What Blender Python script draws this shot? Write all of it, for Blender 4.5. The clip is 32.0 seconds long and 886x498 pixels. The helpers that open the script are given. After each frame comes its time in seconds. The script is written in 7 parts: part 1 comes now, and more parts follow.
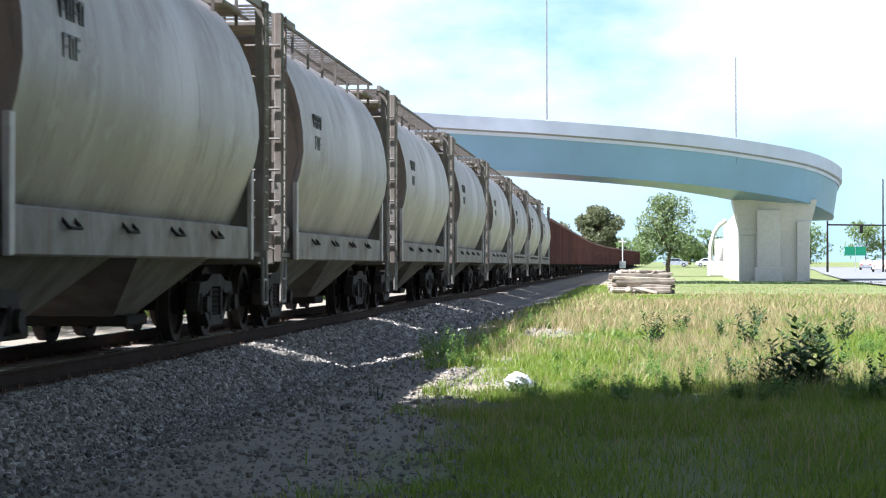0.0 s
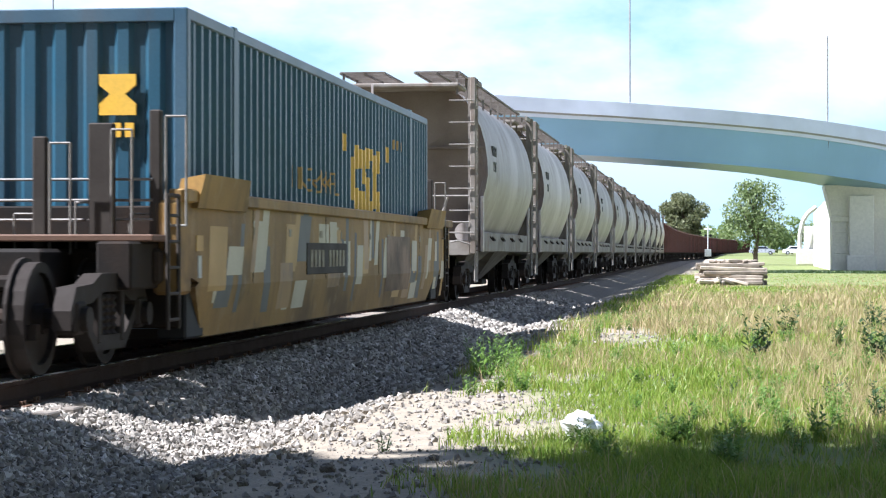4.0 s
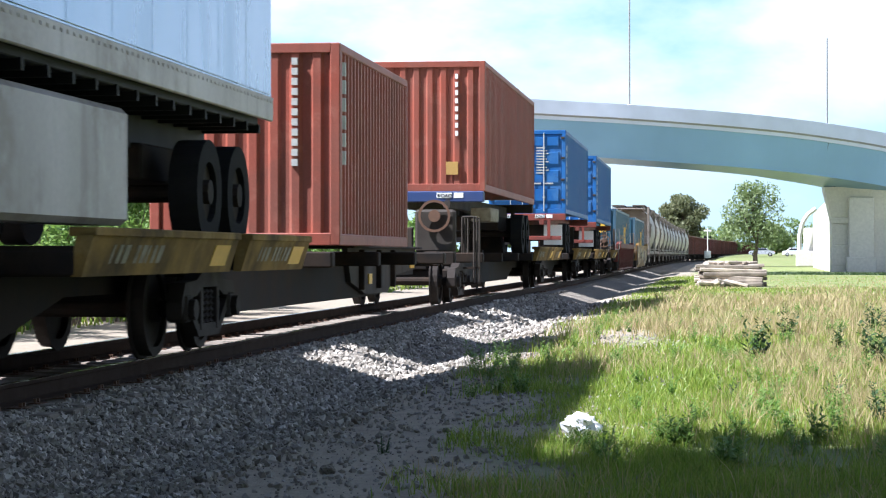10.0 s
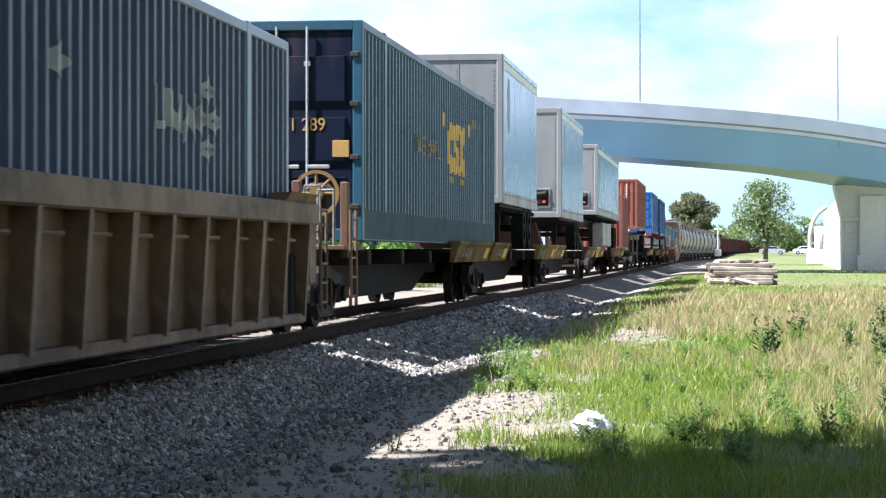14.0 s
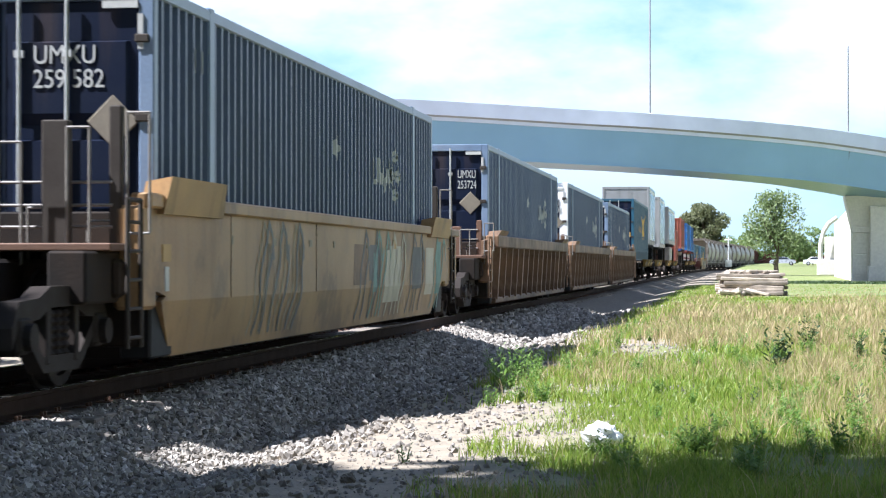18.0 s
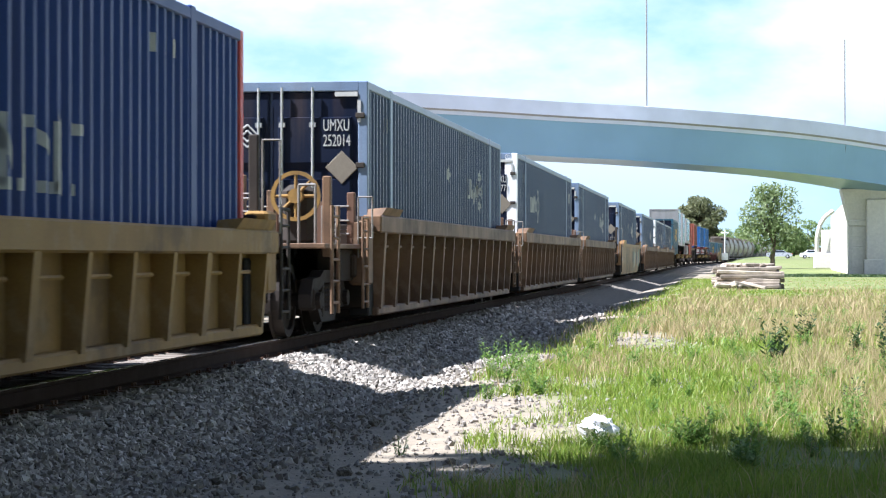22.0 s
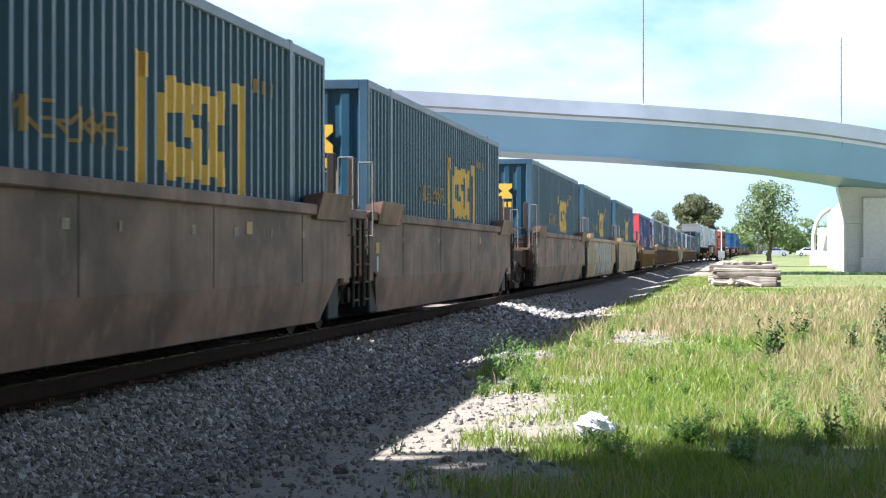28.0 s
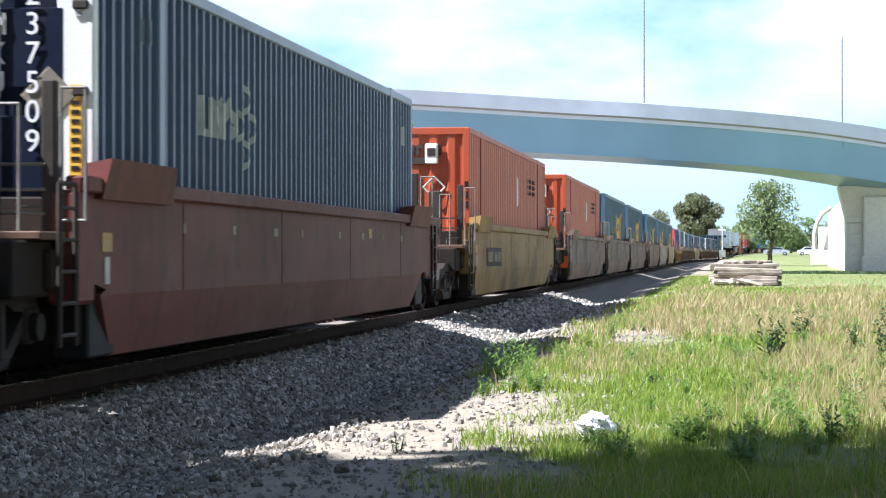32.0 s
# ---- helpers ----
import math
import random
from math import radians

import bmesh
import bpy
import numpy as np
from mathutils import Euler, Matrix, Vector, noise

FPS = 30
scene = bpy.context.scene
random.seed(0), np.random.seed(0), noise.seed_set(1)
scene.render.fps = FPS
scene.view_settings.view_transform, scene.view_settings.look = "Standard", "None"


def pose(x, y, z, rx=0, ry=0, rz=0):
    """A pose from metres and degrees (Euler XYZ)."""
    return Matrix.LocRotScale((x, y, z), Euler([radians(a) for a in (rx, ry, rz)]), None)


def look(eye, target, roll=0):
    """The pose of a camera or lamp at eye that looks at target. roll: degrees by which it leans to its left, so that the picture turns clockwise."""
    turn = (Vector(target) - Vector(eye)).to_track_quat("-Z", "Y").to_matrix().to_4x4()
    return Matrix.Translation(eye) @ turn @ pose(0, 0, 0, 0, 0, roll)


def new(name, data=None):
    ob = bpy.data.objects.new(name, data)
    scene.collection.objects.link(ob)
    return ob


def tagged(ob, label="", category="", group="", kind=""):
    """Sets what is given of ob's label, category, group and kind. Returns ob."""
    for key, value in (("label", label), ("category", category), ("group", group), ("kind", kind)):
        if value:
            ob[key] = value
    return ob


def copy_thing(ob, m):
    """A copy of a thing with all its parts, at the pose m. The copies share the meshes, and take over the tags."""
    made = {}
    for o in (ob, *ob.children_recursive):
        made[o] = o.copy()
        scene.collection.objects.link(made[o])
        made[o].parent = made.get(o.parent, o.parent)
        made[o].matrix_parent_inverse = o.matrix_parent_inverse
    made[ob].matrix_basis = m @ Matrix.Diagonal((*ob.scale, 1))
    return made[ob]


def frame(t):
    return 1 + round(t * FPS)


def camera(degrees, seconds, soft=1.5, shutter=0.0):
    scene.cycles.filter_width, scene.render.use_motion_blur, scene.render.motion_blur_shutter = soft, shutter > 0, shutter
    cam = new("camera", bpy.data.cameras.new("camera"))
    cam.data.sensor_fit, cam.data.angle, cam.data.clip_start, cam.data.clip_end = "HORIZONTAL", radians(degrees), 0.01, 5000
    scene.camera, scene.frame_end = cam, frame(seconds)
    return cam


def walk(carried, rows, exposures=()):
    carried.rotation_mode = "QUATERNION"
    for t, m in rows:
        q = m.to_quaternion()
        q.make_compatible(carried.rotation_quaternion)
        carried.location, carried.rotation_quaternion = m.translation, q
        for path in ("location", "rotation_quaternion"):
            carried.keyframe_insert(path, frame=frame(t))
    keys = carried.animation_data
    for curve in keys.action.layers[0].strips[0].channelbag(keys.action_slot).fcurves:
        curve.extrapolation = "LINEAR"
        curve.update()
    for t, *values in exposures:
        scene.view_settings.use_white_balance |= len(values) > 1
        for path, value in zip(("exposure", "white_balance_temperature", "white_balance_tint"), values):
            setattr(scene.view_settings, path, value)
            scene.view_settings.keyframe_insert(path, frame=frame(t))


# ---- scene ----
# ---------------------------------------------------------------- camera
# seconds, x, y, z, degrees turned from the track to the left, degrees upwards
PATH = [
    (0.0, 0.157, -5.658, 0.91, 5.017, 0.433),
    (0.5, 0.111, -4.38, 0.92, 5.827, 0.37),
    (0.7, 0.0, 0.0, 0.966, 6.672, 0.211),
    (1.0, -0.058, 3.092, 0.99, 8.0, 0.056),
    (1.5, -0.084, 3.155, 0.995, 8.196, 0.049),
    (1.75, -0.026, 1.928, 0.987, 7.75, 0.097),
    (2.0, 0.0, 0.0, 0.966, 7.21, 0.214),
    (2.5, 0.0, 0.0, 0.966, 7.278, 0.19),
    (3.0, 0.0, 0.0, 0.966, 7.302, 0.143),
    (3.5, 0.0, 0.0, 0.966, 7.278, 0.121),
    (5.5, 0.0, 0.0, 0.966, 7.256, 0.051),
    (6.0, 0.0, 0.0, 0.966, 7.256, 0.051),
    (6.5, 0.0, 0.0, 0.966, 7.256, 0.075),
    (7.0, 0.0, 0.0, 0.966, 7.233, 0.075),
    (7.5, 0.0, 0.0, 0.966, 7.256, 0.074),
    (8.0, 0.0, 0.0, 0.966, 7.233, 0.075),
    (8.5, 0.0, 0.0, 0.966, 7.256, 0.098),
    (9.0, 0.0, 0.0, 0.966, 7.256, 0.121),
    (9.5, 0.0, 0.0, 0.966, 7.256, 0.144),
    (10.0, 0.0, 0.0, 0.966, 7.256, 0.144),
    (10.5, 0.0, 0.0, 0.966, 7.302, 0.145),
    (11.0, 0.0, 0.0, 0.966, 7.336, 0.145),
    (11.5, 0.0, 0.0, 0.966, 7.371, 0.143),
    (12.0, 0.0, 0.0, 0.966, 7.393, 0.143),
    (12.5, 0.0, 0.0, 0.966, 7.44, 0.144),
    (13.0, 0.0, 0.0, 0.966, 7.462, 0.121),
    (13.5, 0.0, 0.0, 0.966, 7.507, 0.121),
    (14.0, 0.0, 0.0, 0.966, 7.531, 0.098),
    (14.5, 0.0, 0.0, 0.966, 7.553, 0.098),
    (16.5, 0.0, 0.0, 0.966, 7.736, 0.306),
    (17.0, 0.0, 0.0, 0.966, 7.794, 0.373),
    (17.5, 0.0, 0.0, 0.966, 7.805, 0.397),
    (18.0, 0.0, 0.0, 0.966, 7.806, 0.386),
    (18.5, 0.0, 0.0, 0.966, 7.805, 0.375),
    (19.0, 0.0, 0.0, 0.966, 7.794, 0.374),
    (19.5, 0.0, 0.0, 0.966, 7.782, 0.351),
    (20.0, 0.0, 0.0, 0.966, 7.737, 0.328),
    (20.5, 0.0, 0.0, 0.966, 7.714, 0.306),
    (21.0, 0.0, 0.0, 0.966, 7.713, 0.27),
    (21.5, 0.0, 0.0, 0.966, 7.735, 0.214),
    (22.0, 0.0, 0.0, 0.966, 7.713, 0.201),
    (22.5, 0.0, 0.0, 0.966, 7.713, 0.19),
    (23.0, 0.0, 0.0, 0.966, 7.702, 0.167),
    (23.5, 0.0, 0.0, 0.966, 7.691, 0.145),
    (24.0, 0.0, 0.0, 0.966, 7.668, 0.145),
    (24.5, 0.0, 0.0, 0.966, 7.668, 0.109),
    (25.0, 0.0, 0.0, 0.966, 7.668, 0.098),
    (25.5, 0.0, 0.0, 0.966, 7.644, 0.121),
    (27.5, 0.0, 0.0, 0.966, 7.622, 0.144),
    (28.0, 0.0, 0.0, 0.966, 7.622, 0.143),
    (28.5, 0.0, 0.0, 0.966, 7.644, 0.143),
    (29.0, 0.0, 0.0, 0.966, 7.644, 0.144),
    (29.5, 0.0, 0.0, 0.966, 7.644, 0.143),
    (30.0, 0.0, 0.0, 0.966, 7.644, 0.143),
    (30.5, 0.0, 0.0, 0.966, 7.644, 0.121),
    (31.0, 0.0, 0.0, 0.966, 7.644, 0.121),
    (31.5, 0.0, 0.0, 0.966, 7.657, 0.12),
    (32.0, 0.0, 0.0, 0.966, 7.644, 0.121),
]
cam = camera(23.5, 32.0, 1.2, 0.12)
walk(cam, [(t, pose(x, y, z, 90 + up, 0, left)) for t, x, y, z, left, up in PATH], [(0.0, 1.67, 5620, 14.5), (32.0, 1.67, 5620, 14.5)])

# ---------------------------------------------------------------- light
SUN_DIR = Vector((-1.0, -0.4, 1.45)).normalized()      # towards the sun
world = bpy.data.worlds.new("world")
scene.world = world
world.use_nodes = True
wn, wl = world.node_tree.nodes, world.node_tree.links
wn.clear()
w_out, w_bg = wn.new("ShaderNodeOutputWorld"), wn.new("ShaderNodeBackground")
w_sky = wn.new("ShaderNodeTexSky")
w_sky.sky_type, w_sky.sun_disc = "NISHITA", False
w_sky.sun_elevation = math.asin(SUN_DIR.z)
w_sky.sun_rotation = math.atan2(SUN_DIR.x, SUN_DIR.y)
w_sky.air_density, w_sky.dust_density, w_sky.ozone_density = 1.0, 0.15, 3.0
w_tc, w_map = wn.new("ShaderNodeTexCoord"), wn.new("ShaderNodeMapping")
w_map.inputs["Scale"].default_value = (5.0, 5.0, 11.0)
w_map.inputs["Location"].default_value = (0.3, 0.0, 0.35)
w_noise, w_ramp = wn.new("ShaderNodeTexNoise"), wn.new("ShaderNodeValToRGB")
w_noise.inputs["Scale"].default_value, w_noise.inputs["Detail"].default_value = 1.3, 7.0
w_noise.inputs["Roughness"].default_value = 0.55
w_ramp.color_ramp.elements[0].position, w_ramp.color_ramp.elements[1].position = 0.33, 0.54
w_mix = wn.new("ShaderNodeMix")
w_mix.data_type = "RGBA"
w_mix.inputs["B"].default_value = (9.4, 9.9, 10.2, 1)
wl.new(w_tc.outputs["Generated"], w_map.inputs["Vector"])
wl.new(w_map.outputs["Vector"], w_noise.inputs["Vector"])
wl.new(w_noise.outputs["Fac"], w_ramp.inputs["Fac"])
w_sep, w_low, w_mul = wn.new("ShaderNodeSeparateXYZ"), wn.new("ShaderNodeMapRange"), wn.new("ShaderNodeMath")
w_low.inputs["From Min"].default_value, w_low.inputs["From Max"].default_value = 0.2, 0.55
w_low.inputs["To Min"].default_value, w_low.inputs["To Max"].default_value = 1.0, 0.12
w_mul.operation = "MULTIPLY"
wl.new(w_tc.outputs["Generated"], w_sep.inputs["Vector"])
wl.new(w_sep.outputs["Z"], w_low.inputs["Value"])
wl.new(w_ramp.outputs["Color"], w_mul.inputs[0])
wl.new(w_low.outputs["Result"], w_mul.inputs[1])
w_hz, w_haze, w_thin, w_m2 = wn.new("ShaderNodeMapRange"), wn.new("ShaderNodeMix"), wn.new("ShaderNodeMapRange"), wn.new("ShaderNodeMath")
w_hz.inputs["From Min"].default_value, w_hz.inputs["From Max"].default_value = 0.0, 0.45
w_hz.inputs["To Min"].default_value, w_hz.inputs["To Max"].default_value = 0.9, 0.0
w_haze.data_type = "RGBA"
w_haze.inputs["B"].default_value = (4.9, 7.6, 8.6, 1)          # cyan haze low over the land
w_thin.inputs["From Min"].default_value, w_thin.inputs["From Max"].default_value = 0.02, 0.09
w_thin.inputs["To Min"].default_value, w_thin.inputs["To Max"].default_value = 0.25, 1.0
w_m2.operation = "MULTIPLY"
wl.new(w_sep.outputs["Z"], w_hz.inputs["Value"])
wl.new(w_sep.outputs["Z"], w_thin.inputs["Value"])
wl.new(w_hz.outputs["Result"], w_haze.inputs["Factor"])
wl.new(w_sky.outputs["Color"], w_haze.inputs["A"])
wl.new(w_mul.outputs[0], w_m2.inputs[0])
wl.new(w_thin.outputs["Result"], w_m2.inputs[1])
wl.new(w_m2.outputs[0], w_mix.inputs["Factor"])
wl.new(w_haze.outputs["Result"], w_mix.inputs["A"])
wl.new(w_mix.outputs["Result"], w_bg.inputs["Color"])
wl.new(w_bg.outputs["Background"], w_out.inputs["Surface"])
w_bg.inputs["Strength"].default_value = 0.042
sun = new("sun", bpy.data.lights.new("sun", "SUN"))
sun.data.energy, sun.data.angle, sun.data.color = 5.0, radians(0.6), (1.0, 0.96, 0.9)
sun.matrix_world = look(SUN_DIR * 100, (0, 0, 0))


# ---------------------------------------------------------------- materials
def material(name, color, rough=0.6, metal=0.0, second=None, amount=0.35, scale=3.0, fine=40.0, bump=0.15,
             stretch=(1, 1, 1), third=None, per_object=0.0, coat=0.0, streaks=0.0, depth=0.01, spec=0.5, waves=False, patches=None):
    """A painted, mineral or worn surface: two scales of noise in the colour, relief, uneven gloss."""
    m = bpy.data.materials.new(name)
    m.use_nodes = True
    n, l = m.node_tree.nodes, m.node_tree.links
    b = n["Principled BSDF"]
    tc, mp = n.new("ShaderNodeTexCoord"), n.new("ShaderNodeMapping")
    mp.inputs["Scale"].default_value = stretch
    l.new(tc.outputs["Object"], mp.inputs["Vector"])
    big, small = n.new("ShaderNodeTexNoise"), n.new("ShaderNodeTexNoise")
    big.inputs["Scale"].default_value, big.inputs["Detail"].default_value = scale, 6
    small.inputs["Scale"].default_value, small.inputs["Detail"].default_value = fine, 4
    l.new(mp.outputs["Vector"], big.inputs["Vector"])
    l.new(tc.outputs["Object"], small.inputs["Vector"])
    ramp = n.new("ShaderNodeValToRGB")
    ramp.color_ramp.elements[0].position, ramp.color_ramp.elements[1].position = 0.38, 0.68
    l.new(big.outputs["Fac"], ramp.inputs["Fac"])
    fac = n.new("ShaderNodeMath")
    fac.operation = "MULTIPLY"
    fac.inputs[1].default_value = amount
    l.new(ramp.outputs["Color"], fac.inputs[0])
    mix = n.new("ShaderNodeMix")
    mix.data_type = "RGBA"
    mix.inputs["A"].default_value = (*color, 1)
    mix.inputs["B"].default_value = (*(second or [c * 0.5 for c in color]), 1)
    l.new(fac.outputs[0], mix.inputs["Factor"])
    col = mix.outputs["Result"]
    if streaks:
        st, sm, sr = n.new("ShaderNodeTexNoise"), n.new("ShaderNodeMapping"), n.new("ShaderNodeValToRGB")
        sm.inputs["Scale"].default_value = (2.2, 2.2, 0.14)
        st.inputs["Scale"].default_value, st.inputs["Detail"].default_value = 2.0, 5
        sr.color_ramp.elements[0].position, sr.color_ramp.elements[1].position = 0.56, 0.76
        l.new(tc.outputs["Object"], sm.inputs["Vector"])
        l.new(sm.outputs["Vector"], st.inputs["Vector"])
        l.new(st.outputs["Fac"], sr.inputs["Fac"])
        sf, smix = n.new("ShaderNodeMath"), n.new("ShaderNodeMix")
        sf.operation = "MULTIPLY"
        sf.inputs[1].default_value = streaks
        smix.data_type = "RGBA"
        smix.inputs["B"].default_value = (*(third or (0.09, 0.06, 0.04)), 1)
        l.new(sr.outputs["Color"], sf.inputs[0])
        l.new(sf.outputs[0], smix.inputs["Factor"])
        l.new(col, smix.inputs["A"])
        col = smix.outputs["Result"]
    if patches:
        for k, (shade, share, size) in enumerate(patches):
            pn, pm, pr = n.new("ShaderNodeTexNoise"), n.new("ShaderNodeMapping"), n.new("ShaderNodeValToRGB")
            pm.inputs["Location"].default_value = (3.1 * k, 7.7 * k, 1.9 * k)
            pn.inputs["Scale"].default_value, pn.inputs["Detail"].default_value = size, 9
            pn.inputs["Roughness"].default_value = 0.62
            pr.color_ramp.elements[0].position, pr.color_ramp.elements[1].position = 0.55, 0.63
            pf, px = n.new("ShaderNodeMath"), n.new("ShaderNodeMix")
            pf.operation, px.data_type = "MULTIPLY", "RGBA"
            pf.inputs[1].default_value = share
            px.inputs["B"].default_value = (*shade, 1)
            l.new(tc.outputs["Object"], pm.inputs["Vector"])
            l.new(pm.outputs["Vector"], pn.inputs["Vector"])
            l.new(pn.outputs["Fac"], pr.inputs["Fac"])
            l.new(pr.outputs["Color"], pf.inputs[0])
            l.new(pf.outputs[0], px.inputs["Factor"])
            l.new(col, px.inputs["A"])
            col = px.outputs["Result"]
    hs = n.new("ShaderNodeHueSaturation")
    l.new(col, hs.inputs["Color"])
    mr = n.new("ShaderNodeMapRange")
    mr.inputs["To Min"].default_value, mr.inputs["To Max"].default_value = 0.82, 1.18
    l.new(small.outputs["Fac"], mr.inputs["Value"])
    val = mr.outputs["Result"]
    if per_object:
        oi, om, mm = n.new("ShaderNodeObjectInfo"), n.new("ShaderNodeMapRange"), n.new("ShaderNodeMath")
        om.inputs["To Min"].default_value, om.inputs["To Max"].default_value = 1 - per_object, 1 + per_object
        mm.operation = "MULTIPLY"
        l.new(oi.outputs["Random"], om.inputs["Value"])
        l.new(om.outputs["Result"], mm.inputs[0])
        l.new(val, mm.inputs[1])
        val = mm.outputs[0]
    l.new(val, hs.inputs["Value"])
    l.new(hs.outputs["Color"], b.inputs["Base Color"])
    rr = n.new("ShaderNodeMapRange")
    rr.inputs["To Min"].default_value, rr.inputs["To Max"].default_value = max(0.03, rough - 0.12), min(1, rough + 0.12)
    l.new(big.outputs["Fac"], rr.inputs["Value"])
    l.new(rr.outputs["Result"], b.inputs["Roughness"])
    b.inputs["Metallic"].default_value = metal
    b.inputs["Coat Weight"].default_value = coat
    b.inputs["Specular IOR Level"].default_value = spec
    if bump:
        bp = n.new("ShaderNodeBump")
        bp.inputs["Strength"].default_value, bp.inputs["Distance"].default_value = bump, depth
        l.new((big if waves else small).outputs["Fac"], bp.inputs["Height"])
        l.new(bp.outputs["Normal"], b.inputs["Normal"])
    return m


def island_material(name, colors, rough=0.7, translucent=0.0):
    """Blades, leaves and stones: each loose piece takes its own shade of a ramp."""
    m = bpy.data.materials.new(name)
    m.use_nodes = True
    n, l = m.node_tree.nodes, m.node_tree.links
    b = n["Principled BSDF"]
    g, r = n.new("ShaderNodeNewGeometry"), n.new("ShaderNodeValToRGB")
    while len(r.color_ramp.elements) < len(colors):
        r.color_ramp.elements.new(0.5)
    for i, c in enumerate(colors):
        r.color_ramp.elements[i].position = i / max(1, len(colors) - 1)
        r.color_ramp.elements[i].color = (*c, 1)
    l.new(g.outputs["Random Per Island"], r.inputs["Fac"])
    l.new(r.outputs["Color"], b.inputs["Base Color"])
    b.inputs["Roughness"].default_value = rough
    if translucent:
        t, x, o = n.new("ShaderNodeBsdfTranslucent"), n.new("ShaderNodeMixShader"), n["Material Output"]
        x.inputs["Fac"].default_value = translucent
        l.new(r.outputs["Color"], t.inputs["Color"])
        l.new(b.outputs["BSDF"], x.inputs[1])
        l.new(t.outputs["BSDF"], x.inputs[2])
        l.new(x.outputs["Shader"], o.inputs["Surface"])
    return m


def ground_material():
    """Soil, sand and green cover, mixed by patches; bare along the ditch and the worn path beside the track."""
    m = material("ground_cover", (0.13, 0.165, 0.042), 0.9, second=(0.2, 0.2, 0.075), amount=0.8, scale=0.25, fine=26, bump=0.7, depth=0.03)
    n, l = m.node_tree.nodes, m.node_tree.links
    b = n["Principled BSDF"]
    old = b.inputs["Base Color"].links[0].from_socket
    tc, sx, ns = n.new("ShaderNodeTexCoord"), n.new("ShaderNodeSeparateXYZ"), n.new("ShaderNodeTexNoise")
    ns.inputs["Scale"].default_value, ns.inputs["Detail"].default_value = 0.7, 6
    l.new(tc.outputs["Object"], sx.inputs["Vector"])
    l.new(tc.outputs["Object"], ns.inputs["Vector"])
    a = n.new("ShaderNodeMath")
    a.operation, a.inputs[1].default_value = "MULTIPLY_ADD", 2.4
    l.new(ns.outputs["Fac"], a.inputs[0])
    l.new(sx.outputs["X"], a.inputs[2])
    r = n.new("ShaderNodeMapRange")
    r.inputs["From Min"].default_value, r.inputs["From Max"].default_value = -0.35, 0.35
    l.new(a.outputs[0], r.inputs["Value"])
    dirt = n.new("ShaderNodeValToRGB")
    dirt.color_ramp.elements[0].color, dirt.color_ramp.elements[1].color = (0.085, 0.066, 0.046, 1), (0.42, 0.355, 0.26, 1)
    ns2 = n.new("ShaderNodeTexNoise")
    ns2.inputs["Scale"].default_value, ns2.inputs["Detail"].default_value = 3.5, 12
    ns2.inputs["Roughness"].default_value = 0.8
    l.new(tc.outputs["Object"], ns2.inputs["Vector"])
    l.new(ns2.outputs["Fac"], dirt.inputs["Fac"])
    mx = n.new("ShaderNodeMix")
    mx.data_type = "RGBA"
    l.new(r.outputs["Result"], mx.inputs["Factor"])
    l.new(dirt.outputs["Color"], mx.inputs["A"])
    l.new(old, mx.inputs["B"])
    l.new(mx.outputs["Result"], b.inputs["Base Color"])
    return m


GROUND = ground_material()
BALLAST = material("ballast", (0.235, 0.205, 0.166), 0.85, second=(0.14, 0.12, 0.095), amount=0.8, scale=9, fine=24, bump=1.0, depth=0.06, spec=0.2)
STONES = island_material("crushed_stone", [(0.08, 0.069, 0.056), (0.33, 0.295, 0.245), (0.17, 0.149, 0.122), (0.52, 0.475, 0.41), (0.12, 0.104, 0.085)], 0.85)
RAIL = material("rusty_rail", (0.035, 0.022, 0.016), 0.85, second=(0.02, 0.013, 0.01), scale=4, bump=0.2, spec=0.08)
RAILTOP = material("polished_railhead", (0.55, 0.54, 0.52), 0.25, 1.0, scale=6, bump=0.0)
TIE = material("weathered_tie", (0.17, 0.14, 0.11), 0.9, second=(0.3, 0.27, 0.23), scale=5, fine=30, bump=0.5, per_object=0.2)
STEEL = material("dark_underframe", (0.014, 0.0115, 0.0095), 0.85, second=(0.045, 0.028, 0.017), amount=0.6, scale=2.5, bump=0.25, spec=0.2)
WHEELM = material("rusty_wheel", (0.03, 0.024, 0.02), 0.75, second=(0.022, 0.017, 0.014), scale=5, bump=0.2, spec=0.15)
HOPPER = material("grey_hopper_paint", (0.435, 0.385, 0.36), 0.46, second=(0.2, 0.165, 0.13), amount=0.7, scale=0.6, fine=22, bump=0.06, per_object=0.14, streaks=0.75, third=(0.15, 0.112, 0.08), spec=0.5, stretch=(1, 1, 0.45), patches=(((0.17, 0.125, 0.085), 0.6, 0.7), ((0.46, 0.44, 0.4), 0.35, 2.7)))
HOPPERPOST = material("soiled_end_post_paint", (0.25, 0.228, 0.198), 0.65, second=(0.12, 0.09, 0.065), amount=0.7, scale=2.2, fine=22, bump=0.08, streaks=0.6, third=(0.16, 0.075, 0.035), spec=0.2)
HOPPERDARK = material("brown_grey_end_sheet", (0.2, 0.165, 0.135), 0.7, second=(0.12, 0.092, 0.07), amount=0.6, scale=1.5, bump=0.1, spec=0.2)
HOPPEREND = material("grimy_hopper_frame", (0.17, 0.15, 0.13), 0.65, second=(0.08, 0.06, 0.045), amount=0.7, scale=2, bump=0.1, streaks=0.5, spec=0.2)
RUSTCAR = material("oxide_red_paint", (0.13, 0.04, 0.03), 0.7, second=(0.12, 0.045, 0.03), amount=0.7, scale=1.2, bump=0.1, per_object=0.25)
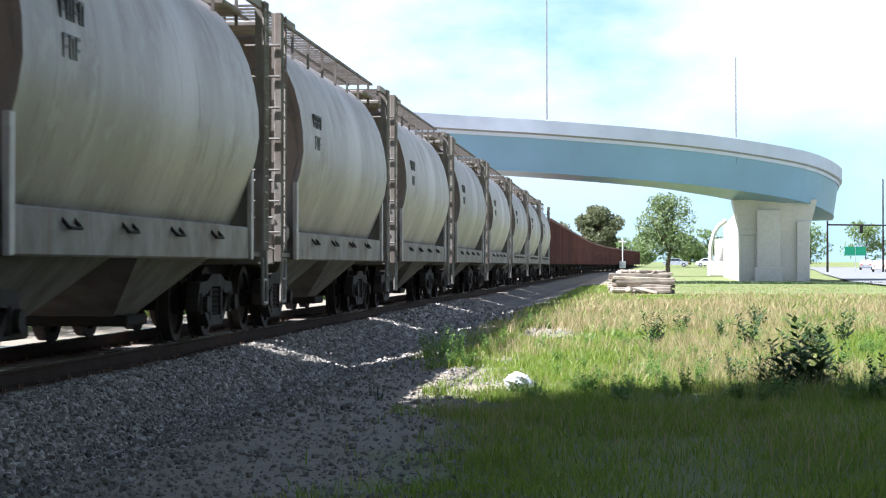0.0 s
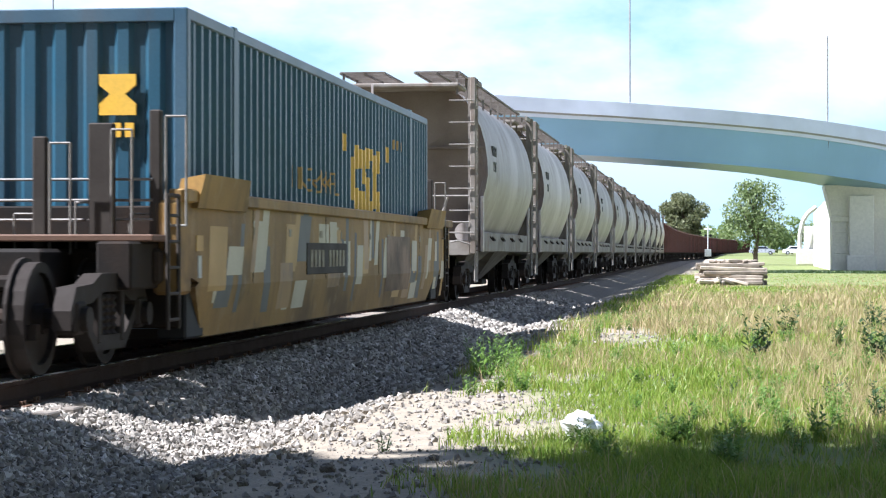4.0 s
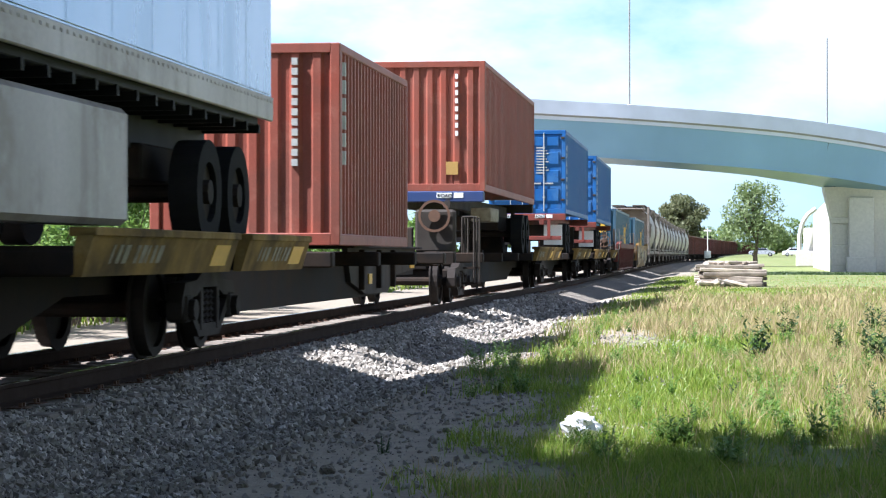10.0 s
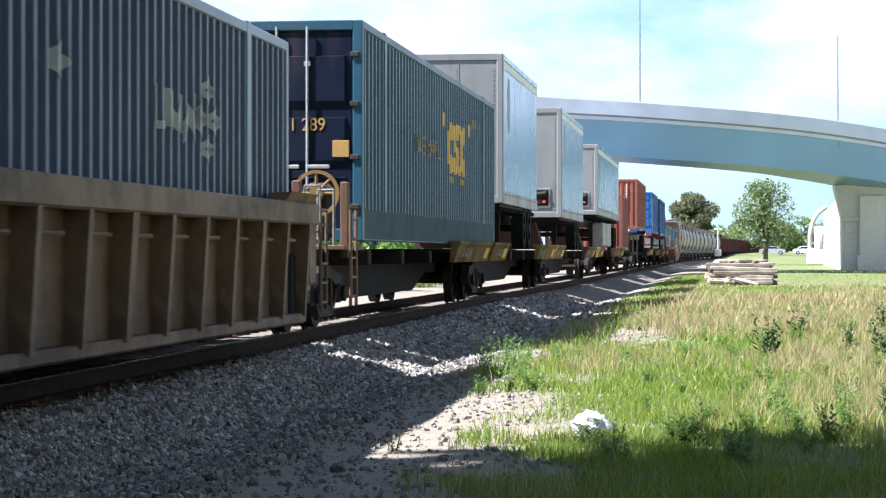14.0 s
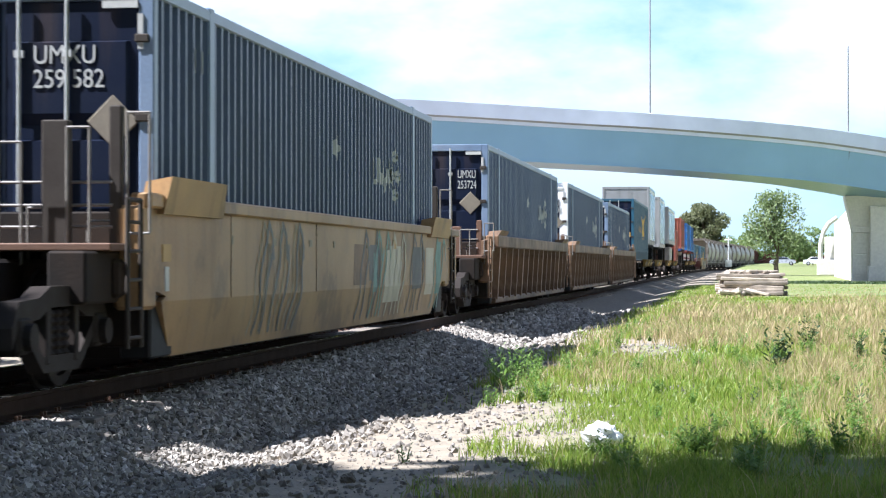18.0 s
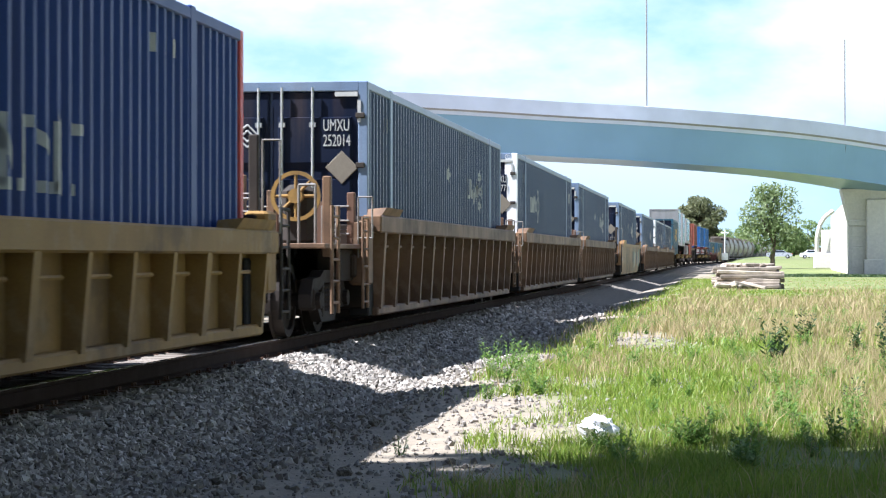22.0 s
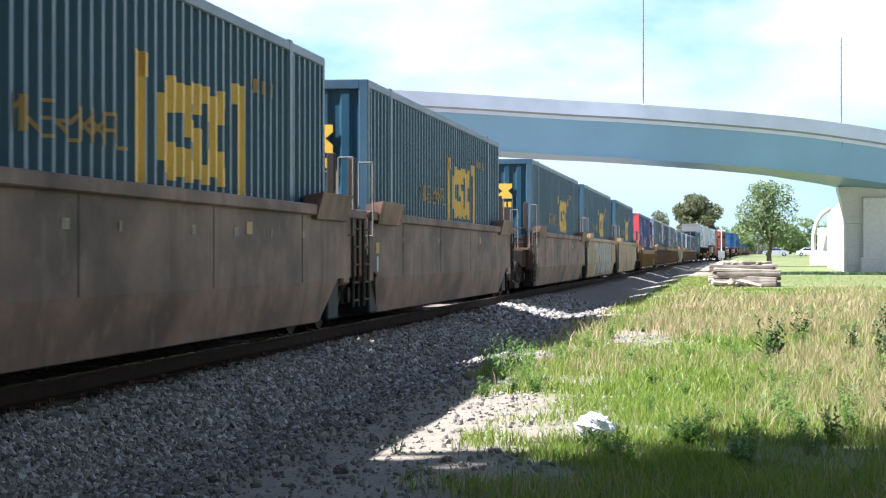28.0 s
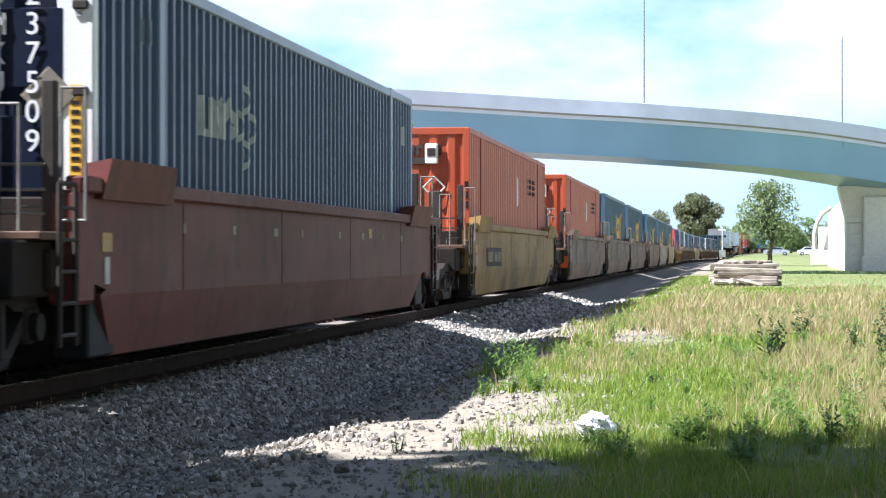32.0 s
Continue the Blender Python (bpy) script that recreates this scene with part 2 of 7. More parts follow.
WELL_TAN = material("tan_well_paint", (0.195, 0.118, 0.068), 0.58, second=(0.07, 0.044, 0.03), amount=0.9, scale=1.6, bump=0.1, per_object=0.15, streaks=0.65, spec=0.17, patches=(((0.06, 0.038, 0.025), 0.50, 0.9), ((0.28, 0.2, 0.13), 0.30, 2.7)))
WELL_GREY = material("dusty_brown_well_paint", (0.215, 0.122, 0.085), 0.58, second=(0.065, 0.04, 0.03), amount=0.9, scale=1.3, bump=0.08, per_object=0.16, streaks=0.65, third=(0.05, 0.032, 0.024), spec=0.17, stretch=(1, 0.5, 1), patches=(((0.07, 0.045, 0.034), 0.50, 0.9), ((0.25, 0.18, 0.14), 0.30, 2.7)))
WELL_YEL = material("yellow_well_paint", (0.282, 0.17, 0.054), 0.58, second=(0.15, 0.095, 0.046), amount=0.8, scale=0.8, bump=0.08, streaks=0.35, third=(0.075, 0.05, 0.03), spec=0.1, patches=(((0.09, 0.06, 0.035), 0.55, 0.9), ((0.3, 0.22, 0.13), 0.35, 2.7)))
WELL_DUN = material("dun_well_paint", (0.34, 0.205, 0.09), 0.5, second=(0.22, 0.135, 0.07), amount=0.8, scale=0.8, bump=0.08, streaks=0.35, third=(0.06, 0.042, 0.03), spec=0.2, patches=(((0.075, 0.055, 0.042), 0.50, 0.9), ((0.26, 0.18, 0.11), 0.35, 2.7)))
WELL_RED = material("oxide_well_paint", (0.135, 0.04, 0.034), 0.58, second=(0.1, 0.042, 0.034), amount=0.75, scale=1.3, bump=0.08, streaks=0.6, third=(0.05, 0.028, 0.022), spec=0.11, stretch=(1, 0.4, 1), patches=(((0.14, 0.066, 0.055), 0.45, 0.9), ((0.05, 0.026, 0.02), 0.45, 2.7)))
NAVY = material("navy_container_paint", (0.036, 0.06, 0.122), 0.42, second=(0.05, 0.068, 0.11), amount=0.5, scale=1.2, bump=0.03, per_object=0.12, streaks=0.3, third=(0.06, 0.058, 0.06), spec=0.42)
CSXBLUE = material("dark_blue_container_paint", (0.016, 0.068, 0.108), 0.42, second=(0.026, 0.07, 0.1), amount=0.5, scale=1.2, bump=0.03, per_object=0.15, streaks=0.3, third=(0.07, 0.066, 0.06), spec=0.42)
PALEPAINT = material("pale_grey_spray_paint", (0.37, 0.35, 0.29), 0.6, second=(0.27, 0.26, 0.23), amount=0.6, scale=2, bump=0.0, streaks=0.3)
GRABRAIL = material("worn_grey_hand_rail", (0.2, 0.185, 0.16), 0.5, second=(0.11, 0.085, 0.065), amount=0.7, scale=6, bump=0.0, spec=0.4)
PALEFRAME = material("pale_worn_frame_paint", (0.13, 0.18, 0.26), 0.38, second=(0.2, 0.25, 0.32), amount=0.6, scale=1.5, bump=0.03, streaks=0.2, spec=0.5)
TEALFRAME = material("worn_teal_frame_paint", (0.04, 0.085, 0.125), 0.42, second=(0.08, 0.13, 0.165), amount=0.6, scale=1.5, bump=0.03, streaks=0.3, spec=0.4)
OCHRE = material("worn_ochre_paint", (0.4, 0.24, 0.06), 0.6, second=(0.25, 0.16, 0.06), scale=2, bump=0.03)
CREAM = material("faded_cream_paint", (0.46, 0.41, 0.29), 0.6, second=(0.33, 0.29, 0.2), scale=2, bump=0.03)
SLATE = material("faded_slate_paint", (0.085, 0.085, 0.08), 0.6, second=(0.06, 0.06, 0.058), scale=2, bump=0.03)
TEAL = material("faded_teal_spray", (0.12, 0.24, 0.2), 0.6, second=(0.16, 0.2, 0.15), scale=3, bump=0.0)
BLUE = material("bright_blue_container_paint", (0.01, 0.088, 0.28), 0.5, second=(0.03, 0.14, 0.33), amount=0.5, scale=1.4, bump=0.04, streaks=0.3, third=(0.08, 0.07, 0.07), spec=0.35, patches=(((0.06, 0.16, 0.32), 0.40, 0.9), ((0.02, 0.05, 0.12), 0.35, 2.7)))
ROYAL = material("royal_blue_container_paint", (0.016, 0.045, 0.19), 0.5, second=(0.03, 0.06, 0.19), amount=0.4, scale=1.4, bump=0.03, streaks=0.2, spec=0.3)
REDPOST = material("red_post_paint", (0.55, 0.06, 0.05), 0.5, second=(0.4, 0.07, 0.06), scale=2, bump=0.04)
BROWN = material("brick_orange_container_paint", (0.25, 0.062, 0.038), 0.55, second=(0.2, 0.075, 0.052), amount=0.7, scale=1.3, bump=0.05, streaks=0.45, third=(0.12, 0.045, 0.03), spec=0.3, patches=(((0.15, 0.055, 0.038), 0.45, 0.9), ((0.3, 0.13, 0.09), 0.30, 2.7)))
ORANGE = material("orange_container_paint", (0.36, 0.06, 0.018), 0.5, second=(0.26, 0.06, 0.03), amount=0.6, scale=1.3, bump=0.03, streaks=0.35, third=(0.2, 0.075, 0.045))
ORANGE_SIDE = material("faded_orange_side_paint", (0.48, 0.135, 0.072), 0.5, second=(0.36, 0.12, 0.075), amount=0.5, scale=1.0, bump=0.03, per_object=0.1, streaks=0.3, third=(0.3, 0.16, 0.13))
PEBBLE = island_material("pale_pebble", [(0.15, 0.13, 0.11), (0.27, 0.245, 0.21), (0.2, 0.178, 0.15), (0.34, 0.315, 0.28)], 0.85)
PANEL = material("worn_yellow_panel", (0.24, 0.15, 0.045), 0.85, second=(0.06, 0.044, 0.025), amount=0.9, scale=1.6, bump=0.08, per_object=0.15, streaks=0.55, spec=0.08, patches=(((0.05, 0.036, 0.022), 0.60, 0.9), ((0.33, 0.24, 0.1), 0.30, 2.7)))
# blue of the reflected clear sky is put into the metal's colour
ALU = material("polished_aluminium_side", (0.22, 0.33, 0.45), 0.26, 0.85, second=(0.19, 0.29, 0.4), amount=0.5, scale=0.9, bump=0.3, streaks=0.12, third=(0.45, 0.46, 0.47), stretch=(1, 1.6, 0.7), waves=True, depth=0.03)
ALUEND = material("dull_aluminium_nose", (0.27, 0.27, 0.26), 0.5, 0.3, second=(0.2, 0.197, 0.187), amount=0.5, scale=1.5, bump=0.04, streaks=0.3)
FADED = material("faded_pale_stencil", (0.3, 0.27, 0.2), 0.7, second=(0.14, 0.1, 0.05), amount=0.8, scale=6, bump=0.0, spec=0.2)
PLACARD = material("tan_placard", (0.17, 0.145, 0.105), 0.6, second=(0.12, 0.1, 0.075), scale=5, bump=0.02)
DUSTY = material("dusty_dark_steel", (0.05, 0.042, 0.034), 0.75, second=(0.028, 0.022, 0.018), amount=0.8, scale=2, bump=0.1, streaks=0.4, spec=0.2)
SKIRT = material("slate_grey_rail_paint", (0.085, 0.115, 0.125), 0.85, second=(0.06, 0.08, 0.09), amount=0.6, scale=1.5, bump=0.04, streaks=0.4, spec=0.08)
HOSE = material("orange_hose", (0.55, 0.13, 0.05), 0.5, second=(0.35, 0.08, 0.04), scale=6, bump=0.05)
WORDMARK = material("worn_white_marking", (0.42, 0.42, 0.39), 0.6, second=(0.26, 0.27, 0.27), amount=0.7, scale=5, bump=0.0)
WHITE = material("white_paint", (0.75, 0.75, 0.73), 0.5, second=(0.58, 0.57, 0.54), scale=2, bump=0.03)
YELLOW = material("yellow_lettering", (0.72, 0.42, 0.04), 0.5, second=(0.55, 0.34, 0.06), scale=3, bump=0.0)
BLACK = material("black_paint", (0.01, 0.01, 0.0105), 0.65, second=(0.024, 0.022, 0.02), scale=3, bump=0.08, spec=0.2)
RUBBER = material("tyre_rubber", (0.01, 0.01, 0.01), 0.9, second=(0.022, 0.02, 0.018), scale=4, bump=0.3, spec=0.12)
CHASSIS_RED = material("red_chassis_paint", (0.2, 0.042, 0.03), 0.65, second=(0.1, 0.04, 0.03), amount=0.7, scale=3, bump=0.1, spec=0.25)
CHASSIS_BLUE = material("blue_chassis_paint", (0.02, 0.045, 0.14), 0.5, second=(0.05, 0.06, 0.15), scale=3, bump=0.08)
SILVER = material("galvanised_rod", (0.6, 0.6, 0.58), 0.4, 0.8, second=(0.4, 0.36, 0.3), scale=6, bump=0.05)
RUSTY = material("rusty_fittings", (0.12, 0.06, 0.032), 0.75, second=(0.06, 0.036, 0.024), scale=4, bump=0.2)
GIRDER = material("pale_blue_steel", (0.225, 0.37, 0.5), 0.45, second=(0.2, 0.345, 0.475), amount=0.4, scale=0.05, fine=0.2, bump=0.0, stretch=(1, 1, 2))
PARAPET = material("lavender_white_concrete", (0.6, 0.635, 0.73), 0.7, second=(0.54, 0.575, 0.67), amount=0.4, scale=0.12, fine=0.6, bump=0.0)
CONCRETE = material("cream_concrete", (0.66, 0.62, 0.54), 0.8, second=(0.56, 0.53, 0.46), amount=0.5, scale=0.4, fine=6, bump=0.06)
LAMPPOLE = material("grey_lamp_pole", (0.3, 0.3, 0.3), 0.5, 0.3, scale=3, bump=0.0)
ASPHALT = material("pale_worn_asphalt", (0.2, 0.2, 0.195), 0.9, second=(0.15, 0.15, 0.145), scale=0.5, fine=12, bump=0.1)
BARK = material("bark", (0.12, 0.09, 0.065), 0.9, second=(0.06, 0.045, 0.035), scale=3, fine=14, bump=0.6, stretch=(1, 1, 0.25))
LEAF = island_material("tree_leaf", [(0.1, 0.16, 0.05), (0.2, 0.27, 0.09), (0.14, 0.21, 0.065), (0.29, 0.34, 0.14)], 0.5, 0.45)
LEAF_DRY = island_material("olive_leaf", [(0.1, 0.115, 0.055), (0.17, 0.18, 0.085), (0.13, 0.15, 0.065)], 0.6, 0.35)
LEAF_OLIVE = island_material("grey_olive_leaf", [(0.115, 0.165, 0.06), (0.2, 0.26, 0.1), (0.15, 0.205, 0.075), (0.27, 0.32, 0.15)], 0.6, 0.4)
BUSHLEAF = island_material("bush_leaf", [(0.08, 0.16, 0.03), (0.16, 0.28, 0.05), (0.22, 0.32, 0.08), (0.11, 0.2, 0.035)], 0.5, 0.45)
GRASS = island_material("grass_blade", [(0.12, 0.21, 0.02), (0.26, 0.36, 0.045), (0.18, 0.28, 0.03), (0.36, 0.38, 0.085), (0.09, 0.165, 0.015)], 0.5, 0.5)
STRAW = island_material("dry_grass_blade", [(0.4, 0.29, 0.15), (0.54, 0.41, 0.24), (0.3, 0.28, 0.1), (0.44, 0.34, 0.19), (0.22, 0.26, 0.06)], 0.7, 0.4)
WEED = island_material("weed_leaf", [(0.03, 0.06, 0.018), (0.05, 0.09, 0.025), (0.04, 0.075, 0.02)], 0.55, 0.25)
TIMBER = material("grey_old_tie", (0.4, 0.335, 0.255), 0.9, second=(0.2, 0.165, 0.13), amount=0.8, scale=3, fine=25, bump=0.5, per_object=0.4)
PLASTIC = material("crumpled_white_plastic", (0.82, 0.82, 0.84), 0.4, second=(0.72, 0.72, 0.75), scale=9, bump=0.1)
CARGLASS = material("dark_car_glass", (0.02, 0.025, 0.03), 0.08, bump=0.0)
STANDBROWN = material("dark_rust_stand", (0.06, 0.026, 0.016), 0.8, second=(0.03, 0.018, 0.014), amount=0.7, scale=3, bump=0.1, spec=0.2)
# near-black copy of the navy; the door ends' shade is put into the colour
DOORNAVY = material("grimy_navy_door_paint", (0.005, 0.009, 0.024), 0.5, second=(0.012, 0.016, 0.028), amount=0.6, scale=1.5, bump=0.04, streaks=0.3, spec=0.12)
LAMPGLOW = material("red_reflector", (0.8, 0.12, 0.03), 0.3, bump=0.0)


# ---------------------------------------------------------------- mesh tools
class Shape:
    """Collects faces; boxes, prisms and tubes are added to it and it becomes one mesh."""

    def __init__(self):
        self.v, self.f = [], []

    def add(self, verts, faces):
        o = len(self.v)
        self.v += [tuple(p) for p in verts]
        self.f += [tuple(i + o for i in q) for q in faces]
        return self

    def box(self, x0, x1, y0, y1, z0, z1, c=0.0):
        c = min(c, abs(x1 - x0) * 0.45, abs(y1 - y0) * 0.45, abs(z1 - z0) * 0.45)
        if c <= 0:
            v = [(x, y, z) for x in (x0, x1) for y in (y0, y1) for z in (z0, z1)]
            return self.add(v, [(0, 1, 3, 2), (4, 6, 7, 5), (0, 4, 5, 1), (2, 3, 7, 6), (0, 2, 6, 4), (1, 5, 7, 3)])
        rings = []
        for z, k in ((z0, c), (z0 + c, 0), (z1 - c, 0), (z1, c)):
            a, b, d, e = x0 + k, x1 - k, y0 + k, y1 - k
            j = c if k == 0 else c * 0.6
            rings.append([(a + j, d, z), (b - j, d, z), (b, d + j, z), (b, e - j, z), (b - j, e, z), (a + j, e, z), (a, e - j, z), (a, d + j, z)])
        return self.loft(rings, caps=True)

    def loft(self, rings, caps=True, closed=True):
        n = len(rings[0])
        v = [p for r in rings for p in r]
        f = []
        for i in range(len(rings) - 1):
            for j in range(n if closed else n - 1):
                k = (j + 1) % n
                f.append((i * n + j, i * n + k, (i + 1) * n + k, (i + 1) * n + j))
        if caps and closed:
            f.append(tuple(range(n - 1, -1, -1)))
            f.append(tuple((len(rings) - 1) * n + j for j in range(n)))
        return self.add(v, f)

    def tube(self, a, b, r, n=8, r2=None):
        a, b = Vector(a), Vector(b)
        d = (b - a).normalized()
        u = d.cross(Vector((0, 0, 1)) if abs(d.z) < 0.9 else Vector((1, 0, 0))).normalized()
        w = d.cross(u)
        rings = []
        for p, q in ((a, r), (b, r if r2 is None else r2)):
            rings.append([p + (u * math.cos(2 * math.pi * i / n) + w * math.sin(2 * math.pi * i / n)) * q for i in range(n)])
        return self.loft(rings)

    def path(self, pts, r, n=6):
        for a, b in zip(pts, pts[1:]):
            self.tube(a, b, r, n)
        return self

    def disc(self, c, axis, r, t, n=20, inner=0.0):
        """A wheel-like ring or disc, thickness t along x ('x') or y ('y')."""
        rings = []
        for s in (-t / 2, t / 2):
            ring = []
            for i in range(n):
                p, q = r * math.cos(2 * math.pi * i / n), r * math.sin(2 * math.pi * i / n)
                ring.append((c[0] + s, c[1] + p, c[2] + q) if axis == "x" else (c[0] + p, c[1] + s, c[2] + q))
            rings.append(ring)
        if not inner:
            return self.loft(rings)
        inn = []
        for s in (t / 2, -t / 2):
            ring = []
            for i in range(n):
                p, q = inner * math.cos(2 * math.pi * i / n), inner * math.sin(2 * math.pi * i / n)
                ring.append((c[0] + s, c[1] + p, c[2] + q) if axis == "x" else (c[0] + p, c[1] + s, c[2] + q))
            inn.append(ring)
        return self.loft(rings + inn + [rings[0]], caps=False)

    def mesh(self, name, mat, smooth=False):
        me = bpy.data.meshes.new(name)
        me.from_pydata(self.v, [], self.f)
        me.materials.append(mat)
        if smooth:
            me.polygons.foreach_set("use_smooth", [True] * len(me.polygons))
        me.update()
        return me


def part(name, shape, mat, parent=None, label="", smooth=False):
    ob = new(name, shape.mesh(name, mat, smooth) if isinstance(shape, Shape) else shape)
    if parent is not None:
        ob.parent = parent
    return tagged(ob, label)


def thing(name, label, category, group="", kind="", at=None):
    ob = tagged(new(name), label, category, group, kind)
    if at is not None:
        ob.matrix_basis = at
    return ob


def big_mesh(name, verts, faces, mat, parent=None, kind="", label="", category=""):
    me = bpy.data.meshes.new(name)
    me.from_pydata(verts.tolist() if hasattr(verts, "tolist") else verts, [], faces.tolist() if hasattr(faces, "tolist") else faces)
    me.materials.append(mat)
    me.update()
    ob = new(name, me)
    ob.parent = parent
    return tagged(ob, label, category, "", kind)


TRACK_X = -6.0          # the track's middle line; railhead tops are at z = 0
SPEED = 18.3            # metres a second, away from the camera


def profile(x):
    """The ground's height across the track, without the ballast."""
    return float(np.interp(x, [-60, -14, -9.5, -8.6, -4.2, -3.6, -2.8, -1.7, -0.6, 6, 30, 60], [-0.4, -0.5, -0.62, -0.64, -0.66, -0.5, -0.34, -0.29, -0.27, -0.25, -0.35, -0.35]))


def lift(x, y):
    """The slow rise of the land away from the camera, beside the track bed."""
    side = min(1.0, max(0.0, (abs(x - TRACK_X) - 4.0) / 4.0))
    return side * (max(0.0, min(y, 700) - 170) * 0.0045 - 0.12 * min(1.0, max(0.0, (y - 90) / 60)))


def ground_z(x, y):
    bump = noise.noise(Vector((x * 0.35, y * 0.35, 0.0))) * 0.035 + noise.noise(Vector((x * 1.7, y * 1.7, 3.0))) * 0.012
    return profile(x) + lift(x, y) + bump


def bend(y):
    """The track's slow swing to the right, far off."""
    return max(0.0, y - 230.0) ** 2 / 5600.0


# ---------------------------------------------------------------- ground and track
def make_ground():
    xs = np.concatenate([[-1500, -600, -250, -120, -60, -30, -20, -14, -11], np.arange(-9.5, 8.01, 0.3), [9, 11, 14, 20, 30, 60, 120, 250, 600, 1500]])
    ys = np.concatenate([[-400, -100, -40, -15, 0, 3], np.arange(5, 50, 0.4), np.arange(50, 120, 2.5), np.arange(120, 420, 12), [450, 550, 700, 1000, 1600, 2500]])
    v = np.array([(x, y, ground_z(x, y)) for y in ys for x in xs])
    n = len(xs)
    f = [(j * n + i, j * n + i + 1, (j + 1) * n + i + 1, (j + 1) * n + i) for j in range(len(ys) - 1) for i in range(n - 1)]
    ob = big_mesh("ground", v, f, GROUND, None, "structure", "sandy soil with patchy green grass beside the track", "ground")
    ob.data.polygons.foreach_set("use_smooth", [True] * len(ob.data.polygons))
    return ob


def bed_z(x):
    return float(np.interp(x - TRACK_X, [-3.3, -2.0, -1.7, 1.1, 1.3, 2.45, 2.8], [-0.75, -0.26, -0.19, -0.19, -0.225, -0.54, -0.66]))


def make_ballast():
    xs = np.concatenate([[-3.3, -2.6, -2.0, -1.7, -1.2, -0.7, 0, 0.7], np.arange(1.1, 2.85, 0.11)]) + TRACK_X
    ys = np.concatenate([[-60, -20, 0, 6], np.arange(9, 60, 0.35), np.arange(60, 700, 8)])
    v = []
    for y in ys:
        for x in xs:
            v.append((x + bend(y), y, bed_z(x) + 0.03 * noise.noise(Vector((x * 1.1, y * 1.1, 7))) + 0.02 * noise.noise(Vector((x * 6, y * 6, 2)))))
    n = len(xs)
    f = [(j * n + i, j * n + i + 1, (j + 1) * n + i + 1, (j + 1) * n + i) for j in range(len(ys) - 1) for i in range(n - 1)]
    bed = big_mesh("ballast_bed", v, f, BALLAST, None, "structure", "grey crushed stone ballast shoulder under the track", "ballast")
    # loose stones on the near shoulder
    rng = np.random.default_rng(3)
    base = np.array([(1, 0, 0), (-1, 0, 0), (0, 1, 0), (0, -1, 0), (0, 0, 1), (0, 0, -1)], float)
    tri = np.array([(0, 2, 4), (2, 1, 4), (1, 3, 4), (3, 0, 4), (2, 0, 5), (1, 2, 5), (3, 1, 5), (0, 3, 5)])
    V, F, o = [], [], 0
    for y0, y1, dens, size in ((4.5, 9, 260, 0.026), (9, 16, 620, 0.024), (16, 24, 420, 0.03), (24, 38, 220, 0.038), (38, 60, 80, 0.055)):
        count = int((y1 - y0) * 2.6 * dens)
        px = TRACK_X + 1.0 + rng.random(count) ** 1.1 * 2.3
        py = y0 + rng.random(count) * (y1 - y0)
        keep = rng.random(count) < np.interp(px - TRACK_X, [1.0, 2.2, 2.6, 3.3], [1.0, 1.0, 0.3, 0.06])
        px, py = px[keep], py[keep]
        for x, y in zip(px, py):
            s = size * (0.6 + rng.random() * 0.9)
            z = max(bed_z(x), profile(x)) + s * 0.35 + 0.03 * noise.noise(Vector((x * 1.1, y * 1.1, 7)))
            V.append(base * (s * (0.6 + 0.7 * rng.random((6, 3)))) @ np.linalg.qr(rng.normal(size=(3, 3)))[0] + (x, y, z))
            F.append(tri + o)
            o += 6
    big_mesh("ballast_stones", np.concatenate(V), np.concatenate(F), STONES, None, "stuff", "loose grey crushed stones on the track shoulder", "stones")
    V, F, o = [], [], 0
    for k in range(13000):                       # pebbles strewn over the bare dirt
        y = 5 + 28 * rng.random() ** 1.3
        x = TRACK_X + 2.4 + 3.2 * rng.random() ** 1.5
        s = 0.006 + 0.026 * rng.random() ** 3
        V.append(base * (s * (0.6 + 0.7 * rng.random((6, 3)))) @ np.linalg.qr(rng.normal(size=(3, 3)))[0] + (x, y, ground_z(x, y) + s * 0.3))
        F.append(tri + o)
        o += 6
    big_mesh("pebbles", np.concatenate(V), np.concatenate(F), PEBBLE, None, "stuff", "small pale pebbles on the bare dirt path", "pebbles")
    return bed


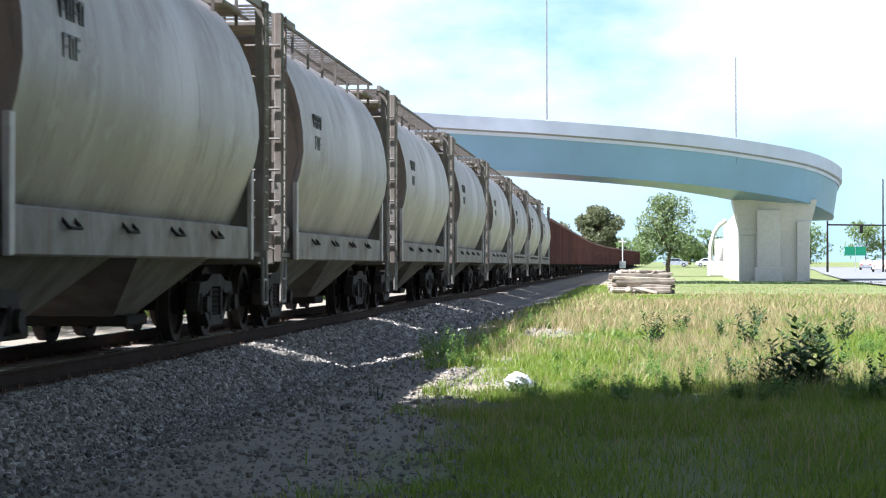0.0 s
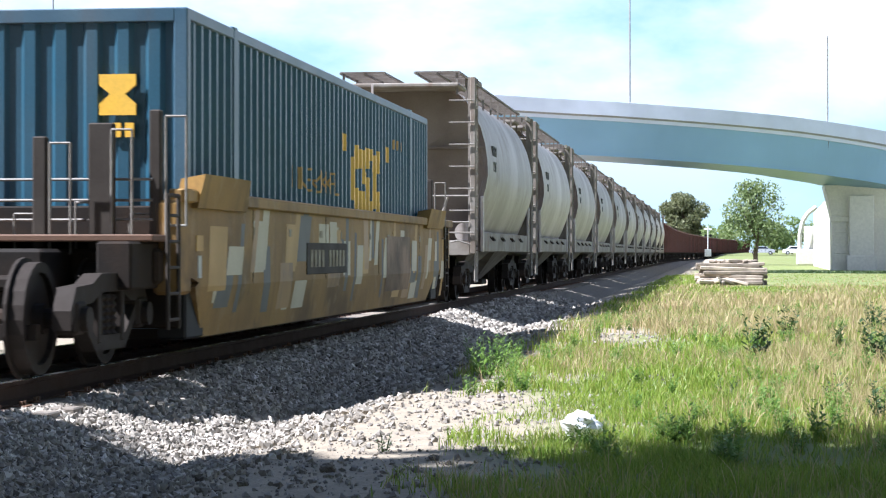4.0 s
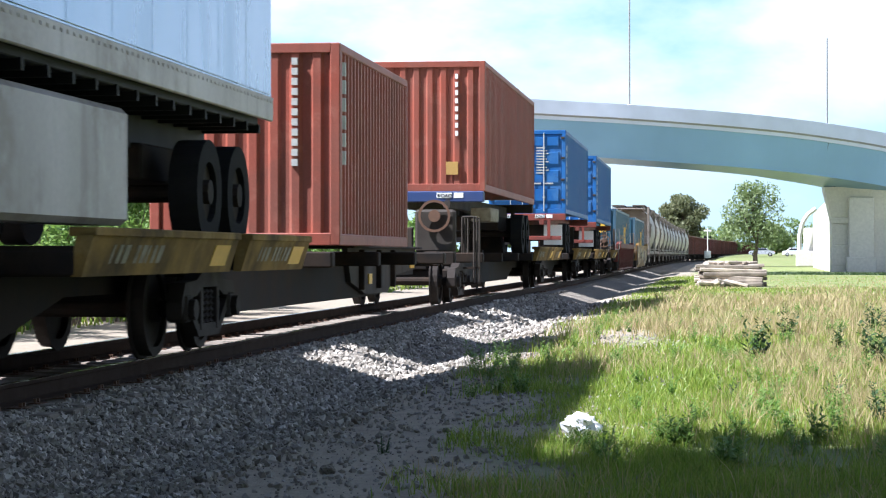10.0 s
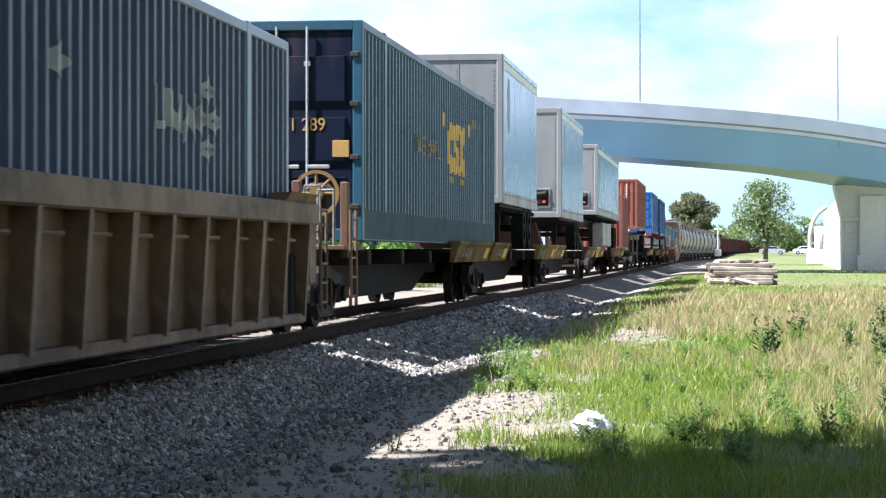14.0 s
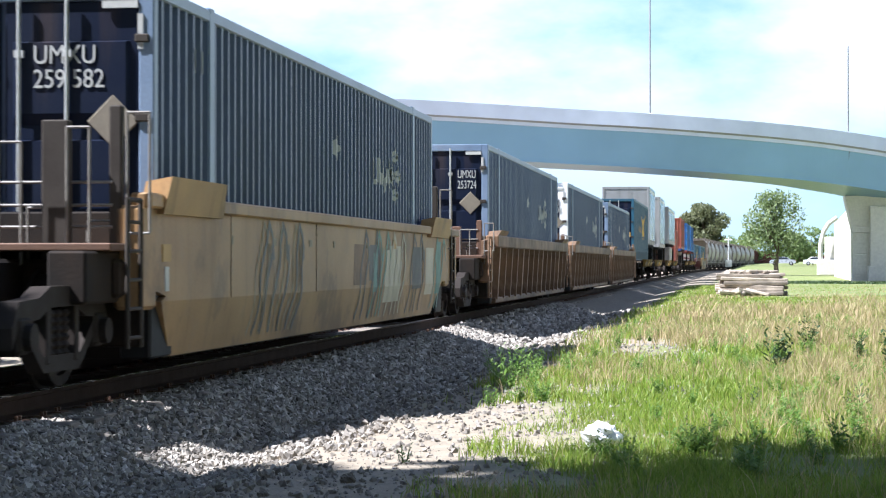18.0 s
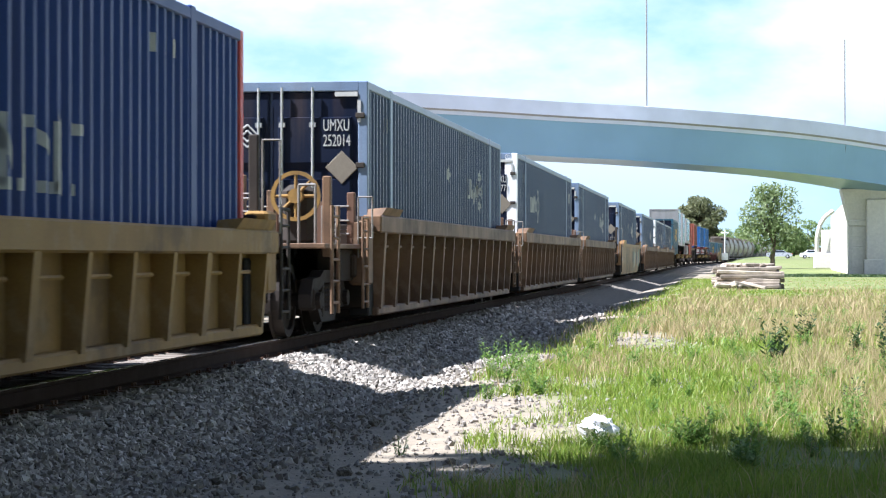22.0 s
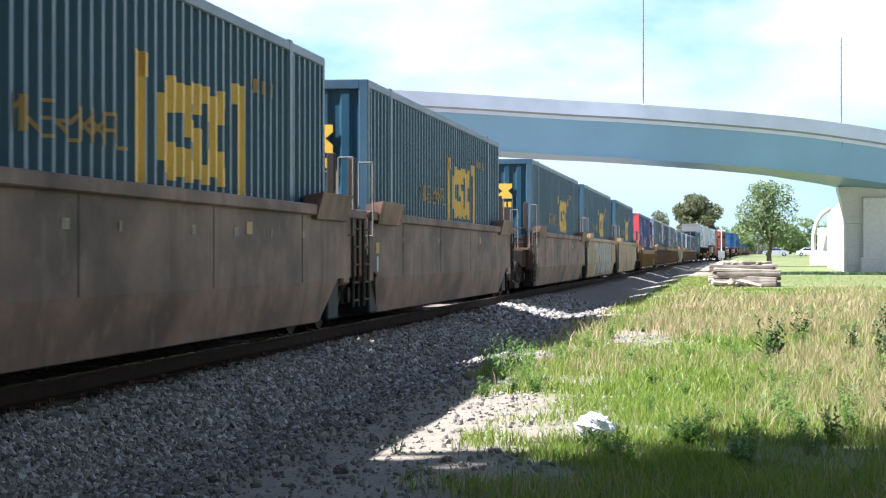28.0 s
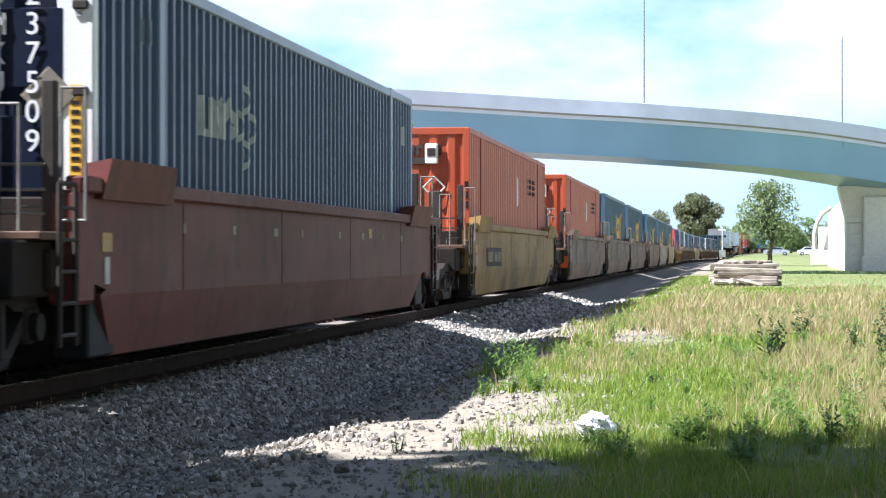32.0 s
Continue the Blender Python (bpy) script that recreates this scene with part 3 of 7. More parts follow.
def make_track():
    prof = [(-0.07, -0.17), (0.07, -0.17), (0.07, -0.155), (0.012, -0.135), (0.012, -0.04), (0.036, -0.03), (0.036, -0.002), (-0.036, -0.002), (-0.036, -0.03), (-0.012, -0.04), (-0.012, -0.135), (-0.07, -0.155)]
    for side in (-1, 1):
        x = TRACK_X + side * 0.755
        rail = thing("rail", "rusty brown steel rail spiked to wooden ties", "rail", "rails of the track", "structure")
        part("rail_section", Shape().loft([[(x + a + bend(y), y, b) for a, b in prof] for y in [-80, 60, 230] + list(range(260, 780, 30))]), RAIL, rail)
        part("railhead", Shape().box(x - 0.03, x + 0.03, -80, 240, -0.0015, 0.0), RAILTOP, rail, "bright worn running surface")
    tie_me = Shape().box(-1.3, 1.3, -0.115, 0.115, -0.36, -0.175, 0.012).mesh("tie", TIE)
    plate = Shape()
    for s in (-0.755, 0.755):
        plate.box(s - 0.17, s + 0.17, -0.09, 0.09, -0.176, -0.166, 0.004)
        for d in (-0.11, 0.11):
            plate.box(s + d - 0.012, s + d + 0.012, -0.05, -0.026, -0.17, -0.135)
            plate.box(s + d - 0.012, s + d + 0.012, 0.026, 0.05, -0.17, -0.135)
    plate_me = plate.mesh("tie_plates", RUSTY)
    rng = random.Random(5)
    ties = thing("railway_ties", "weathered wooden ties sunk in the ballast", "railway ties", "", "structure")
    for i in range(150):
        y = 4 + i * 0.54
        m = pose(TRACK_X + rng.uniform(-0.04, 0.04), y, rng.uniform(-0.008, 0.004), 0, 0, rng.uniform(-1.2, 1.2))
        t = new("tie", tie_me)
        t.parent, t.matrix_basis = ties, m
        p = new("tie_plate", plate_me)
        p.parent = t
        p.matrix_basis = pose(0, 0, 0)


# ---------------------------------------------------------------- bridge
def spline(pts, step=40):
    out = []
    for i in range(len(pts) - 1):
        p = [Vector(pts[max(0, min(len(pts) - 1, j))]) for j in (i - 1, i, i + 1, i + 2)]
        for k in range(step):
            t = k / step
            out.append(0.5 * ((2 * p[1]) + (p[2] - p[0]) * t + (2 * p[0] - 5 * p[1] + 4 * p[2] - p[3]) * t * t + (3 * p[1] - p[0] - 3 * p[2] + p[3]) * t ** 3))
    out.append(Vector(pts[-1]))
    return out


# top edge of the near parapet: x, y, z
DECK = spline([(-75, 132, 13.5), (-43, 139, 12.85), (-24, 146, 12.44), (-11.5, 150.3, 11.87), (-6.0, 152, 11.62), (2.3, 155, 11.09), (8.4, 158, 10.52), (14.2, 163, 9.75), (17.2, 170, 8.95), (17.9, 177, 8.55)], 6)


def swept(offsets, mat, name, parent, label=""):
    """A band along the deck: offsets are (inwards, downwards) corners of its cross-section."""
    rings = []
    for i, p in enumerate(DECK):
        d = (DECK[min(i + 1, len(DECK) - 1)] - DECK[max(i - 1, 0)])
        d.z = 0
        d.normalize()
        inward = Vector((-d.y, d.x, 0))
        rings.append([p + inward * a - Vector((0, 0, b)) for a, b in offsets])
    return part(name, Shape().loft(rings), mat, parent, label, smooth=False)


def make_bridge():
    br = thing("overpass", "curved overpass with pale blue steel girder and white parapet", "bridge", "", "structure")
    swept([(0, 0), (0.25, 0), (0.35, 0.85), (0.35, 0.98), (0, 0.98)], PARAPET, "parapet", br, "near lavender-white concrete parapet")
    # grey band whose colour stands in for the shadow gap under the parapet
    swept([(0.03, 0.98), (0.35, 0.98), (0.35, 1.1), (0.12, 1.1)], LAMPPOLE, "top_flange", br, "thin grey flange under the parapet")
    swept([(8.9, 0.3), (9.2, 0.3), (9.2, 1.3), (8.8, 1.3)], PARAPET, "parapet", br)
    swept([(0.2, 1.1), (9.0, 1.2), (9.0, 1.5), (0.2, 1.35)], PARAPET, "deck_slab", br)
    swept([(0.3, 1.1), (0.5, 1.15), (0.9, 3.75), (0.7, 3.75)], GIRDER, "girder", br, "pale blue box girder web")
    swept([(6.6, 1.4), (6.8, 1.4), (6.1, 3.85), (5.9, 3.85)], GIRDER, "girder", br)
    swept([(0.66, 3.75), (6.1, 3.85), (6.1, 3.95), (0.66, 3.85)], GIRDER, "bottom_flange", br)
    part("girder_joint", Shape().loft([[(8.3 - 0.12 * d, 158.1 + k, 9.3 - d), (8.34 - 0.12 * d, 158.1 + k, 9.3 - d), (8.34 - 0.12 * d, 158.2 + k, 9.3 - d), (8.3 - 0.12 * d, 158.2 + k, 9.3 - d)] for k, d in ((0.2, 0.0), (0.6, 2.55))]), HOPPEREND, br)
    for x, y in ((10.2, 163.5),):
        part("bearing", Shape().box(x - 1.2, x - 0.6, y + 1.0, y + 1.8, 6.05, 6.5, 0.05), DUSTY, br)
        part("bearing", Shape().box(x + 1.6, x + 2.2, y + 2.0, y + 2.8, 6.05, 6.4, 0.05), DUSTY, br)
    pier = thing("bridge_pier", "cream concrete pier with recessed stone panels", "bridge pier", "", "structure", pose(11.6, 165, 0))
    part("shaft", Shape().loft([[(-2.7, 0, -0.5), (2.7, 0, -0.5), (2.7, 3.5, -0.5), (-2.7, 3.5, -0.5)], [(-2.7, 0, 3.6), (2.7, 0, 3.6), (2.7, 3.5, 3.6), (-2.7, 3.5, 3.6)],
                                [(-3.3, -0.5, 6.1), (3.3, -0.5, 6.1), (3.3, 3.5, 6.1), (-3.3, 3.5, 6.1)]]), CONCRETE, pier)
    part("pilaster", Shape().box(-1.45, 0.4, -0.75, 0.0, -0.4, 5.3, 0.05), CONCRETE, pier)
    part("plinth", Shape().box(-1.65, 0.6, -0.95, 0.0, -0.5, 0.75, 0.06), CONCRETE, pier)
    part("pilaster", Shape().box(1.7, 2.72, -0.45, 0.0, -0.4, 4.4, 0.05), CONCRETE, pier)
    part("capital", Shape().box(-2.8, -1.4, -0.2, 0.05, 3.3, 3.75, 0.05), CONCRETE, pier)
    for i in range(4):
        part("stone_panel", Shape().box(-2.55, -1.6, -0.05, 0.02, 0.1 + i * 0.8, 0.85 + i * 0.8, 0.02), CONCRETE, pier)
    back = thing("bridge_pier", "long white concrete ramp wall behind the pier", "bridge pier", "", "structure", pose(11.6, 168.6, 0))
    part("wall", Shape().loft([[(-2.6, 0, -0.5), (1.5, 0, -0.5), (1.5, 29, -0.5), (-2.6, 29, -0.5)], [(-2.6, 0, 5.5), (1.5, 0, 5.5), (1.5, 29, 4.6), (-2.6, 29, 4.6)]]), CONCRETE, back)
    far = thing("bridge_pier", "curved white concrete end of the far ramp", "bridge pier", "", "structure", pose(9.1, 214, 0.2))
    part("arch", Shape().path([(-0.7, 0, 0.0), (-0.7, 0, 2.6), (-0.4, 0, 3.9), (0.1, 0, 4.7), (0.9, 0, 5.3)], 0.22, 8), CONCRETE, far)
    part("base", Shape().box(-0.95, 1.6, -0.4, 3, -0.4, 1.1, 0.05), CONCRETE, far)
    part("inner_wall", Shape().box(-0.2, 1.5, 0.6, 2.6, 0.9, 3.4, 0.05), CONCRETE, far)
    shed = thing("open_shed", "low open shed with a white flat roof on thin posts", "shed", "", "structure", pose(-2.0, 560, 0.9))
    part("roof", Shape().box(-6, 6, 0, 9, 3.9, 4.3, 0.05), WHITE, shed)
    part("back_wall", Shape().box(-6, 6, 8.5, 8.8, 0, 3.9), RUSTCAR, shed)
    for x in (-5.6, -1.8, 2.0, 4.6, 5.8):
        part("post", Shape().box(x - 0.12, x + 0.12, 0.2, 0.45, -0.4, 3.9, 0.02), WHITE, shed)
    for x, y, z, h in ((-6.0, 152.4, 11.6, 9.3), (8.2, 158.2, 10.5, 6.3), (-44.3, 139.3, 12.9, 9.0)):
        lamp = thing("street_lamp", "slender grey lamp post on the bridge parapet", "street lamp", "lamps on the bridge", "", pose(x, y, z))
        part("pole", Shape().tube((0, 0, -0.6), (0, 0, h), 0.075, 8, 0.05), LAMPPOLE, lamp)
        part("pole_cap", Shape().tube((0, 0, h), (0, 0, h + 0.08), 0.05, 8, 0.02), LAMPPOLE, lamp)
        part("base_plate", Shape().box(-0.15, 0.15, -0.15, 0.15, -0.15, 0.06, 0.03), PARAPET, lamp)


make_ground()
make_ballast()
make_track()
make_bridge()


# ---------------------------------------------------------------- train
MOVING = []             # (thing, place along the train, height of its base)


def on_train(ob, s, z=0.0):
    ob.matrix_basis = pose(TRACK_X, s, z)
    MOVING.append((ob, s, z))
    return ob


MESH = {}


def shared(key, build, mat, smooth=False):
    if key not in MESH:
        MESH[key] = build().mesh(key, mat, smooth)
    return MESH[key]


def wheel_shape():
    s = Shape()
    s.disc((0, 0, 0), "x", 0.44, 0.13, 24, 0.36)
    s.disc((-0.075, 0, 0), "x", 0.475, 0.03, 24, 0.36)
    s.disc((0.0, 0, 0), "x", 0.37, 0.04, 24)
    s.disc((0.02, 0, 0), "x", 0.12, 0.16, 12)
    return s


def sideframe_shape():
    """Cast bogie side: top bar arched over the springs, sloping arms and two bearing boxes."""
    s = Shape()
    pts = [(-1.12, 0.46), (-0.98, 0.64), (-0.55, 0.66), (-0.3, 0.74), (0.3, 0.74), (0.55, 0.66), (0.98, 0.64), (1.12, 0.46)]
    for (y0, a), (y1, b) in zip(pts, pts[1:]):
        s.loft([[(0.98, y, z - 0.09), (1.13, y, z - 0.09), (1.13, y, z + 0.06), (0.98, y, z + 0.06)] for y, z in ((y0, a), (y1, b))])
    low = [(-0.9, 0.58), (-0.42, 0.24), (0.42, 0.24), (0.9, 0.58)]
    for (y0, a), (y1, b) in zip(low, low[1:]):
        s.loft([[(1.0, y, z - 0.06), (1.12, y, z - 0.06), (1.12, y, z + 0.06), (1.0, y, z + 0.06)] for y, z in ((y0, a), (y1, b))])
    for y in (-0.33, 0.33):
        s.box(0.99, 1.13, y - 0.05, y + 0.05, 0.24, 0.72, 0.01)
    for y in (-0.88, 0.88):
        s.box(0.95, 1.15, y - 0.14, y + 0.14, 0.33, 0.6, 0.03)
        s.disc((1.17, y, 0.45), "x", 0.1, 0.08, 12)
    return s


def spring_shape():
    """One coil spring, as a ribbed column."""
    rings = []
    for i in range(13):
        r, z = 0.073 if i % 2 else 0.05, 0.28 + i * 0.029
        rings.append([(r * math.cos(2 * math.pi * k / 10), r * math.sin(2 * math.pi * k / 10), z) for k in range(10)])
    return Shape().loft(rings)


def truck(parent, y):
    """A two-axle bogie: side frames, springs and wheels."""
    t = part("bogie", shared("bogie_frame", lambda: Shape().box(-1.0, 1.0, -0.2, 0.2, 0.4, 0.68, 0.03).box(-0.5, 0.5, -0.3, 0.3, 0.66, 0.78, 0.03), STEEL), STEEL, parent, "dark cast steel bogie")
    t.matrix_basis = pose(0, y, 0)
    for rot in (0, 180):
        sf = part("side_frame", shared("side_frame", sideframe_shape, WHEELM), None, t)
        sf.matrix_basis = pose(0, 0, 0, 0, 0, rot)
        for y2 in (-0.17, 0.0, 0.17):
            sp = part("spring", shared("spring", spring_shape, WHEELM), None, t)
            sp.matrix_basis = pose(1.05 if rot == 0 else -1.05, y2, 0)
    for a in (-0.88, 0.88):
        ax = part("axle", shared("axle", lambda: Shape().tube((-0.95, 0, 0), (0.95, 0, 0), 0.08, 10), STEEL), None, t)
        ax.matrix_basis = pose(0, a, 0.455)
        for side, rot in ((0.755, 0), (-0.755, 180)):
            w = part("wheel", shared("wheel", wheel_shape, WHEELM), None, t)
            w.matrix_basis = pose(side, a, 0.455, 0, 0, rot)
    return t


def ladder_shape(x, y0, y1, z0, z1, rungs, r=0.016):
    s = Shape()
    s.tube((x, y0, z0), (x, y0, z1), r * 1.3, 6).tube((x, y1, z0), (x, y1, z1), r * 1.3, 6)
    for i in range(rungs):
        z = z0 + (z1 - z0) * (i + 0.5) / rungs
        s.tube((x, y0, z), (x, y1, z), r, 6)
    return s


def hopper_section(y, k):
    """The bulging cross-section of a hopper, drawn in by k towards its ends."""
    half = [(1.08, 1.12), (1.18, 1.32), (1.33, 1.62), (1.45, 1.92), (1.54, 2.22), (1.585, 2.5), (1.575, 2.8), (1.53, 3.1), (1.45, 3.4), (1.33, 3.68), (1.16, 3.94), (0.95, 4.14), (0.7, 4.25), (0.35, 4.3), (0.0, 4.31)]
    return [(x, y, z) for x, z in half] + [(-x, y, z) for x, z in half[-2::-1]]


def make_hopper():
    h = thing("covered_hopper", "grey weather-streaked covered hopper wagon with bulging sides", "hopper wagon", "covered hoppers of the train")
    body = Shape()
    rings = []
    for y in (-5.15, -5.0, -2.4, 0, 2.4, 5.0, 5.15):
        rings.append(hopper_section(y, 0))
    body.loft(rings, caps=False)
    part("tank_body", body, HOPPER, h, "rounded grey side sheets", smooth=True)
    for s in (-1, 1):
        a = hopper_section(s * 5.15, 0)
        lip = [(x * 0.975, y - s * 0.04, 1.14 + (z - 1.12) * 0.98) for x, y, z in a]
        sheet = [(x * 0.97, s * (5.08 - 0.9 * max(0.0, 1.9 - z)), z) for x, y, z in lip]
        slope = Shape().loft([a, lip, sheet], caps=False)
        slope.add(sheet, [tuple(range(len(sheet)))])
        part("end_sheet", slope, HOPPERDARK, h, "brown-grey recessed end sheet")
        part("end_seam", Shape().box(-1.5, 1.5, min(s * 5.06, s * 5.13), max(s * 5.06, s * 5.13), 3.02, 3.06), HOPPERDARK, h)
    for s in (-1, 1):
        for x in (-1.43, 1.43):
            k = 1 if x > 0 else -1
            post = Shape().box(x - 0.05, x + 0.05, s * 6.36 - 0.05, s * 6.36 + 0.05, 0.95, 4.32, 0.01)
            post.box(x - 0.05 - 0.05 * k, x + 0.05 - 0.05 * k, s * 6.32 - 0.02, s * 6.32 + 0.02, 0.95, 4.32)
            part("end_post", post, HOPPERPOST, h)
            part("roof_rail", Shape().box(x - 0.03, x + 0.03, min(s * 5.1, s * 6.4), max(s * 5.1, s * 6.4), 4.2, 4.3), HOPPERPOST, h)
            part("ladder", ladder_shape(x + 0.05 * k, s * 6.36, s * 6.1, 1.1, 4.3, 15), HOPPERPOST if k > 0 else HOPPEREND, h)
            gus = [(1.47 * k, 1.0), (1.47 * k, 2.05), (1.4 * k, 2.05), (1.42 * k, 1.85), (1.31 * k, 1.62), (1.16 * k, 1.32), (1.02 * k, 1.0)]
            rows_g = [[(gx, s * y, gz) for gx, gz in gus] for y in (5.12, 5.17)]
            g = Shape().loft(rows_g, caps=False)
            g.add(rows_g[0], [tuple(range(7))])
            g.add(rows_g[1], [tuple(range(7))])
            part("end_gusset", g, HOPPEREND, h, "triangular end gusset plate")
            part("gusset_flange", Shape().box(1.475 * k - 0.03, 1.475 * k + 0.03, s * 5.15 - 0.08, s * 5.15 + 0.08, 0.98, 2.08, 0.01), HOPPER, h, "pale upright flange")
        part("end_sill", Shape().box(-1.37, 1.37, s * 6.36 - 0.05, s * 6.36 + 0.05, 0.92, 1.2, 0.01), HOPPERPOST, h)
        part("ladder", ladder_shape(0.9 * s, s * 6.44, s * 6.46, 1.1, 4.2, 8).box(0.5 * s - 0.02, 0.5 * s + 0.02, s * 6.42, s * 6.48, 1.1, 4.2), HOPPER, h)
        part("roof_end", Shape().box(-1.15, 1.15, min(s * 5.1, s * 6.35), max(s * 5.1, s * 6.35), 4.14, 4.22, 0.02), HOPPERPOST, h)
        part("platform", Shape().box(-1.4, 1.4, min(s * 5.2, s * 6.4), max(s * 5.2, s * 6.4), 1.02, 1.08), HOPPEREND, h)
        part("coupler", Shape().box(-0.13, 0.13, min(s * 6.2, s * 6.9), max(s * 6.2, s * 6.9), 0.72, 0.98, 0.04), STEEL, h)
        part("brake_reservoir", Shape().tube((1.2, s * 5.22, 1.36), (1.2, s * 5.75, 1.36), 0.2, 18), HOPPER, h, "pale round brake reservoir")
        part("hand_rail", Shape().path([(1.36, s * 6.42, 2.05), (-1.36, s * 6.42, 2.05)], 0.022).path([(1.36, s * 6.42, 1.55), (-1.36, s * 6.42, 1.55)], 0.018), GRABRAIL, h, "grey hand rail across the end")
        part("end_brace", Shape().tube((0.62, s * 6.36, 1.1), (0.95, s * 6.36, 2.05), 0.025).tube((-0.62, s * 6.36, 1.1), (-0.95, s * 6.36, 2.05), 0.025), HOPPER, h)
        for k in range(7):
            part("ladder_rung", Shape().tube((0.98, s * 6.44, 1.35 + k * 0.42), (1.46, s * 6.44, 1.35 + k * 0.42), 0.016, 8), GRABRAIL, h)
        part("stirrup", Shape().path([(1.47, s * 6.32, 1.0), (1.47, s * 6.38, 0.42), (1.47, s * 6.08, 0.42), (1.47, s * 6.04, 1.0)], 0.025).path([(1.47, s * 6.38, 0.72), (1.47, s * 6.08, 0.72)], 0.02), GRABRAIL, h)
        part("uncoupling_rod", Shape().path([(1.4, s * 6.48, 1.12), (1.15, s * 6.5, 1.2), (0.2, s * 6.56, 0.95)], 0.018), GRABRAIL, h)
        truck(h, s * 4.75)
    part("side_sill", Shape().box(1.38, 1.47, -5.05, 5.05, 0.98, 1.38, 0.02).box(-1.47, -1.38, -5.05, 5.05, 0.98, 1.38, 0.02), HOPPERPOST, h, "soiled side sill plate")
    part("centre_sill", Shape().box(-0.3, 0.3, -6.3, 6.3, 0.7, 1.0, 0.02), STEEL, h)
    rw = Shape()
    for i in range(34):
        y = -6.25 + i * 0.38
        rw.box(0.3, 1.15, y, y + 0.06, 4.42, 4.45)
        rw.box(-1.15, -0.3, y, y + 0.06, 4.42, 4.45)
    for x in (-1.15, -0.7, -0.3, 0.3, 0.7, 1.15):
        rw.box(x - 0.02, x + 0.02, -6.3, 6.3, 4.4, 4.44)
    for i in range(9):
        y = -6.2 + i * 1.55
        for x in (-1.1, 1.1):
            rw.box(x - 0.02, x + 0.02, y - 0.02, y + 0.02, 4.0, 4.42)
    part("roof_walk", rw, HOPPEREND, h, "grating walkway along the roof")
    for y in (-2.4, 2.4):
        ch = Shape().loft([[(-1.25, y - 2.1, 1.12), (1.25, y - 2.1, 1.12), (1.25, y + 2.1, 1.12), (-1.25, y + 2.1, 1.12)], [(-0.55, y - 0.5, 0.35), (0.55, y - 0.5, 0.35), (0.55, y + 0.5, 0.35), (-0.55, y + 0.5, 0.35)]])
        part("discharge_chute", ch, HOPPEREND, h, "sloping discharge chute")
        part("outlet_gate", Shape().box(-0.7, 0.7, y - 0.5, y + 0.5, 0.24, 0.36, 0.02), STEEL, h)
        part("roof_hatch", Shape().tube((0, y, 4.28), (0, y, 4.42), 0.35, 14), HOPPEREND, h)
    for z, n in ((2.92, 4), (2.6, 3)):
        for i in range(n):
            y, x1 = -4.0 + i * 0.2, 1.59 if z < 2.8 else 1.568
            letter = Shape().box(1.53, x1, y, y + 0.028, z, z + 0.2).box(1.53, x1, y + 0.028, y + 0.13, z + 0.172, z + 0.2)
            if i % 2:
                letter.box(1.53, x1, y + 0.102, y + 0.13, z, z + 0.172)
            else:
                letter.box(1.53, x1, y + 0.028, y + 0.13, z + 0.08, z + 0.105)
            part("marking", letter, SLATE, h, "faded dark stencilled marking")
    for k in range(4):
        y = -3.6 + k * 2.1
        part("grab_handle", Shape().path([(1.46, y, 1.3), (1.53, y, 1.22), (1.53, y + 0.4, 1.22), (1.46, y + 0.4, 1.3)], 0.018), STEEL, h)
    return h


def make_boxcar():
    b = thing("gondola_wagon", "rust-red steel freight wagon with ribbed sides", "freight wagon", "red wagons of the train")
    part("body", Shape().box(-1.48, 1.48, -7.0, 7.0, 1.0, 3.6, 0.03), RUSTCAR, b)
    for i in range(13):
        y = -6.9 + i * 1.15
        part("rib", shared("gondola_rib", lambda: Shape().box(1.48, 1.56, -0.06, 0.06, 1.0, 3.55, 0.01), RUSTCAR), None, b).matrix_basis = pose(0, y, 0)
    part("top_rail", Shape().box(1.46, 1.58, -7.05, 7.05, 3.5, 3.66, 0.02).box(-1.58, -1.46, -7.05, 7.05, 3.5, 3.66, 0.02), RUSTCAR, b)
    part("underframe", Shape().box(-0.4, 0.4, -7.4, 7.4, 0.7, 1.0), STEEL, b)
    truck(b, -5.3)
    truck(b, 5.3)
    return b


# ---- containers
PITCH, WAVE = 0.26, 0.06


def corr(y, depth=WAVE, pitch=PITCH):
    p = (y / pitch) % 1.0
    if p < 0.24:
        return 0.0
    if p < 0.36:
        return -depth * (p - 0.24) / 0.12
    if p < 0.8:
        return -depth
    return -depth * (1.0 - p) / 0.2


def breaks(y0, y1, pitch=PITCH):
    ys = {y0, y1}
    k0 = math.floor(y0 / pitch) - 1
    for k in range(k0, int(math.ceil(y1 / pitch)) + 1):
        for p in (0.0, 0.24, 0.36, 0.8):
            y = (k + p) * pitch
            if y0 < y < y1:
                ys.add(y)
    return sorted(ys)


def corr_sheet(shape, x, y0, y1, z0, z1, proud=0.0, depth=WAVE, pitch=PITCH):
    """A corrugated strip that faces +x."""
    ys = breaks(y0, y1, pitch)
    v, f = [], []
    for y in ys:
        c = x + corr(y, depth, pitch) + proud
        v += [(c, y, z0), (c, y, z1)]
    for i in range(len(ys) - 1):
        f.append((2 * i, 2 * i + 2, 2 * i + 3, 2 * i + 1))
    return shape.add(v, f)


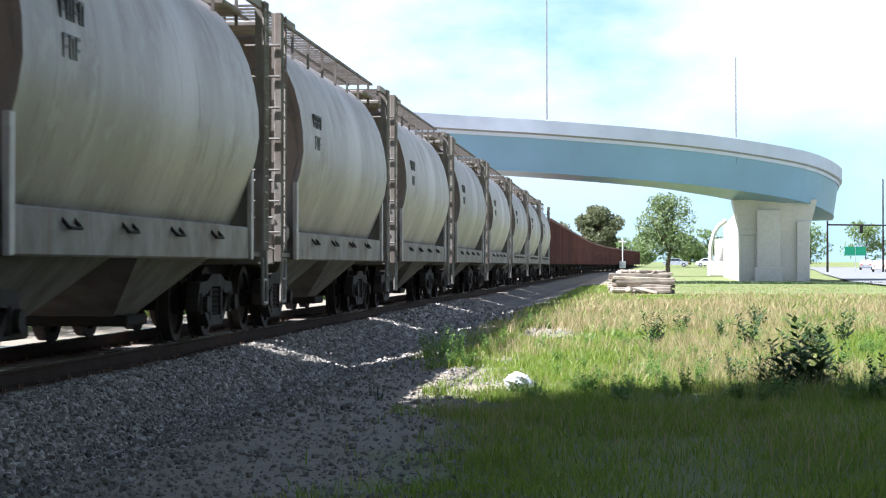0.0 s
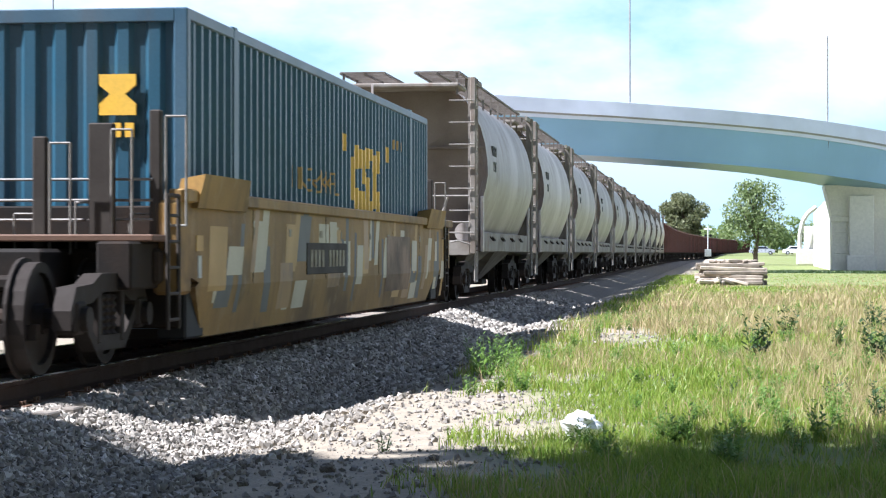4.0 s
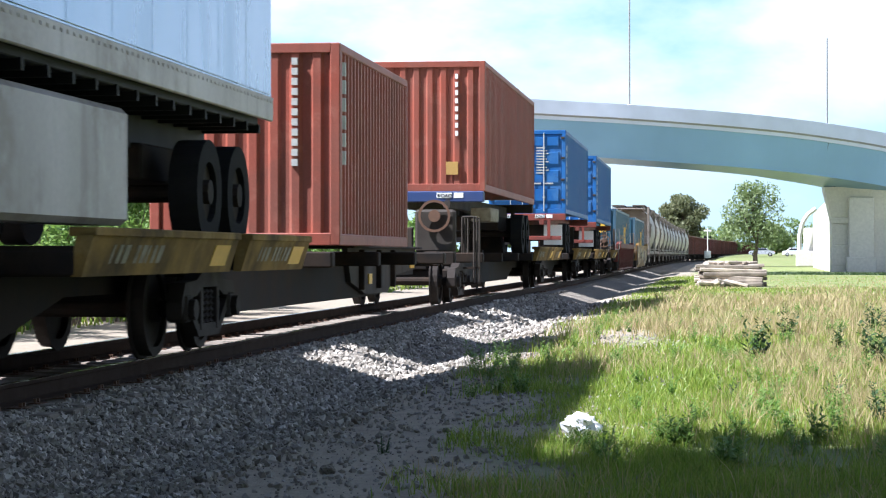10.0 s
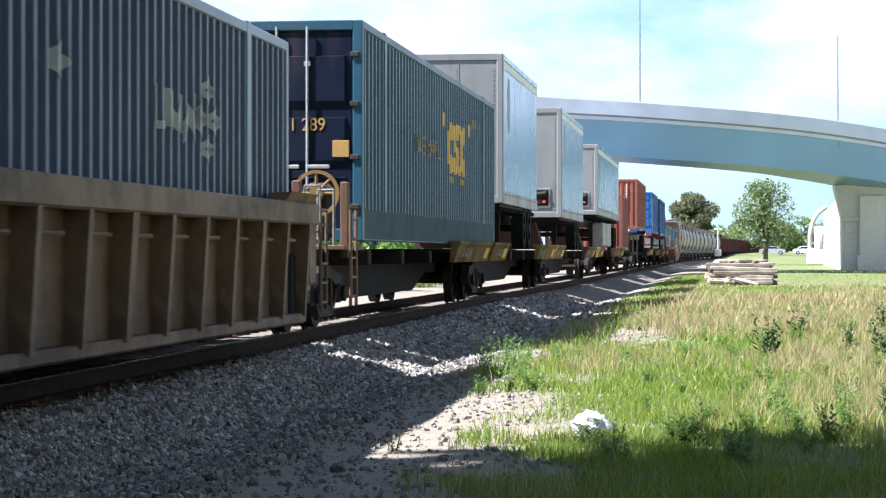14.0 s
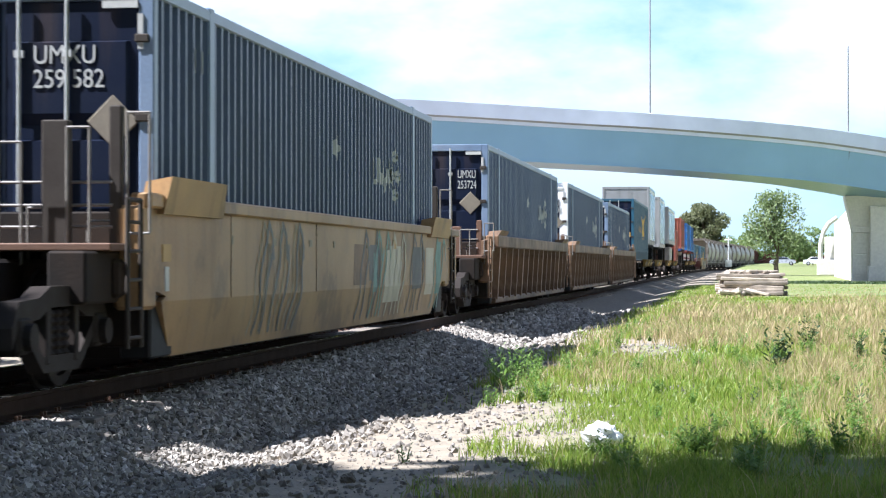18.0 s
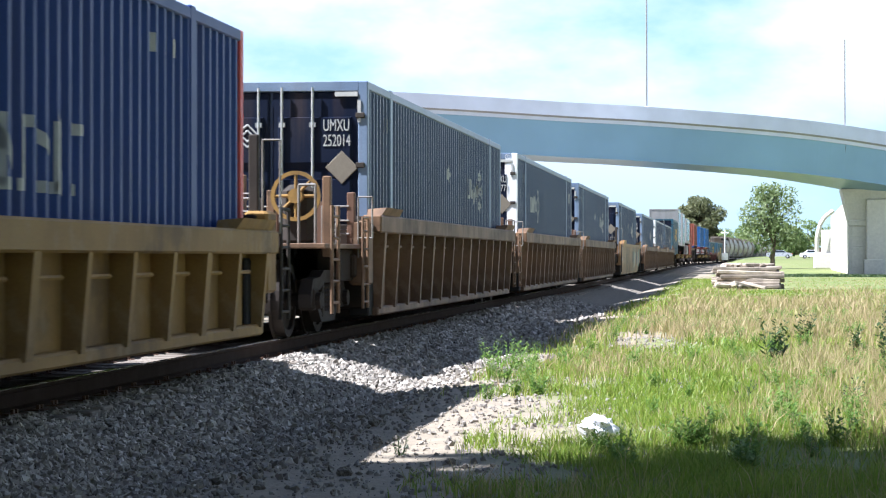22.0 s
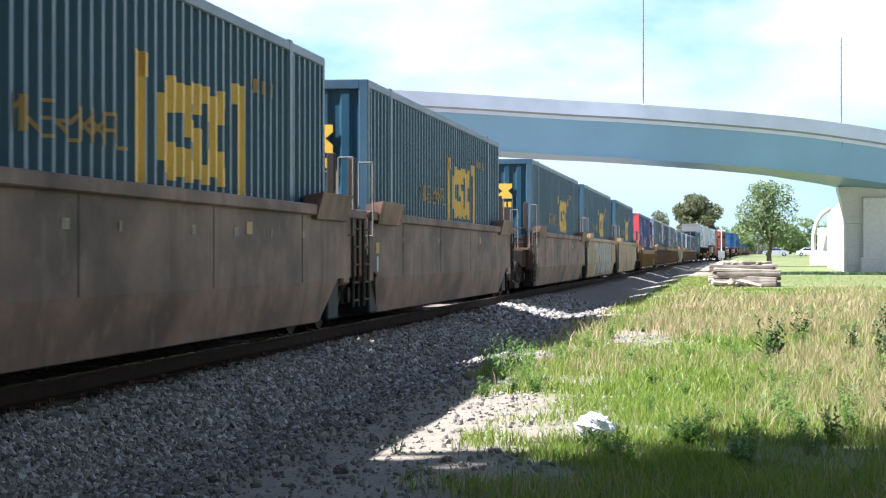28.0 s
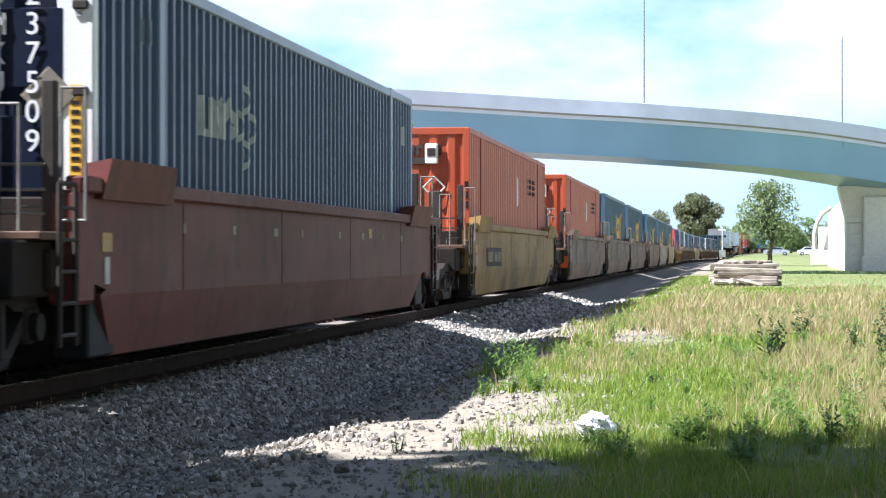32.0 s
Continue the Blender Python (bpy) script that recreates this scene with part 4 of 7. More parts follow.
def stroke(shape, x, pts, w, proud=0.006, pitch=PITCH, wide=None):
    """A painted stroke that follows the corrugation, as short upright strips."""
    for (ya, za), (yb, zb) in zip(pts, pts[1:]):
        if abs(yb - ya) < w * 0.6:
            corr_sheet(shape, x, min(ya, yb) - (wide or w) / 2, max(ya, yb) + (wide or w) / 2, min(za, zb), max(za, zb), proud, WAVE, pitch)
            continue
        if yb < ya:
            ya, za, yb, zb = yb, zb, ya, za
        slope = (zb - za) / (yb - ya)
        half = w / 2 * min(5.0, math.sqrt(1 + slope * slope))
        ys, v = breaks(ya, yb, pitch), []
        for y in ys:
            c, z = x + corr(y, WAVE, pitch) + proud, za + slope * (y - ya)
            v += [(c, y, z - half), (c, y, z + half)]
        shape.add(v, [(2 * i, 2 * i + 2, 2 * i + 3, 2 * i + 1) for i in range(len(ys) - 1)])
    return shape


def lozenge(shape, x, yc, zc, ry, rz):
    """A painted diamond that follows the corrugation."""
    ys = sorted(set(breaks(yc - ry, yc + ry) + [yc]))
    v = []
    for y in ys:
        h, c = max(0.004, rz * (1 - abs(y - yc) / ry)), x + corr(y) + 0.006
        v += [(c, y, zc - h), (c, y, zc + h)]
    return shape.add(v, [(2 * i, 2 * i + 2, 2 * i + 3, 2 * i + 1) for i in range(len(ys) - 1)])


def lettering(text, size, mat, parent, m, name="lettering", align="LEFT", bold=0.0):
    key = ("text", text, size, align, mat.name)
    if key not in MESH:
        cu = bpy.data.curves.new(name, "FONT")
        cu.body, cu.size, cu.align_x, cu.extrude = text, size, align, 0.003
        cu.offset = bold
        tmp = new("tmp", cu)
        me = bpy.data.meshes.new_from_object(tmp)
        bpy.data.objects.remove(tmp)
        MESH[key] = me
        me.materials.clear()
        me.materials.append(mat)
    ob = part(name, MESH[key], None, parent)
    ob.matrix_basis = m
    return ob


END = Matrix(((1, 0, 0, 0), (0, 0, -1, 0), (0, 1, 0, 0), (0, 0, 0, 1)))     # text upright on a face towards -y
SIDE = Matrix(((0, 0, 1, 0), (1, 0, 0, 0), (0, 1, 0, 0), (0, 0, 0, 1)))     # text upright on a face towards +x


def on_end(x, y, z):
    return Matrix.Translation((x, y, z)) @ END


def on_side(x, y, z):
    return Matrix.Translation((x, y, z)) @ SIDE


def make_container(label, mat, L=16.15, W=2.59, H=2.9, end="doors", post=None, posts_at=(1.95,), frame_mat=None, pitch=PITCH, rail=0.14, side_mat=None, both_posts=False, door_mat=None):
    """Steel container: corrugated side towards the camera, end doors with rods, posts and rails."""
    c = thing("shipping_container", label, "container", "containers on the train")
    hw, hl = W / 2, L / 2
    fm = frame_mat or mat
    part("shell", Shape().box(-hw + 0.02, hw - 0.07, -hl + 0.06, hl - 0.06, 0.12, H - 0.03), mat, c)
    part("side_panel", corr_sheet(Shape(), hw - 0.012, -hl + 0.1, hl - 0.1, rail, H - 0.1, 0, WAVE, pitch), side_mat or mat, c, "vertically corrugated side")
    part("roof", Shape().box(-hw + 0.03, hw - 0.03, -hl + 0.05, hl - 0.05, H - 0.035, H - 0.01, 0.01), fm, c)
    part("top_rail", Shape().box(hw - 0.06, hw, -hl + 0.1, hl - 0.1, H - 0.11, H, 0.012), fm, c)
    part("bottom_rail", Shape().box(hw - 0.07, hw, -hl + 0.1, hl - 0.1, 0, rail + 0.01, 0.012), fm, c)
    for sy in (-1, 1):
        for sx in (-1, 1):
            pm = post if (post and (sy < 0 or both_posts) and sx > 0) else fm
            w = 0.28 if (post and (sy < 0 or both_posts) and sx > 0) else 0.13
            part("corner_post", Shape().box(sx * hw - (w if sx > 0 else 0), sx * hw + (w if sx < 0 else 0), sy * hl - (0.13 if sy > 0 else 0), sy * hl + (0.13 if sy < 0 else 0), 0, H, 0.012), pm, c)
    for d in posts_at:
        for sy in (-1, 1):
            y = sy * (hl - d)
            part("lifting_post", Shape().box(hw - 0.05, hw + 0.003, y - 0.09, y + 0.09, 0, H + 0.02, 0.01), fm, c)
    y = -hl
    if end == "doors":
        for sx in (-1, 1):
            a, b = (0.02, hw - 0.14) if sx > 0 else (-hw + 0.14, -0.02)
            d = Shape().box(a, b, y + 0.03, y + 0.07, 0.16, H - 0.14, 0.01)
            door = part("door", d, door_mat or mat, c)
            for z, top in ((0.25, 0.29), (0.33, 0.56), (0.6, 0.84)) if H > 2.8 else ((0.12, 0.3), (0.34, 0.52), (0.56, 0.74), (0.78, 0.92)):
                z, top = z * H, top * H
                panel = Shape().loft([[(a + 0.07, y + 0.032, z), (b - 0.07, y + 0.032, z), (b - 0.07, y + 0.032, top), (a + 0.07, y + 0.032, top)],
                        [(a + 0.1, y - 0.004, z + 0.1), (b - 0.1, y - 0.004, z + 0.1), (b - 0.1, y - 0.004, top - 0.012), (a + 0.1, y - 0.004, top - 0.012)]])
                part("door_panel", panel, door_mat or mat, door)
            for k in (0.12, 0.48) if sx > 0 else (0.52, 0.88):
                x = a + (b - a) * k
                part("lock_rod", Shape().tube((x, y - 0.03, 0.08), (x, y - 0.03, H - 0.08), 0.018, 8).box(x - 0.04, x + 0.04, y - 0.04, y + 0.03, 0.5, 0.56).box(x - 0.04, x + 0.04, y - 0.04, y + 0.03, H - 0.6, H - 0.54), SILVER, door)
                part("lock_handle", Shape().box(x - 0.02, x + 0.3, y - 0.045, y - 0.02, 0.95, 1.0, 0.008), SILVER, door)
            for z in (0.45, 1.1, 1.8, 2.45):
                part("hinge", Shape().box(sx * hw - 0.1 * sx - 0.06, sx * hw - 0.1 * sx + 0.06, y - 0.03, y + 0.01, z - 0.035, z + 0.035, 0.01), DUSTY, door)
    else:
        n = 8 if end == "ribs" else 7
        w = (W - 0.26) / n
        line = []
        for i in range(n):
            x0 = -hw + 0.13 + i * w
            line += [(x0, y + 0.08), (x0 + w * 0.2, y + 0.02), (x0 + w * 0.55, y + 0.02), (x0 + w * 0.75, y + 0.08)]
        line.append((hw - 0.13, y + 0.08))
        e = Shape().loft([[(p, q, z) for p, q in line] + [(hw - 0.13, y + 0.1, z), (-hw + 0.13, y + 0.1, z)] for z in (0.14, H - 0.12)])
        part("end_panel", e, mat, c, "vertically ribbed end wall")
    part("end_sill", Shape().box(-hw + 0.12, hw - 0.12, y, y + 0.1, 0, 0.16, 0.01), fm, c)
    part("end_header", Shape().box(-hw + 0.12, hw - 0.12, y, y + 0.1, H - 0.13, H, 0.01), fm, c)
    return c


def umax_marks(c, near=False):
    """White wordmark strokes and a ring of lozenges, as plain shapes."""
    x, y0 = 1.283, -4.78 if near else 2.65

    def mark(lines, w, name="wordmark"):
        s = Shape()
        for pts in lines:
            stroke(s, x, [(y0 + a, 1.66 + b) for a, b in pts], w, wide=0.15)
        part(name, s, WORDMARK, c, "worn white wordmark stroke")
    mark([[(0.05, 0.36), (0.05, 0.03), (0.42, 0.03), (0.42, 0.36)]], 0.07)
    mark([[(0.55, 0.0), (0.55, 0.34)], [(0.57, 0.33), (0.72, 0.08), (0.87, 0.33)], [(0.89, 0.34), (0.89, 0.0)]], 0.08)
    mark([[(0.97, 0.0), (1.14, 0.33), (1.31, 0.0)]], 0.09)
    mark([[(1.28, 0.33), (1.62, 0.0)], [(1.28, 0.0), (1.62, 0.33)]], 0.09)
    yc, zc = y0 + 1.87, 1.83
    for dy, dz, ry, rz in ((0, 0.27, 0.17, 0.13), (0, -0.27, 0.17, 0.13), (-0.26, 0.0, 0.17, 0.14), (0.26, 0.0, 0.17, 0.14)):
        s = Shape()
        for pts in (((-ry, 0), (0, rz)), ((0, rz), (ry, 0)), ((ry, 0), (0, -rz)), ((0, -rz), (-ry, 0))):
            stroke(s, x, [(yc + dy + a, zc + dz + b) for a, b in pts], 0.055)
        part("lozenge_mark", s, WORDMARK, c, "worn white lozenge")
    d = Shape()
    lozenge(d, x, 7.3 if near else 0.08, 2.3 if near else 1.99, 0.22, 0.16)
    part("placard", d, WORDMARK, c, "small white lozenge placard")
    t = Shape()
    for k in range(3):
        stroke(t, x, [(-6.68 + k * 0.12, 2.3), (-6.68 + k * 0.12, 2.5)], 0.05)
    part("number_bars", t, WORDMARK, c, "small white number bars")


WIDE = 0.3


def csx_marks(c, bars=False):
    """Yellow block mark between two bars, with a row of worn strokes before it."""
    x = 1.283

    def mark(name, lines, w, label, mat=None, wide=None):
        s = Shape()
        for pts in lines:
            stroke(s, x, pts, w, 0.006, WIDE, wide)
        part(name, s, mat or YELLOW, c, label)
    for a in (0.15, 3.75):
        if bars:
            mark("bracket", [[(a, 0.6), (a, 2.24)], [(a + (0.2 if a < 1 else -0.2), 2.04), (a + (0.2 if a < 1 else -0.2), 2.24)]], 0.3, "upright yellow bar")
        else:
            mark("bracket", [[(a, 2.0), (a, 2.22)]], 0.3, "square yellow dot")
    blocks = (("rounded yellow block, open to one side", ((0.8, 0.9, 1.38, 1.95), (0.9, 1.12, 1.28, 2.06), (1.12, 1.26, 1.22, 1.55), (1.12, 1.26, 1.8, 2.12), (1.26, 1.45, 1.22, 1.45), (1.26, 1.45, 1.9, 2.12), (1.45, 1.58, 1.26, 1.52), (1.45, 1.58, 1.82, 2.08))),
              ("yellow zigzag block", ((1.62, 1.8, 1.22, 1.52), (1.62, 1.8, 1.62, 2.08), (1.8, 1.95, 1.22, 1.42), (1.8, 1.95, 1.58, 1.78), (1.8, 1.95, 1.92, 2.12), (1.95, 2.18, 1.26, 1.72), (1.95, 2.18, 1.84, 2.12))),
              ("yellow hourglass block", ((2.24, 2.4, 1.22, 1.4), (2.24, 2.4, 1.96, 2.12), (2.4, 2.6, 1.22, 1.55), (2.4, 2.6, 1.8, 2.12), (2.6, 2.85, 1.3, 2.05), (2.85, 3.05, 1.22, 1.55), (2.85, 3.05, 1.8, 2.12), (3.05, 3.25, 1.22, 1.4), (3.05, 3.25, 1.96, 2.12))))
    for label, cells in blocks:
        s = Shape()
        for y0, y1, z0, z1 in cells:
            corr_sheet(s, x, y0, y1, z0, z1, 0.006, WAVE, WIDE)
        part("block_mark", s, YELLOW, c, label)
    glyphs = {"I": ["02"], "N": ["0264"], "T": ["13", "04"], "E": ["51", "02", "06", "17", "24"], "R": ["2045717", "74"], "M": ["20564", "42"], "O": ["02640"], "D": ["02640"], "A": ["2064", "17"], "L": ["024"]}
    grid = {"0": (0, 1), "1": (0, 0.5), "2": (0, 0), "3": (0.5, 0), "4": (1, 0), "5": (0.5, 0.5), "6": (1, 1), "7": (0.8, 0.5)}
    for i, ch in enumerate("INTERMODAL"):
        lines = [[(-3.2 + 0.31 * i + grid[q][0] * 0.2, 1.42 + grid[q][1] * 0.25) for q in g] for g in glyphs[ch]]
        mark("worn_letter", lines, 0.028, "worn yellow letter", OCHRE, 0.09)
    t = Shape()
    for i in range(9):
        stroke(t, x, [(0.95 + i * 0.25, 1.07), (0.95 + i * 0.25, 1.17)], 0.1, 0.006, WIDE)
    part("small_lettering", t, OCHRE, c, "row of small worn yellow lettering bars")
    t = Shape()
    for i in range(6):
        stroke(t, x, [(4.3 + i * 0.17, 2.22), (4.3 + i * 0.17, 2.36)], 0.06, 0.006, WIDE)
    part("number_bars", t, OCHRE, c, "small worn number bars")


# ---- well wagons
def brake_wheel(w, x, y, z, mat):
    b = part("hand_brake", Shape().disc((x, y, z), "y", 0.3, 0.045, 22, 0.255).tube((x - 0.27, y, z), (x + 0.27, y, z), 0.02).tube((x, y, z - 0.27), (x, y, z + 0.27), 0.02).tube((x - 0.19, y, z - 0.19), (x + 0.19, y, z + 0.19), 0.02).disc((x, y, z), "y", 0.09, 0.1, 12), mat, w, "large spoked hand-brake wheel")
    part("gear_box", Shape().box(x - 0.2, x + 0.2, y + 0.06, y + 0.3, z - 0.6, z + 0.14, 0.08), DUSTY, b)
    return b


def end_deck(w, y0, y1, z):
    """A tan crew platform at a wagon's end: deck, corner posts, looped hand rails and a hanging step ladder."""
    part("end_deck", Shape().box(-1.35, 1.35, y0, y1, z, z + 0.06, 0.01), WELL_TAN, w, "tan end platform")
    for k, (x, h) in enumerate(((1.3, 0.85), (0.55, 0.7), (0.1, 0.9), (-0.6, 0.7))):
        y = y0 + (y1 - y0) * (0.2 + 0.2 * k)
        part("post", Shape().box(x - 0.05, x + 0.05, y - 0.05, y + 0.05, z - 0.1, z + h, 0.012), WELL_TAN, w)
        part("handrail", Shape().path([(x - 0.14, y, z + 0.05), (x - 0.14, y, z + h - 0.1), (x - 0.34, y, z + h - 0.1), (x - 0.34, y, z + 0.05)], 0.018), GRABRAIL, w, "worn grey hand rail")
    part("ladder", ladder_shape(1.4, y0 + 0.15, y0 + 0.55, 0.3, z + 0.5, 5, 0.018), WELL_TAN, w)


def well_ends(w, L, col):
    """End bulkheads, dark draft gear, posts, rails and steps at both ends; the shared bogie at the rear joint."""
    hl = L / 2
    trim = col if col is WELL_TAN else DUSTY
    for s in (-1, 1):
        y0, y1 = sorted((s * (hl + 0.02), s * (hl + 0.1)))
        part("bulkhead", Shape().box(-1.33, 1.33, y0, y1, 0.3, 1.38, 0.015), STEEL, w)
        y0, y1 = sorted((s * (hl + 0.1), s * (hl + 1.5)))
        part("draft_gear", Shape().box(-0.55, 0.55, y0, y1, 0.62, 1.0, 0.03).box(-1.3, 1.3, min(s * (hl + 0.3), s * (hl + 0.7)), max(s * (hl + 0.3), s * (hl + 0.7)), 0.7, 1.0, 0.03), STEEL, w)
        part("end_platform", Shape().box(-1.35, 1.35, min(s * (hl + 0.1), s * (hl + 1.05)), max(s * (hl + 0.1), s * (hl + 1.05)), 1.06, 1.12, 0.01), RUSTY, w)
        part("end_box", Shape().box(1.2, 1.44, min(s * (hl + 0.08), s * (hl + 0.5)), max(s * (hl + 0.08), s * (hl + 0.5)), 0.6, 1.42, 0.03), col, w)
        part("wheel_shroud", Shape().box(1.12, 1.38, min(s * (hl - 0.6), s * (hl + 0.05)), max(s * (hl - 0.6), s * (hl + 0.05)), 0.2, 0.95, 0.02), BLACK, w)
        for k, x in enumerate((1.22, 0.78, 0.28, -0.5)):
            y = s * (hl + 0.45 + 0.14 * k)
            top = 1.78 if col is WELL_TAN else 2.2
            half = (0.05, 0.11, 0.06, 0.09)[k]
            post = part("post", shared("well_post_%d_%d" % (top * 100, half * 100), lambda: Shape().box(-half, half, -0.05, 0.05, 0.75, top, 0.012), RUSTY if col is WELL_TAN else DUSTY), None, w)
            post.matrix_basis = pose(x, y, -0.12 * k)
            hr = part("handrail", shared("well_rail_%d" % (top * 100), lambda: Shape().path([(0.1, -0.06, 0.95), (0.1, -0.06, top - 0.06), (0.28, -0.06, top - 0.06), (0.28, -0.06, 1.2), (0.1, -0.06, 1.2)], 0.012), GRABRAIL), None, w, "worn grey looped hand rail")
            hr.matrix_basis = pose(x, y, -0.12 * k)
            lo = part("handrail", shared("well_low_rail", lambda: Shape().path([(0.0, 0, 1.3), (0.0, 0, 0.75), (0.2, 0, 0.75), (0.2, 0, 1.3), (0.0, 0, 1.3)], 0.011), GRABRAIL), None, w, "worn grey looped hand rail")
            lo.matrix_basis = pose(x - 0.25, y - s * 0.1 - 0.05, 0.1 * (k % 2))
        for z in (1.25, 1.42, 1.6):
            rl = part("crossbar", shared("well_bar", lambda: Shape().tube((-1.2, 0, 0), (1.2, 0, 0), 0.014, 6), GRABRAIL), None, w)
            rl.matrix_basis = pose(0, s * (hl + 0.5), z)
        ladder = part("ladder", Shape().path([(1.46, s * (hl + 0.62), 0.32), (1.46, s * (hl + 0.62), 1.45), (1.46, s * (hl + 0.98), 1.45), (1.46, s * (hl + 0.98), 0.32)], 0.02), trim, w)
        for k in range(5):
            rung = part("rung", shared("well_rung" + trim.name, lambda: Shape().tube((0, -0.18, 0), (0, 0.18, 0), 0.016, 6), trim), None, ladder)
            rung.matrix_basis = pose(1.46, s * (hl + 0.8), 0.4 + 0.22 * k)
        for sx in (-1, 1):
            part("end_plate", Shape().box(min(sx * 0.95, sx * 1.25), max(sx * 0.95, sx * 1.25), min(s * (hl + 0.1), s * (hl + 1.35)), max(s * (hl + 0.1), s * (hl + 1.35)), 0.66, 1.06, 0.02), STEEL, w)
        part("chain_hose", Shape().path([(0.5, s * (hl + 1.0), 0.75), (0.62, s * (hl + 1.3), 0.42), (0.5, s * (hl + 1.6), 0.6)], 0.03), BLACK, w)
    truck(w, -hl - 1.5)
    for y in (-hl - 2.75, -hl - 0.4):
        part("brake_beam", Shape().box(-0.9, 0.9, y, y + 0.1, 0.3, 0.42), STEEL, w)


LEAN = 0.16             # how far the lower side sheet of a smooth well leans inwards, per metre


def side_x(z, proud):
    """The outer face of a smooth well's side at the height z."""
    return 1.44 + proud - max(0.0, 0.66 - z) * LEAN


def side_patch(shape, y0, y1, z0, z1, slant=0.0, proud=0.004):
    """A flat painted patch on a smooth well's side, folded with the sheet; slant moves its top along the wagon."""
    levels = [z0] + ([0.66] if z0 < 0.66 < z1 else []) + [z1]
    v = []
    for z in levels:
        d = slant * (z - z0)
        v += [(side_x(z, proud), y0 + d, z), (side_x(z, proud), y1 + d, z)]
    return shape.add(v, [(2 * i, 2 * i + 1, 2 * i + 3, 2 * i + 2) for i in range(len(levels) - 1)])


def side_stroke(shape, pts, w, proud=0.004):
    """A thick painted line on a smooth well's side, with mitred corners."""
    fine = []
    for (a, b), (c, d) in zip(pts, pts[1:]):
        n = max(1, int(math.hypot(c - a, d - b) / 0.12))
        fine += [Vector((a + (c - a) * i / n, b + (d - b) * i / n)) for i in range(n)]
    fine.append(Vector(pts[-1]))
    v = []
    for i, q in enumerate(fine):
        t1 = (q - fine[i - 1]).normalized() if i else (fine[1] - q).normalized()
        t2 = (fine[i + 1] - q).normalized() if i < len(fine) - 1 else t1
        n1, n2 = Vector((-t1.y, t1.x)), Vector((-t2.y, t2.x))
        m = n1 + n2
        m = m.normalized() * (w / 2 / max(0.45, m.normalized().dot(n1))) if m.length > 0.1 else n1 * (w / 2)
        for e in (q + m, q - m):
            z = min(1.5, max(0.22, e.y))
            v.append((side_x(z, proud), e.x, z))
    return shape.add(v, [(2 * i, 2 * i + 1, 2 * i + 3, 2 * i + 2) for i in range(len(fine) - 1)])


